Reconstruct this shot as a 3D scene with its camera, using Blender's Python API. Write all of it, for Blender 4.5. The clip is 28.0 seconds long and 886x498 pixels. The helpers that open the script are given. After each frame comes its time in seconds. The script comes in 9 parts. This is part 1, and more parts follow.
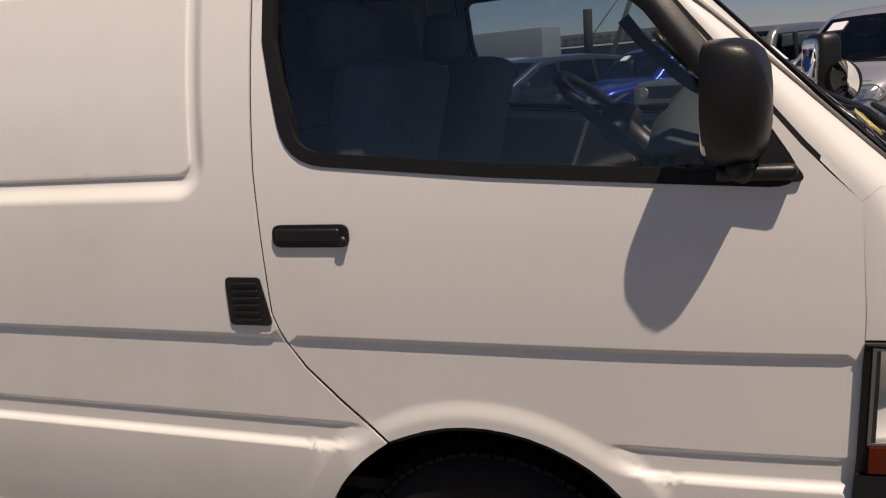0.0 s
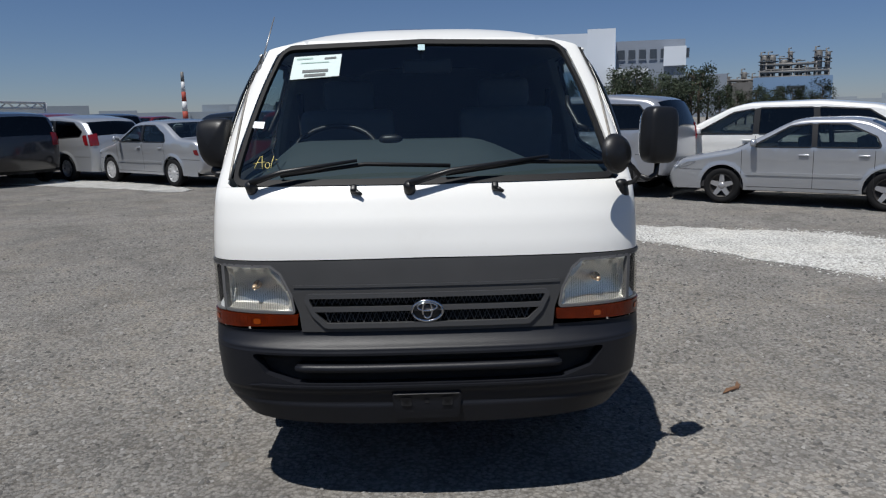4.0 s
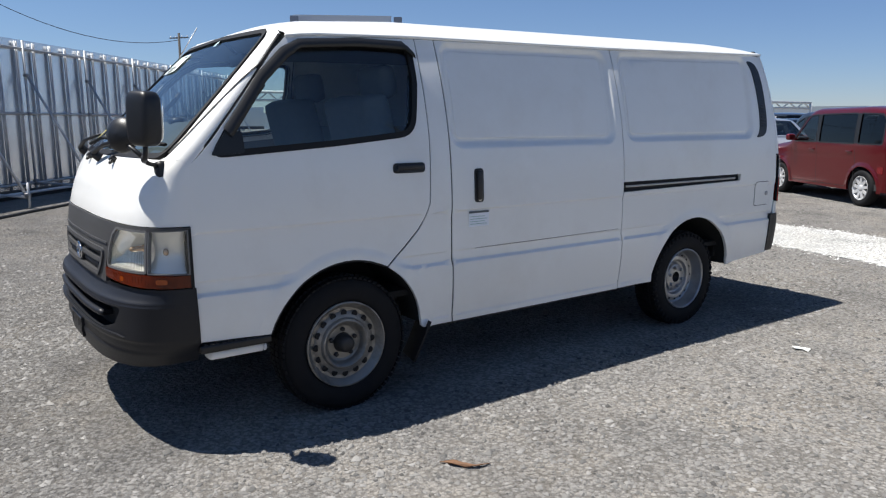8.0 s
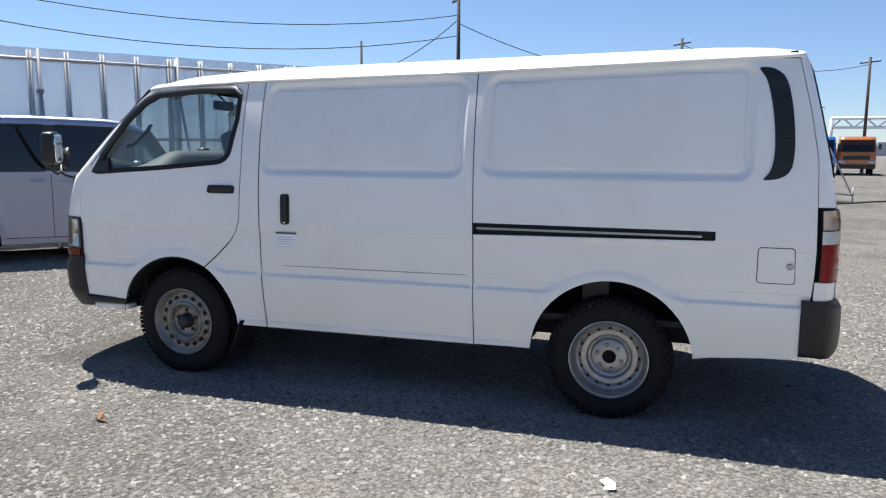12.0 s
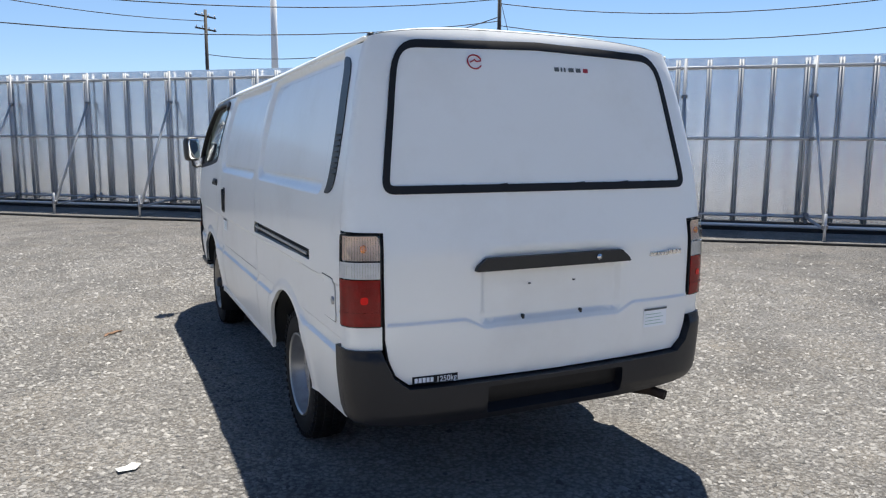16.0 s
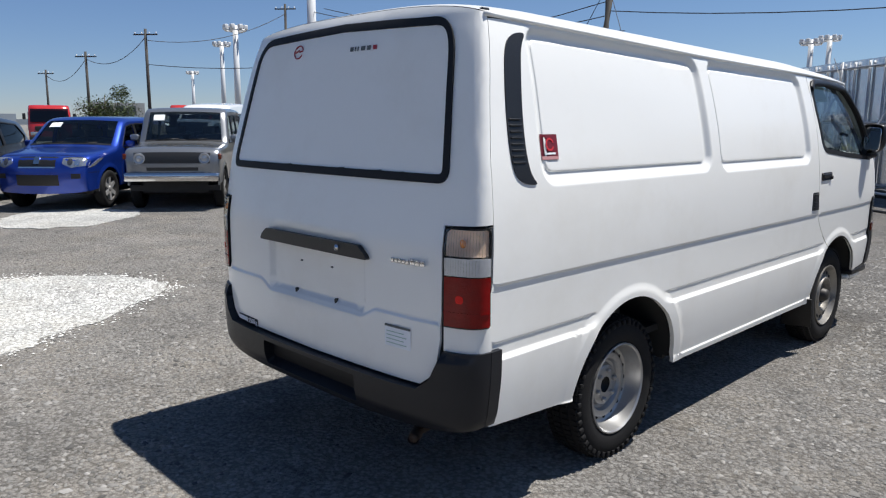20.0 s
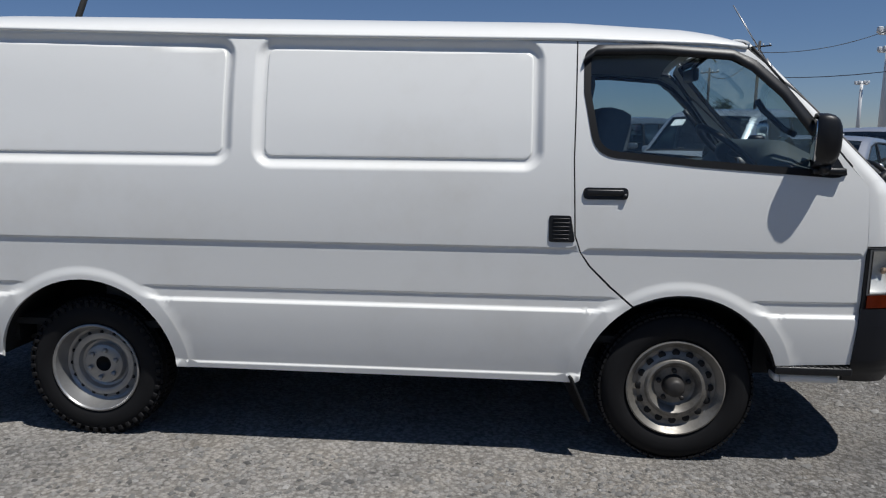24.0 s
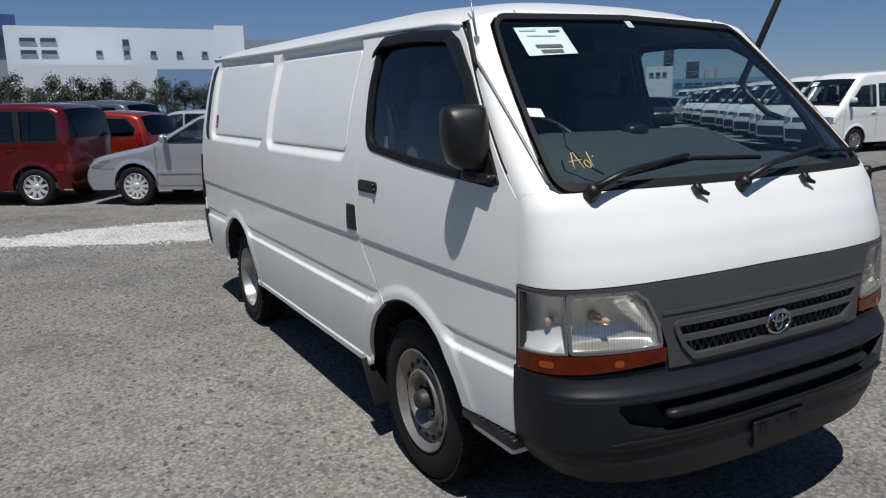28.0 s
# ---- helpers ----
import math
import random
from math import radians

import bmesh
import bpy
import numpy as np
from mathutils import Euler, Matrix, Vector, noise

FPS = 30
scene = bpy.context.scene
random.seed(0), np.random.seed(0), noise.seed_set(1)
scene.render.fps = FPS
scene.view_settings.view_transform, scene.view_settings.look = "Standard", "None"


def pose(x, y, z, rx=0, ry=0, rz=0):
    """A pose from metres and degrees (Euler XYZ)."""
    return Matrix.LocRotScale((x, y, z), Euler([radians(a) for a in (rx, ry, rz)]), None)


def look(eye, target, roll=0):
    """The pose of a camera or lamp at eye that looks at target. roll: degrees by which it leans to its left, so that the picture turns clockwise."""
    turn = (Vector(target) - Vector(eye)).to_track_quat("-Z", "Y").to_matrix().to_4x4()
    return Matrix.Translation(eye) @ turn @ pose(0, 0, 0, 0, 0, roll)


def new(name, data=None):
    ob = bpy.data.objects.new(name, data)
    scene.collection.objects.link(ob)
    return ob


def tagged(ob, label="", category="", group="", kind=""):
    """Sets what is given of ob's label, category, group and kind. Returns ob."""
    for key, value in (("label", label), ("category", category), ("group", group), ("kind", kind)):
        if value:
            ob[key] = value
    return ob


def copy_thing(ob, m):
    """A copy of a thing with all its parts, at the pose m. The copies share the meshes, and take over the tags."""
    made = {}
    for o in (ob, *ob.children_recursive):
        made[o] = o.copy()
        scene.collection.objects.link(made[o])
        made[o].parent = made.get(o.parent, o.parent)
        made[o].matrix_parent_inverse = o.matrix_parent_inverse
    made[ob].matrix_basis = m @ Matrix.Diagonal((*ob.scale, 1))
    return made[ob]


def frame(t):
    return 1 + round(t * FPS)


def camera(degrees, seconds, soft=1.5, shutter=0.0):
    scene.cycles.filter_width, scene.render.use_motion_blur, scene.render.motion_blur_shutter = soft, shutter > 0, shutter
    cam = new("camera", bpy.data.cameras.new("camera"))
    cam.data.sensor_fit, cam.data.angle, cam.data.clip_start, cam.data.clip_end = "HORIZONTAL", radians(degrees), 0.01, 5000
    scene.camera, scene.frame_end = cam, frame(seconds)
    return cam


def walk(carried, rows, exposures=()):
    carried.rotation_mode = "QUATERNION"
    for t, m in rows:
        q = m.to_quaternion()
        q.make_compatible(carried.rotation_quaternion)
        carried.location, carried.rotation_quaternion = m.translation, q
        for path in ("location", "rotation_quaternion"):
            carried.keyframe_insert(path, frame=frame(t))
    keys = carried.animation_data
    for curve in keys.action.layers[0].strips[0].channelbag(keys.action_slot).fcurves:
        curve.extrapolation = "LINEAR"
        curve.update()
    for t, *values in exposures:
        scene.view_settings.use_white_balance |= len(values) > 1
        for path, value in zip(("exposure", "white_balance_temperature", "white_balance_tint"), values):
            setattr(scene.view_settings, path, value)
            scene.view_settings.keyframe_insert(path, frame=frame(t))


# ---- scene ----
cam = camera(62.2, 28.0, 1.2)
PATH = [
    (0, (2.176, 0.448, 1.468), (0.347, -0.213, 0.999), -4.8),
    (0.5, (2.215, 0.952, 1.454), (0.528, -0.043, 1.047), -3.5),
    (1, (2.188, 1.452, 1.458), (0.711, 0.16, 1.069), -3.0),
    (1.5, (1.977, 1.879, 1.472), (0.764, 0.335, 1.089), -2.5),
    (2, (1.728, 2.357, 1.434), (0.796, 0.618, 1.109), -1.4),
    (2.5, (1.366, 2.752, 1.448), (0.649, 0.917, 1.106), -0.6),
    (3, (0.954, 3.177, 1.5), (0.499, 1.261, 1.151), -1.2),
    (3.5, (0.467, 3.408, 1.492), (0.233, 1.453, 1.14), -1.7),
    (4, (-0.057, 3.59, 1.489), (-0.067, 1.624, 1.121), -1.3),
    (4.5, (-0.611, 3.599, 1.464), (-0.432, 1.643, 1.086), -1.0),
    (6.5, (-2.629, 2.847, 1.41), (-1.491, 1.242, 1.055), 0.3),
    (7, (-3.061, 2.465, 1.388), (-1.732, 1.012, 1.035), -0.6),
    (7.5, (-3.468, 2.019, 1.374), (-2.003, 0.702, 1.031), -0.0),
    (8, (-3.832, 1.553, 1.371), (-2.216, 0.425, 1.03), -0.2),
    (8.5, (-4.093, 1.031, 1.389), (-2.341, 0.129, 1.048), -0.4),
    (9, (-4.36, 0.504, 1.4), (-2.51, -0.186, 1.085), -0.3),
    (9.5, (-4.54, -0.048, 1.401), (-2.634, -0.567, 1.088), -0.1),
    (10, (-4.722, -0.626, 1.427), (-2.774, -0.95, 1.114), -0.6),
    (10.5, (-4.798, -1.211, 1.405), (-2.821, -1.297, 1.114), -0.8),
    (11, (-4.82, -1.793, 1.396), (-2.845, -1.636, 1.124), -0.7),
    (11.5, (-4.688, -2.361, 1.375), (-2.745, -1.977, 1.099), -0.5),
    (12, (-4.535, -2.92, 1.382), (-2.65, -2.306, 1.118), 0.3),
    (12.5, (-4.297, -3.468, 1.382), (-2.452, -2.748, 1.106), 1.5),
    (13, (-4.06, -3.969, 1.417), (-2.273, -3.113, 1.145), 1.2),
    (13.5, (-3.723, -4.446, 1.429), (-2.029, -3.422, 1.143), 0.9),
    (15.5, (-2.069, -5.806, 1.496), (-0.923, -4.198, 1.181), 0.9),
    (16, (-1.576, -6.089, 1.453), (-0.754, -4.289, 1.167), 0.3),
    (16.5, (-1.017, -6.304, 1.463), (-0.463, -4.407, 1.154), 0.5),
    (17, (-0.463, -6.478, 1.444), (-0.214, -4.517, 1.14), 0.4),
    (17.5, (0.098, -6.487, 1.443), (0.061, -4.517, 1.098), -0.7),
    (18, (0.609, -6.449, 1.466), (0.208, -4.52, 1.12), -1.5),
    (18.5, (1.11, -6.267, 1.469), (0.418, -4.422, 1.125), -1.6),
    (19, (1.603, -6.049, 1.466), (0.611, -4.345, 1.136), -0.9),
    (19.5, (2.034, -5.705, 1.464), (0.787, -4.178, 1.131), -0.3),
    (20, (2.481, -5.306, 1.463), (1.069, -3.93, 1.129), 0.3),
    (20.5, (2.869, -4.825, 1.463), (1.327, -3.597, 1.126), 1.4),
    (21, (3.23, -4.317, 1.463), (1.547, -3.296, 1.108), 1.3),
    (21.5, (3.478, -3.762, 1.462), (1.713, -2.884, 1.121), 1.2),
    (22, (3.706, -3.172, 1.455), (1.855, -2.48, 1.148), 0.8),
    (22.5, (3.903, -2.559, 1.441), (1.983, -2.094, 1.131), 0.4),
    (24.5, (3.831, -0.165, 1.382), (1.901, -0.579, 1.058), 0.8),
    (25, (3.532, 0.353, 1.422), (1.681, -0.322, 1.074), 0.6),
    (25.5, (3.216, 0.842, 1.433), (1.47, -0.064, 1.068), -0.3),
    (26, (2.882, 1.239, 1.437), (1.277, 0.119, 1.026), -1.0),
    (26.5, (2.594, 1.604, 1.451), (1.12, 0.317, 1.037), -0.1),
    (27, (2.333, 1.918, 1.458), (1.024, 0.462, 1.047), -0.2),
    (27.5, (2.14, 2.193, 1.471), (1.003, 0.598, 1.067), -0.2),
    (28, (2.038, 2.467, 1.488), (1.088, 0.751, 1.097), -1.1),
]
EXPOSURES = [(0, -0.08, 8050, 21), (0.5, -0.12, 7450, 16), (1, -0.14, 6950, 12), (1.7, -0.12, 6250, 10), (3, -0.12, 6200, 10), (4.5, 0.05, 6250, 10), (6.5, 0.48, 6300, 10), (8.5, 0.9, 6400, 10), (11, 1.25, 6450, 10), (13, 1.25, 6650, 9), (17, 1.28, 6550, 9), (18, 1.2, 6500, 9), (19, 1.0, 6450, 10), (20, 0.66, 6350, 10), (21, 0.22, 6200, 10), (22, -0.06, 6200, 10), (25, 0.05, 6200, 10), (26, 0.1, 6200, 10), (28, 0.0, 6200, 10)]
walk(cam, [(t, look(eye, target, roll)) for t, eye, target, roll in PATH], EXPOSURES)

# ---- world, sun and sky ----
world = bpy.data.worlds.new("sky_world")
scene.world = world
world.use_nodes = True
wn = world.node_tree.nodes
sky = wn.new("ShaderNodeTexSky")
sky.sky_type = "NISHITA"
sky.sun_disc = False
sky.sun_elevation = radians(66.0)
sky.sun_rotation = radians(33.0)
sky.altitude = 1200
sky.air_density = 1.0
sky.dust_density = 0.1
sky.ozone_density = 4.0
blue = wn.new("ShaderNodeMix")
blue.data_type, blue.blend_type = "RGBA", "MULTIPLY"
blue.inputs[0].default_value = 1.0
# thin haze: the air whitens and loses its yellow towards the horizon
sky_dir = wn.new("ShaderNodeSeparateXYZ")
world.node_tree.links.new(wn.new("ShaderNodeTexCoord").outputs["Generated"], sky_dir.inputs[0])
haze = wn.new("ShaderNodeMapRange")
haze.inputs["From Max"].default_value = 0.30
world.node_tree.links.new(sky_dir.outputs["Z"], haze.inputs["Value"])
tone = wn.new("ShaderNodeMix")
tone.data_type = "RGBA"
tone.inputs[6].default_value, tone.inputs[7].default_value = (0.745, 0.795, 0.98, 1), (0.845, 0.92, 1.05, 1)
world.node_tree.links.new(haze.outputs[0], tone.inputs[0])
# the air glares a little towards the sun
sunward = wn.new("ShaderNodeVectorMath")
sunward.operation = "DOT_PRODUCT"
sunward.inputs[1].default_value = Vector((7.0, 10.7, 30.0)).normalized()
world.node_tree.links.new(sky_dir.inputs[0].links[0].from_socket, sunward.inputs[0])
glare = wn.new("ShaderNodeMapRange")
glare.inputs["From Min"].default_value, glare.inputs["From Max"].default_value = -0.35, 0.55
world.node_tree.links.new(sunward.outputs["Value"], glare.inputs["Value"])
air = wn.new("ShaderNodeMix")
air.data_type = "RGBA"
air.inputs[6].default_value, air.inputs[7].default_value = (0.95, 0.96, 1.0, 1), (1.30, 1.25, 1.12, 1)
world.node_tree.links.new(glare.outputs[0], air.inputs[0])
both = wn.new("ShaderNodeMix")
both.data_type, both.blend_type = "RGBA", "MULTIPLY"
both.inputs[0].default_value = 1.0
world.node_tree.links.new(tone.outputs[2], both.inputs[6])
world.node_tree.links.new(air.outputs[2], both.inputs[7])
world.node_tree.links.new(both.outputs[2], blue.inputs[7])
world.node_tree.links.new(sky.outputs[0], blue.inputs[6])
world.node_tree.links.new(blue.outputs[2], wn["Background"].inputs["Color"])
wn["Background"].inputs["Strength"].default_value = 0.052
sun_data = bpy.data.lights.new("sun", "SUN")
sun_data.energy = 4.5
sun_data.angle = radians(0.53)
sun_data.color = (1.0, 0.955, 0.88)
sun = new("sun", sun_data)
sun.matrix_world = look((7.0, 10.7, 30.0), (0, 0, 0))

# ---- mesh helpers ----
from mathutils.geometry import delaunay_2d_cdt


class Shape:
    """Vertices, faces and optional smooth normals of one mesh under construction."""

    def __init__(self):
        self.v, self.f, self.s, self.n = [], [], [], {}

    def add(self, verts, faces, smooth=True, normals=None):
        k = len(self.v)
        self.v += [tuple(p) for p in verts]
        self.f += [tuple(i + k for i in f) for f in faces]
        self.s += [smooth] * len(faces)
        if normals is not None:
            for i, n in enumerate(normals):
                self.n[k + i] = n
        return self

    def moved(self, m):
        out = Shape()
        out.v = [tuple(m @ Vector(p)) for p in self.v]
        out.f, out.s = list(self.f), list(self.s)
        r = m.to_3x3()
        out.n = {i: tuple(r @ Vector(n)) for i, n in self.n.items()}
        return out

    def join(self, other):
        k = len(self.v)
        self.v += other.v
        self.f += [tuple(i + k for i in f) for f in other.f]
        self.s += other.s
        self.n.update({i + k: n for i, n in other.n.items()})
        return self

    def box(self, c, d, bevel=0.0, turn=(0, 0, 0)):
        bm = bmesh.new()
        bmesh.ops.create_cube(bm, size=1.0)
        bmesh.ops.scale(bm, vec=Vector(d), verts=bm.verts)
        if bevel:
            bmesh.ops.bevel(bm, geom=bm.edges[:], offset=bevel, segments=2, affect="EDGES", profile=0.6)
        m = pose(*c, *turn)
        bm.verts.index_update()
        self.add([m @ v.co for v in bm.verts], [[v.index for v in f.verts] for f in bm.faces], bevel > 0)
        bm.free()
        return self

    def blob(self, c, d, turn=(0, 0, 0), e=0.55, nu=20, nv=12):
        """A rounded block (superellipsoid) of size d."""
        m = pose(*c, *turn)

        def f(a, k):
            return math.copysign(abs(a) ** k, a)
        verts, faces = [], []
        for i in range(nv + 1):
            t = -math.pi / 2 + math.pi * i / nv
            for j in range(nu):
                p = 2 * math.pi * j / nu
                verts.append(m @ Vector((d[0] / 2 * f(math.cos(t), e) * f(math.cos(p), e), d[1] / 2 * f(math.cos(t), e) * f(math.sin(p), e), d[2] / 2 * f(math.sin(t), e))))
        for i in range(nv):
            for j in range(nu):
                faces.append((i * nu + j, i * nu + (j + 1) % nu, (i + 1) * nu + (j + 1) % nu, (i + 1) * nu + j))
        return self.add(verts, faces, True)

    def tube(self, pts, r, sides=8, caps=True):
        pts = [Vector(p) for p in pts]
        rs = r if isinstance(r, (list, tuple)) else [r] * len(pts)
        verts, faces = [], []
        up = Vector((0.13, 0.21, 0.97))
        for i, p in enumerate(pts):
            d = (pts[min(i + 1, len(pts) - 1)] - pts[max(i - 1, 0)]).normalized()
            a = d.cross(up if abs(d.dot(up)) < 0.95 else Vector((1, 0, 0))).normalized()
            b = d.cross(a)
            for j in range(sides):
                t = 2 * math.pi * j / sides
                verts.append(p + rs[i] * (math.cos(t) * a + math.sin(t) * b))
        for i in range(len(pts) - 1):
            for j in range(sides):
                k = (j + 1) % sides
                faces.append((i * sides + j, i * sides + k, (i + 1) * sides + k, (i + 1) * sides + j))
        if caps:
            faces.append(tuple(range(sides))[::-1])
            faces.append(tuple((len(pts) - 1) * sides + j for j in range(sides)))
        return self.add(verts, faces, True)

    def lathe(self, prof, c=(0, 0, 0), seg=32, side=1):
        """Profile rows (distance outward along x, radius), turned about the x axis through c."""
        verts, faces = [], []
        for a, r in prof:
            for j in range(seg):
                t = 2 * math.pi * j / seg
                verts.append((c[0] + side * a, c[1] + r * math.cos(t), c[2] + r * math.sin(t)))
        for i in range(len(prof) - 1):
            for j in range(seg):
                k = (j + 1) % seg
                q = (i * seg + j, i * seg + k, (i + 1) * seg + k, (i + 1) * seg + j)
                faces.append(q if side > 0 else q[::-1])
        return self.add(verts, faces, True)

    def ring(self, loop_a, loop_b, smooth=True, close=True):
        n = len(loop_a)
        faces = [(i, (i + 1) % n, n + (i + 1) % n, n + i) for i in range(n if close else n - 1)]
        return self.add(list(loop_a) + list(loop_b), faces, smooth)


def finish(ob_name, sh, mats, parent=None, label="", angle=None):
    me = bpy.data.meshes.new(ob_name)
    me.from_pydata(sh.v, [], sh.f)
    me.polygons.foreach_set("use_smooth", sh.s)
    for m in mats if isinstance(mats, (list, tuple)) else [mats]:
        me.materials.append(m)
    if sh.n:
        nn = [(0.0, 0.0, 0.0)] * len(sh.v)
        for i, n in sh.n.items():
            nn[i] = tuple(n)
        me.normals_split_custom_set_from_vertices(nn)
    elif angle:
        me.set_sharp_from_angle(angle=radians(angle))
    me.update()
    ob = new(ob_name, me)
    if parent is not None:
        ob.parent = parent
    if label:
        tagged(ob, label)
    return ob


def part(name, sh, material, parent, label="", angle=None):
    """One mesh under a thing or under a part."""
    return finish(name, sh, material, parent, label, angle)


def thing(name, label, category, group="", at=None):
    ob = new(name)
    ob.empty_display_size = 0.2
    if at is not None:
        ob.matrix_world = at
    return tagged(ob, label, category, group)


def rounded(pts, r, seg=6):
    """A closed outline with its corners rounded; r: one radius or one for each corner."""
    n, out = len(pts), []
    rr = r if isinstance(r, (list, tuple)) else [r] * n
    for i in range(n):
        p, a, b = Vector(pts[i]), Vector(pts[i - 1]), Vector(pts[(i + 1) % n])
        if rr[i] <= 0:
            out.append(tuple(p))
            continue
        u, v = (a - p), (b - p)
        lu, lv = u.length, v.length
        u, v = u / lu, v / lv
        half = max(0.05, math.acos(max(-1, min(1, u.dot(v)))) / 2)
        d = min(rr[i] / math.tan(half), 0.48 * lu, 0.48 * lv)
        p0, p1 = p + u * d, p + v * d
        for k in range(seg + 1):
            t = k / seg
            q = (1 - t) ** 2 * p0 + 2 * t * (1 - t) * p + t * t * p1
            out.append(tuple(q))
    return out


def eased(loop, times=2):
    """A closed outline with its corners cut twice over, for soft curves."""
    for _ in range(times):
        out = []
        for (x0, y0), (x1, y1) in zip(loop, loop[1:] + loop[:1]):
            out += [(0.75 * x0 + 0.25 * x1, 0.75 * y0 + 0.25 * y1), (0.25 * x0 + 0.75 * x1, 0.25 * y0 + 0.75 * y1)]
        loop = out
    return loop


def dense(loop, step, close=True):
    out, n = [], len(loop)
    for i in range(n if close else n - 1):
        a, b = loop[i], loop[(i + 1) % n]
        k = max(1, int(math.ceil(math.dist(a, b) / step)))
        out += [(a[0] + (b[0] - a[0]) * j / k, a[1] + (b[1] - a[1]) * j / k) for j in range(k)]
    if not close:
        out.append(tuple(loop[-1]))
    return out


def offset(loop, d):
    """The closed outline moved outwards (d > 0) or inwards."""
    n = len(loop)
    area = sum(loop[i][0] * loop[(i + 1) % n][1] - loop[(i + 1) % n][0] * loop[i][1] for i in range(n))
    sgn, out = (1 if area > 0 else -1), []
    for i in range(n):
        a, p, b = Vector(loop[i - 1]), Vector(loop[i]), Vector(loop[(i + 1) % n])
        t = (b - a)
        t = t.normalized() if t.length > 1e-9 else Vector((1, 0))
        out.append((p[0] + sgn * d * t[1], p[1] - sgn * d * t[0]))
    return out


def inside(loop, q):
    """Which of the points q (n, 2) lie inside the closed outline."""
    p = np.asarray(loop, float)
    r = np.roll(p, -1, 0)
    res = np.zeros(len(q), bool)
    for (x0, y0), (x1, y1) in zip(p, r):
        if y0 == y1:
            continue
        c = (y0 > q[:, 1]) != (y1 > q[:, 1])
        res ^= c & (q[:, 0] < (x1 - x0) * (q[:, 1] - y0) / (y1 - y0) + x0)
    return res


def far_from(loop, q, d):
    p = np.asarray(loop, float)
    r = np.roll(p, -1, 0)
    ok = np.ones(len(q), bool)
    for a, b in zip(p, r):
        e = b - a
        t = np.clip(((q - a) @ e) / max(e @ e, 1e-12), 0, 1)
        ok &= np.hypot(*(q - a - t[:, None] * e).T) > d
    return ok


def patch(P, outer, holes=(), step=0.05, extra=(), flange=0.012, flip=False, lift=0.0):
    """A sheet over the surface P(u, v) with the given outline and holes, its rim turned inwards by flange."""
    loops = [dense(outer, step)] + [dense(h, step) for h in holes]
    lo, hi = np.min(loops[0], 0), np.max(loops[0], 0)
    gu = np.arange(lo[0] + step / 2, hi[0], step)
    gv = np.arange(lo[1] + step / 2, hi[1], step)
    q = np.array([(u, v) for u in gu for v in gv]).reshape(-1, 2)
    if len(extra):
        ex = np.array(extra, float)
        if len(q):
            near = np.ones(len(q), bool)
            for i in range(0, len(ex), 400):
                near &= (np.hypot(q[:, None, 0] - ex[None, i:i + 400, 0], q[:, None, 1] - ex[None, i:i + 400, 1]).min(1) > step * 0.45)
            q = np.vstack([q[near], ex])
        else:
            q = ex
    if len(q):
        q = q[inside(loops[0], q)]
    for h in loops[1:]:
        if len(q):
            q = q[~inside(h, q)]
    for h in loops:
        if len(q):
            q = q[far_from(h, q, step * 0.22)]
    pts, edges = [], []
    for h in loops:
        k = len(pts)
        pts += [Vector(p) for p in h]
        edges += [(k + i, k + (i + 1) % len(h)) for i in range(len(h))]
    pts += [Vector(p) for p in q]
    vs, _, fs, *_ = delaunay_2d_cdt(pts, edges, [], 0, 1e-6)
    uv = np.array([tuple(v) for v in vs])
    cen = np.array([uv[list(f)].mean(0) for f in fs])
    keep = inside(loops[0], cen)
    for h in loops[1:]:
        keep &= ~inside(h, cen)
    fs = [f for f, k in zip(fs, keep) if k]
    sh = Shape()
    pos, nor, e = [], [], 0.002
    for u, v in uv:
        p = Vector(P(u, v))
        n = (Vector(P(u + e, v)) - Vector(P(u - e, v))).cross(Vector(P(u, v + e)) - Vector(P(u, v - e)))
        n = n.normalized() if n.length > 1e-12 else Vector((0, 0, 1))
        n = -n if flip else n
        pos.append(p + lift * n)
        nor.append(n)
    out = []
    for f in fs:
        a, b, c = (pos[i] for i in f[:3])
        g = (b - a).cross(c - a)
        out.append(tuple(f) if g.dot(nor[f[0]]) >= 0 else tuple(f)[::-1])
    sh.add(pos, out, True, nor)
    if flange:
        count = {}
        for f in out:
            for i in range(3):
                a, b = f[i], f[(i + 1) % 3]
                count[(a, b)] = 1
        rim = [(a, b) for a, b in count if (b, a) not in count]
        vv, ff = [], []
        for a, b in rim:
            k = len(vv)
            vv += [pos[a], pos[b], pos[b] - flange * nor[b], pos[a] - flange * nor[a]]
            ff.append((k + 1, k, k + 3, k + 2))
        sh.add(vv, ff, False)
    return sh


def band(P, inner, outer, step=0.03, flip=False, lift=0.006, depth=0.01):
    """A raised strip between two outlines on the surface P (a seal, a frame, a trim line)."""
    return patch(P, outer, [inner], step, (), depth, flip, lift)


def loft(rows, smooth=True, close=False):
    """A sheet through rows of equally many points."""
    n = len(rows[0])
    verts = [p for r in rows for p in r]
    faces = []
    for i in range(len(rows) - 1):
        for j in range(n if close else n - 1):
            k = (j + 1) % n
            faces.append((i * n + j, i * n + k, (i + 1) * n + k, (i + 1) * n + j))
    return Shape().add(verts, faces, smooth)


def sstep(a, b, x):
    t = max(0.0, min(1.0, (x - a) / (b - a)))
    return t * t * (3 - 2 * t)


def lerp(x, xs, ys):
    return float(np.interp(x, xs, ys))


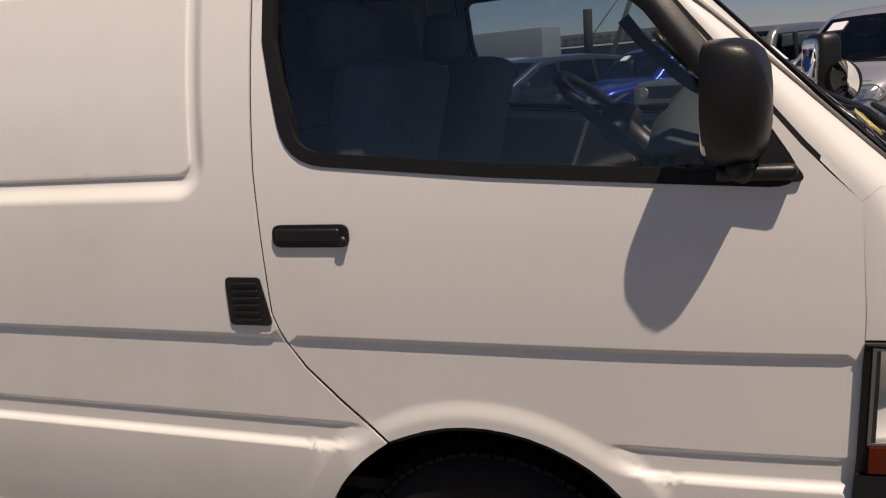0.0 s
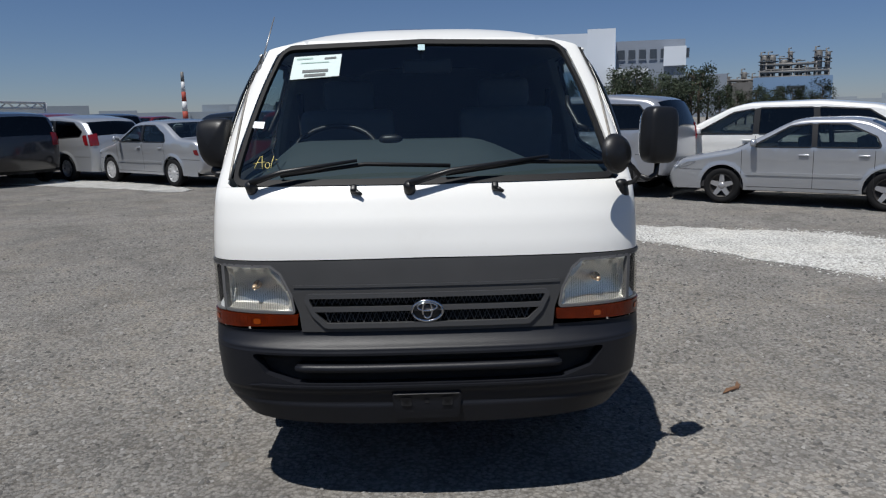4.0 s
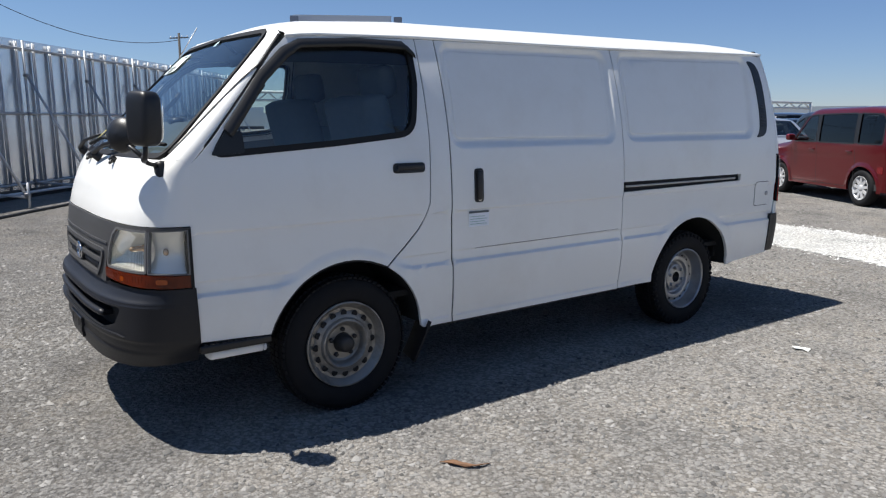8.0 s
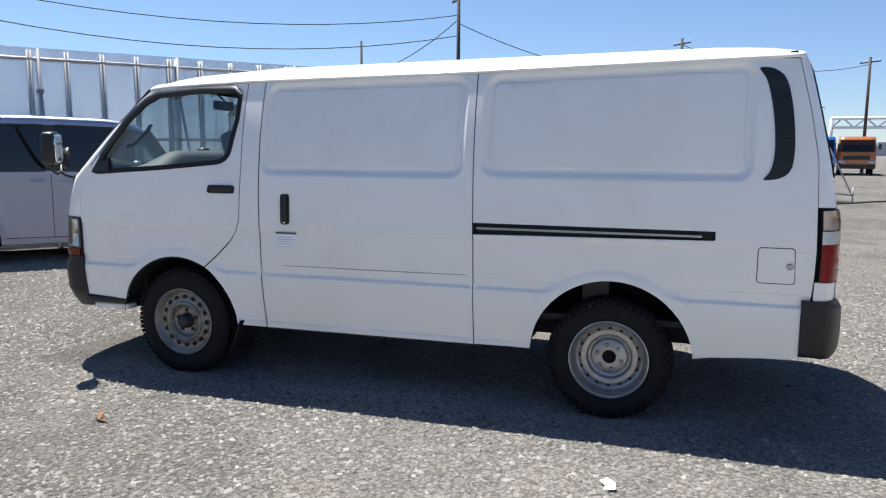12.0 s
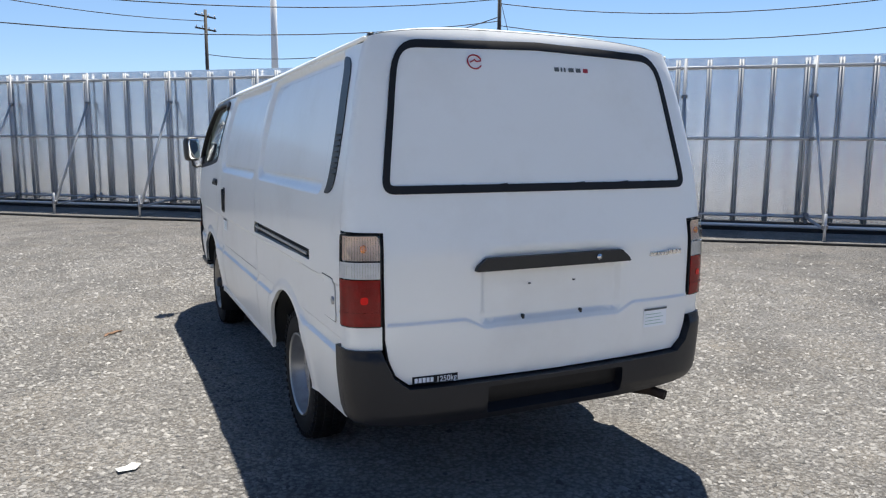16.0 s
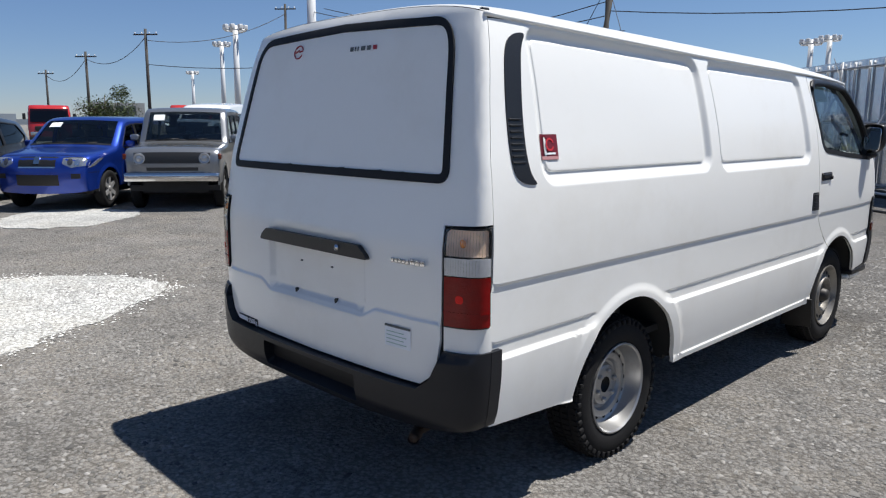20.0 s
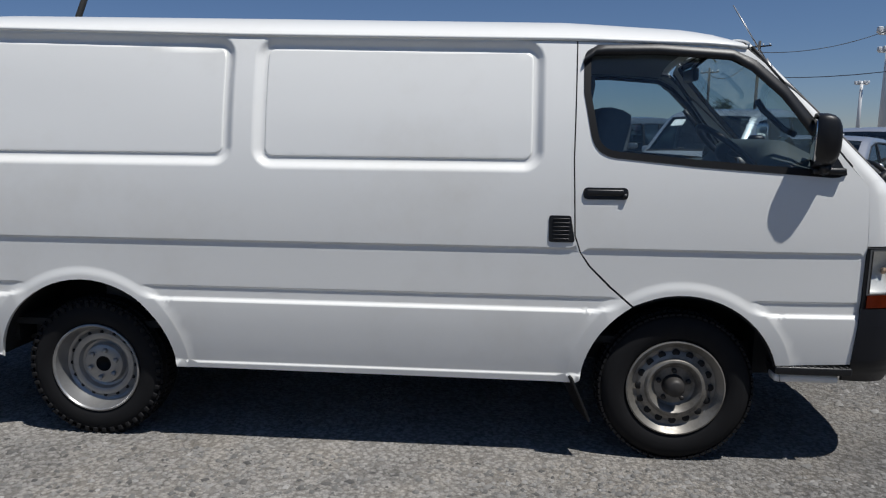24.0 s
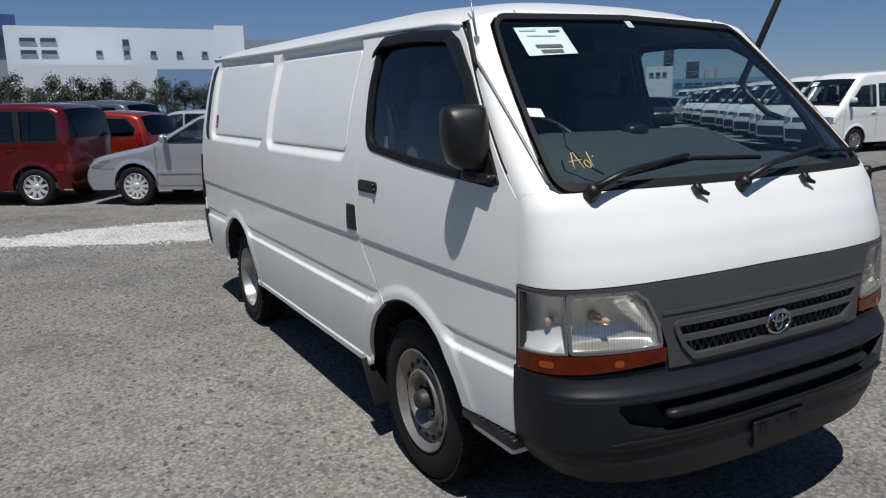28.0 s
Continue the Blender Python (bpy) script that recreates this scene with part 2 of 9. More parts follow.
def rbox(u, v, u0, u1, v0, v1, r):
    """Signed distance to a rounded rectangle."""
    du, dv = abs(u - (u0 + u1) / 2) - (u1 - u0) / 2 + r, abs(v - (v0 + v1) / 2) - (v1 - v0) / 2 + r
    return math.hypot(max(du, 0), max(dv, 0)) + min(max(du, dv), 0) - r

# ---- materials ----
def mat(name, color, rough=0.5, metal=0.0, var=0.0, scale=6.0, bump=0.0, bscale=60.0, coat=0.0, dirt=None, dirt_amount=0.0, dirt_scale=2.0, spec=0.5):
    """A painted, plastic, metal or stone surface with grain and stains at two scales."""
    m = bpy.data.materials.new(name)
    m.use_nodes = True
    nt = m.node_tree
    b = nt.nodes["Principled BSDF"]
    b.inputs["Roughness"].default_value = rough
    b.inputs["Metallic"].default_value = metal
    b.inputs["Coat Weight"].default_value = coat
    b.inputs["Coat Roughness"].default_value = 0.08
    b.inputs["Specular IOR Level"].default_value = spec
    b.inputs["Base Color"].default_value = (*color, 1)
    co = nt.nodes.new("ShaderNodeTexCoord").outputs["Object"]
    last = None
    if var:
        n1 = nt.nodes.new("ShaderNodeTexNoise")
        n1.inputs["Scale"].default_value, n1.inputs["Detail"].default_value = scale, 6
        nt.links.new(co, n1.inputs["Vector"])
        mix = nt.nodes.new("ShaderNodeMix")
        mix.data_type = "RGBA"
        mix.inputs[6].default_value = (*[c * (1 - var) for c in color], 1)
        mix.inputs[7].default_value = (*[min(1, c * (1 + var)) for c in color], 1)
        nt.links.new(n1.outputs["Fac"], mix.inputs[0])
        last = mix.outputs[2]
    if dirt:
        n2 = nt.nodes.new("ShaderNodeTexNoise")
        n2.inputs["Scale"].default_value, n2.inputs["Detail"].default_value, n2.inputs["Roughness"].default_value = dirt_scale, 9, 0.65
        nt.links.new(co, n2.inputs["Vector"])
        ramp = nt.nodes.new("ShaderNodeMapRange")
        ramp.inputs["From Min"].default_value, ramp.inputs["From Max"].default_value = 0.5, 0.78
        ramp.inputs["To Max"].default_value = dirt_amount
        nt.links.new(n2.outputs["Fac"], ramp.inputs["Value"])
        mx = nt.nodes.new("ShaderNodeMix")
        mx.data_type = "RGBA"
        mx.inputs[6].default_value = (*color, 1)
        mx.inputs[7].default_value = (*dirt, 1)
        if last:
            nt.links.new(last, mx.inputs[6])
        nt.links.new(ramp.outputs[0], mx.inputs[0])
        last = mx.outputs[2]
        rr = nt.nodes.new("ShaderNodeMath")
        rr.operation = "MULTIPLY_ADD"
        rr.inputs[1].default_value, rr.inputs[2].default_value = 0.4, rough
        nt.links.new(ramp.outputs[0], rr.inputs[0])
        nt.links.new(rr.outputs[0], b.inputs["Roughness"])
    if last:
        nt.links.new(last, b.inputs["Base Color"])
    if bump:
        n3 = nt.nodes.new("ShaderNodeTexNoise")
        n3.inputs["Scale"].default_value, n3.inputs["Detail"].default_value = bscale, 4
        nt.links.new(co, n3.inputs["Vector"])
        bp = nt.nodes.new("ShaderNodeBump")
        bp.inputs["Strength"].default_value, bp.inputs["Distance"].default_value = bump, 0.01
        nt.links.new(n3.outputs["Fac"], bp.inputs["Height"])
        nt.links.new(bp.outputs[0], b.inputs["Normal"])
    return m


def glass(name, tint, gloss=1.0, base=0.06, ribs=0.0):
    """Thin glazing: tinted see-through with a mirror film that grows at grazing angles."""
    m = bpy.data.materials.new(name)
    m.use_nodes = True
    nt = m.node_tree
    nt.nodes.remove(nt.nodes["Principled BSDF"])
    tr, gl, mx, lw, pw, ma = (nt.nodes.new(k) for k in ("ShaderNodeBsdfTransparent", "ShaderNodeBsdfGlossy", "ShaderNodeMixShader", "ShaderNodeLayerWeight", "ShaderNodeMath", "ShaderNodeMath"))
    tr.inputs["Color"].default_value = (*tint, 1)
    gl.inputs["Color"].default_value = (gloss, gloss, gloss, 1)
    gl.inputs["Roughness"].default_value = 0.01
    if ribs:
        wv, bp = nt.nodes.new("ShaderNodeTexWave"), nt.nodes.new("ShaderNodeBump")
        wv.inputs["Scale"].default_value, wv.inputs["Distortion"].default_value = ribs, 0.4
        bp.inputs["Strength"].default_value, bp.inputs["Distance"].default_value = 0.5, 0.003
        nt.links.new(nt.nodes.new("ShaderNodeTexCoord").outputs["Object"], wv.inputs["Vector"])
        nt.links.new(wv.outputs["Fac"], bp.inputs["Height"])
        nt.links.new(bp.outputs[0], gl.inputs["Normal"])
    lw.inputs["Blend"].default_value = 0.5
    pw.operation, ma.operation = "POWER", "MULTIPLY_ADD"
    pw.inputs[1].default_value = 5.0
    ma.inputs[1].default_value, ma.inputs[2].default_value = 0.8, base
    nt.links.new(lw.outputs["Facing"], pw.inputs[0])
    nt.links.new(pw.outputs[0], ma.inputs[0])
    nt.links.new(ma.outputs[0], mx.inputs[0])
    nt.links.new(tr.outputs[0], mx.inputs[1])
    nt.links.new(gl.outputs[0], mx.inputs[2])
    nt.links.new(mx.outputs[0], nt.nodes["Material Output"].inputs["Surface"])
    return m


def glow(name, color, strength, rough=0.15):
    m = mat(name, color, rough)
    b = m.node_tree.nodes["Principled BSDF"]
    b.inputs["Emission Color"].default_value = (*color, 1)
    b.inputs["Emission Strength"].default_value = strength
    return m


def tintable(name, rough=0.3, metal=0.0, coat=0.6):
    """Car paint whose colour is each object's own."""
    m = mat(name, (0.5, 0.5, 0.5), rough, metal, coat=coat)
    nt = m.node_tree
    oi = nt.nodes.new("ShaderNodeObjectInfo")
    nt.links.new(oi.outputs["Color"], nt.nodes["Principled BSDF"].inputs["Base Color"])
    return m


VAN_WHITE = mat("van_white_paint", (0.82, 0.818, 0.79), 0.32, var=0.025, scale=1.5, coat=0.35, dirt=(0.52, 0.47, 0.38), dirt_amount=0.22, dirt_scale=1.8)
SEAL = mat("black_rubber", (0.009, 0.009, 0.010), 0.6, var=0.3, scale=30, spec=0.3)
BLACK = mat("black_plastic", (0.009, 0.009, 0.010), 0.42, var=0.25, scale=18, bump=0.06, bscale=300)
DARKGREY = mat("dark_grey_bumper_plastic", (0.010, 0.011, 0.015), 0.44, var=0.22, scale=7, bump=0.1, bscale=400, dirt=(0.03, 0.029, 0.028), dirt_amount=0.2, dirt_scale=2, spec=0.35)
GARNISH = mat("grey_garnish_plastic", (0.052, 0.052, 0.053), 0.48, var=0.15, scale=9, bump=0.05, bscale=400)
GRILLE = mat("grey_grille_plastic", (0.13, 0.13, 0.132), 0.4, var=0.12, scale=9)
CHROME = mat("chrome", (0.62, 0.62, 0.63), 0.12, 1.0, var=0.1, scale=12)
TYRE = mat("tyre_rubber", (0.009, 0.009, 0.010), 0.78, var=0.3, scale=14, bump=0.07, bscale=120, dirt=(0.022, 0.021, 0.020), dirt_amount=0.3, dirt_scale=5, spec=0.25)
STEEL = mat("silver_wheel_steel", (0.38, 0.38, 0.38), 0.33, 0.7, var=0.12, scale=9, dirt=(0.12, 0.10, 0.08), dirt_amount=0.5, dirt_scale=7)
STEEL_OLD = mat("worn_wheel_steel", (0.27, 0.255, 0.23), 0.42, 0.55, var=0.2, scale=9, dirt=(0.05, 0.045, 0.04), dirt_amount=0.95, dirt_scale=6)
HUB = mat("dark_hub_iron", (0.045, 0.042, 0.04), 0.55, 0.4, var=0.3, scale=25)
UNDER = mat("dark_underbody", (0.014, 0.014, 0.014), 0.85, var=0.4, scale=5)
GLASS = glass("clear_glass", (0.76, 0.83, 0.83), 1.0, 0.07)
GLASS_SCREEN = glass("windscreen_glass", (0.68, 0.78, 0.79), 1.0, 0.085)
GLASS_DARK = glass("tinted_glass", (0.04, 0.045, 0.05), 0.9, 0.05)
LENS = glass("clear_lens", (0.93, 0.93, 0.90), 0.9, 0.07, 24.0)
REFLECT = mat("lamp_reflector", (0.95, 0.935, 0.90), 0.30, 0.85, var=0.05, scale=40)
BULB = mat("warm_bulb_glass", (0.62, 0.44, 0.30), 0.12, 0.35, coat=0.8)
CUP_WHITE = mat("pale_corner_reflector", (0.84, 0.84, 0.83), 0.35, 0.45, var=0.06, scale=40)
# pale cup colour with the turn lamp's amber glow mixed in
AMBER_CUP = mat("amber_glow_cup", (0.72, 0.52, 0.40), 0.40, 0.1, var=0.15, scale=60)
# lighter amber painted where the bulbs glint in the turn lens
AMBER_GLINT = mat("painted_amber_glint", (0.34, 0.062, 0.006), 0.15, 0.2, var=0.3, scale=80, coat=0.4)
GRILLE_BAR = mat("dark_grey_grille_plastic", (0.062, 0.063, 0.066), 0.40, var=0.12, scale=9)
AMBER = mat("amber_lens", (0.095, 0.0105, 0.001), 0.15, var=0.6, scale=25, bump=0.1, bscale=160, coat=0.15, spec=0.3)
BULB_AMBER = mat("amber_bulb_glass", (0.85, 0.27, 0.05), 0.15, 0.1, coat=0.6)
RED_LENS = mat("red_lens", (0.20, 0.001, 0.0015), 0.10, var=0.45, scale=22, bump=0.14, bscale=140, spec=0.3)
# brighter red that paints the bright spot in the tail lens
RED_GLINT = mat("painted_red_glint", (0.75, 0.012, 0.010), 0.2, var=0.2, scale=60, spec=0.2)
CLEAR_LENS = mat("frosted_clear_lens", (0.52, 0.53, 0.55), 0.12, 0.35, var=0.15, scale=50, bump=0.2, bscale=160, coat=0.5)
SEAT = mat("grey_seat_cloth", (0.10, 0.11, 0.125), 0.9, var=0.15, scale=30, bump=0.15, bscale=250)
DASH = mat("grey_blue_dashboard", (0.030, 0.043, 0.047), 0.7, var=0.1, scale=10, bump=0.05, bscale=300)
TRIM_IN = mat("interior_trim", (0.15, 0.155, 0.16), 0.8, var=0.1, scale=6)
PAPER = mat("white_paper", (0.84, 0.87, 0.90), 0.6, var=0.03, scale=20)
PRINT = mat("dark_print", (0.10, 0.11, 0.11), 0.6)
YELLOW = mat("yellow_marker_ink", (0.62, 0.52, 0.16), 0.5)
REDINK = mat("red_sticker_ink", (0.35, 0.02, 0.03), 0.5)
MAROON = mat("maroon_sticker", (0.16, 0.012, 0.02), 0.4)
MIRROR = mat("mirror_glass", (0.75, 0.77, 0.78), 0.02, 1.0)
FAINT = mat("faint_green_print", (0.35, 0.50, 0.44), 0.6)
SHEET_PAPER = mat("pale_green_sheet", (0.62, 0.72, 0.70), 0.6, var=0.04, scale=20)

# ---- ground ----
def gravel(name, base, dark, light, scale=1.0, tan=(0.36, 0.305, 0.235), tan_amount=0.75):
    m = bpy.data.materials.new(name)
    m.use_nodes = True
    nt = m.node_tree
    b = nt.nodes["Principled BSDF"]
    b.inputs["Roughness"].default_value = 0.92
    b.inputs["Specular IOR Level"].default_value = 0.08
    b.inputs["Diffuse Roughness"].default_value = 1.0
    co = nt.nodes.new("ShaderNodeTexCoord").outputs["Object"]

    def node(kind, **kw):
        n = nt.nodes.new(kind)
        for k, v in kw.items():
            n.inputs[k].default_value = v
        return n

    def ramp(src, *stops):
        r = nt.nodes.new("ShaderNodeValToRGB")
        e = r.color_ramp.elements
        e[0].position, e[1].position = stops[0][0], stops[-1][0]
        e[0].color, e[1].color = (*stops[0][1], 1), (*stops[-1][1], 1)
        for p, c in stops[1:-1]:
            e.new(p).color = (*c, 1)
        nt.links.new(src, r.inputs["Fac"])
        return r.outputs[0]

    def blend(fac, a, c, kind="MIX"):
        x = nt.nodes.new("ShaderNodeMix")
        x.data_type, x.blend_type = "RGBA", kind
        for sock, val in ((0, fac), (6, a), (7, c)):
            if isinstance(val, float):
                x.inputs[sock].default_value = val
            else:
                nt.links.new(val, x.inputs[sock])
        return x.outputs[2]

    def span(src, a, b_, lo, hi):
        r = node("ShaderNodeMapRange", **{"From Min": a, "From Max": b_, "To Min": lo, "To Max": hi})
        nt.links.new(src, r.inputs["Value"])
        return r.outputs[0]

    big = node("ShaderNodeTexNoise", Scale=0.35, Detail=8.0, Roughness=0.6)
    patchy = node("ShaderNodeTexNoise", Scale=1.3, Detail=10.0, Roughness=0.74)
    mid = node("ShaderNodeTexNoise", Scale=9.0, Detail=10.0, Roughness=0.8)
    speck = node("ShaderNodeTexNoise", Scale=42.0, Detail=6.0, Roughness=0.75)
    vor = node("ShaderNodeTexVoronoi", Scale=46.0 * scale, Randomness=1.0)
    vor2 = node("ShaderNodeTexVoronoi", Scale=110.0 * scale, Randomness=1.0)
    for n in (big, patchy, mid, speck, vor, vor2):
        nt.links.new(co, n.inputs["Vector"])
    dirt = ramp(big.outputs["Fac"], (0.34, [c * 0.72 for c in base]), (0.66, [c * 1.28 for c in base]))
    hs, hs2 = nt.nodes.new("ShaderNodeSeparateColor"), nt.nodes.new("ShaderNodeSeparateColor")
    nt.links.new(vor.outputs["Color"], hs.inputs[0])
    nt.links.new(vor2.outputs["Color"], hs2.inputs[0])
    stops = ((0.0, dark), (0.20, [c * 0.74 for c in base]), (0.45, base), (0.78, [c * 1.10 for c in base]), (0.95, [c * 1.20 for c in base]), (1.0, light))
    stones = blend(0.42, ramp(hs.outputs[0], *stops), ramp(hs2.outputs[0], *stops))
    # stone middles paler, gaps between them darkened: their shade put into the colour
    gap_shade = span(vor.outputs["Distance"], 0.34, 0.62, 1.0, 0.0)
    col = blend(span(mid.outputs["Fac"], 0.42, 0.62, 0.05, 0.85), dirt, stones)
    t_ = nt.nodes.new("ShaderNodeRGB")
    t_.outputs[0].default_value = (*tan, 1)
    col = blend(span(patchy.outputs["Fac"], 0.47, 0.62, 0.0, tan_amount), col, t_.outputs[0])
    col = blend(0.9, col, ramp(gap_shade, (0.0, (0.70, 0.69, 0.68)), (0.5, (1.0, 1.0, 1.0)), (1.0, (1.10, 1.10, 1.10))), "MULTIPLY")
    col = blend(0.85, col, ramp(speck.outputs["Fac"], (0.30, (0.50, 0.50, 0.50)), (0.50, (1.0, 1.0, 1.0)), (0.72, (1.22, 1.22, 1.21))), "MULTIPLY")
    # scuffed, darker and paler drifts a hand to a step wide
    drift = node("ShaderNodeTexNoise", Scale=1.7, Detail=7.0, Roughness=0.62, Distortion=0.4)
    nt.links.new(co, drift.inputs["Vector"])
    col = blend(0.7, col, ramp(drift.outputs["Fac"], (0.34, (0.70, 0.70, 0.71)), (0.5, (1.0, 1.0, 1.0)), (0.66, (1.16, 1.14, 1.11))), "MULTIPLY")
    nt.links.new(col, b.inputs["Base Color"])

    def math_(op, a, k, c=None):
        x = nt.nodes.new("ShaderNodeMath")
        x.operation = op
        nt.links.new(a, x.inputs[0])
        x.inputs[1].default_value = k
        if c is not None:
            nt.links.new(c, x.inputs[2])
        return x.outputs[0]

    hgt = math_("MULTIPLY_ADD", vor2.outputs["Distance"], -0.55, math_("MULTIPLY", vor.outputs["Distance"], -1.1))
    hgt = math_("MULTIPLY_ADD", hs.outputs[1], 0.7, hgt)
    hgt = math_("MULTIPLY_ADD", hs2.outputs[1], 0.35, hgt)
    hgt = math_("MULTIPLY_ADD", speck.outputs["Fac"], 0.8, hgt)
    hgt = math_("MULTIPLY_ADD", mid.outputs["Fac"], 1.2, hgt)
    bp = nt.nodes.new("ShaderNodeBump")
    bp.inputs["Strength"].default_value, bp.inputs["Distance"].default_value = 1.0, 0.0085
    nt.links.new(hgt, bp.inputs["Height"])
    nt.links.new(bp.outputs[0], b.inputs["Normal"])
    return m


GRAVEL = gravel("grey_gravel", (0.262, 0.252, 0.238), (0.085, 0.083, 0.080), (0.32, 0.31, 0.295), 1.0, (0.300, 0.276, 0.242), 0.6)
WHITE_GRAVEL = gravel("white_gravel", (0.56, 0.56, 0.54), (0.36, 0.36, 0.35), (0.78, 0.78, 0.76), 0.8, (0.46, 0.44, 0.40), 0.3)
gs = Shape().add([(-2500, -2500, 0), (2500, -2500, 0), (2500, 2500, 0), (-2500, 2500, 0)], [(0, 1, 2, 3)], False)
ground = tagged(finish("ground", gs, GRAVEL), "dry grey crushed-stone yard surface", "ground", kind="structure")


def spread(loop, z, rag, seed):
    """A thin uneven sheet with a ragged rim."""
    rnd = random.Random(seed)
    pts = [(x + rnd.gauss(0, rag), y + rnd.gauss(0, rag)) for x, y in dense(eased(loop, 2), 0.22)]
    return patch(lambda u, v: (u, v, z + 0.004 * math.sin(2.1 * u) * math.sin(1.7 * v)), pts, (), 0.45, (), 0.03)


PATCHES = []
for k, loop in enumerate(([(2.7, -7.05), (0.9, -6.1), (-0.65, -5.85), (-1.6, -5.6), (-2.6, -4.25), (-3.8, -2.45), (-4.6, -2.6), (-5.4, -3.5), (-4.7, -4.8), (-2.6, -5.5), (-0.6, -7.3), (0.8, -7.75), (2.6, -7.5)],
                          [(-8.4, -2.2), (-9.6, -2.9), (-11.4, -1.5), (-10.0, -0.2), (-8.8, -1.0)],
                          [(5.2, -11.0), (6.6, -12.2), (9.5, -13.6), (12.0, -15.5), (11.0, -16.2), (7.5, -14.0), (5.0, -12.0)])):
    PATCHES.append(loop)
    tagged(finish("white_gravel_patch", spread(loop, 0.010, 0.045, k), WHITE_GRAVEL), "ragged patch of coarse white gravel", "gravel", kind="stuff")

# loose stones over the part of the yard that is walked on
STONE = mat("loose_stone", (0.3, 0.3, 0.3), 0.9, bump=0.3, bscale=180)
nt = STONE.node_tree
geo, rp = nt.nodes.new("ShaderNodeNewGeometry"), nt.nodes.new("ShaderNodeValToRGB")
for p, c in ((0.16, (0.120, 0.117, 0.112)), (0.45, (0.176, 0.171, 0.162)), (0.80, (0.220, 0.213, 0.202)), (0.97, (0.270, 0.262, 0.249))):
    rp.color_ramp.elements.new(p).color = (*c, 1)
rp.color_ramp.elements[0].color, rp.color_ramp.elements[-1].color = (0.07, 0.068, 0.065, 1), (0.33, 0.32, 0.305, 1)
nt.links.new(geo.outputs["Random Per Island"], rp.inputs["Fac"])
nt.links.new(rp.outputs[0], nt.nodes["Principled BSDF"].inputs["Base Color"])


def stones(name, xy, size, label, material, seed):
    """Many small angular stones lying on the ground, as one mesh."""
    rg_ = np.random.default_rng(seed)
    n = len(xy)
    corner = np.array([(1, 0, 0.15), (0.25, 1, 0.1), (-0.9, 0.35, 0.2), (-0.3, -0.95, 0.12), (0.1, 0.05, 1.0), (0.45, 0.35, 0.8)])
    v = corner[None] * (1 + rg_.uniform(-0.35, 0.35, (n, 6, 3)))
    v[:, :, 2] *= rg_.uniform(0.35, 0.75, (n, 1))
    v[:, :, 1] *= rg_.uniform(0.55, 1.0, (n, 1))
    v *= size[:, None, None]
    a = rg_.uniform(0, 2 * math.pi, n)
    c_, s_ = np.cos(a)[:, None], np.sin(a)[:, None]
    x = v[:, :, 0] * c_ - v[:, :, 1] * s_ + xy[:, 0:1]
    y = v[:, :, 0] * s_ + v[:, :, 1] * c_ + xy[:, 1:2]
    vv = np.stack([x, y, v[:, :, 2]], 2).reshape(-1, 3)
    tri = np.array([(0, 1, 5), (1, 4, 5), (1, 2, 4), (2, 3, 4), (3, 0, 4), (0, 5, 4)])
    ff = (tri[None] + 6 * np.arange(n)[:, None, None]).reshape(-1)
    me = bpy.data.meshes.new(name)
    me.vertices.add(len(vv))
    me.vertices.foreach_set("co", vv.astype(np.float32).ravel())
    me.loops.add(len(ff))
    me.loops.foreach_set("vertex_index", ff.astype(np.int32))
    me.polygons.add(len(ff) // 3)
    me.polygons.foreach_set("loop_start", np.arange(0, len(ff), 3, dtype=np.int32))
    me.update(calc_edges=True)
    me.validate()
    me.materials.append(material)
    return tagged(new(name, me), label, "gravel", kind="stuff")


rg = np.random.default_rng(12)
q = rg.uniform((-7.5, -10.0), (7.0, 7.0), (640000, 2))
d = np.hypot(np.maximum(np.abs(q[:, 0]) - 0.9, 0), np.maximum(np.abs(q[:, 1] + 1.3) - 2.4, 0))
clump = 0.5 + 0.5 * np.sin(q[:, 0] * 2.3 + np.sin(q[:, 1] * 1.7) * 2) * np.sin(q[:, 1] * 2.9 + np.sin(q[:, 0] * 1.3) * 2)
q = q[(rg.random(len(q)) < np.clip(1.15 - d / 5.0, 0.05, 1) * (0.26 + 0.58 * clump)) & (d > 0.0)]
stones("gravel_stones", q, 0.0045 + 0.0155 * rg.random(len(q)) ** 2.4, "loose angular grey stones on the yard", STONE, 1)
q = rg.uniform((-8, -10.5), (7.5, 7.5), (9000, 2))
stones("large_stones", q, 0.010 + 0.020 * rg.random(len(q)) ** 1.8, "scattered larger dark stones on the yard", STONE, 2)
WHITE_STONE = mat("white_stone", (0.62, 0.62, 0.60), 0.9, var=0.25, scale=40)
q = rg.uniform((-6.0, -8.4), (3.5, -1.8), (60000, 2))
big_patch = dense(PATCHES[0], 0.2)
q = q[inside(offset(big_patch, 0.16), q)]
keep = inside(offset(big_patch, 0.02), q) | (rg.random(len(q)) < 0.2)
q = q[keep]
white_bed = stones("white_stones", q, 0.006 + 0.012 * rg.random(len(q)) ** 2, "coarse white crushed stones in a patch", WHITE_STONE, 3)
white_bed.location.z = 0.007


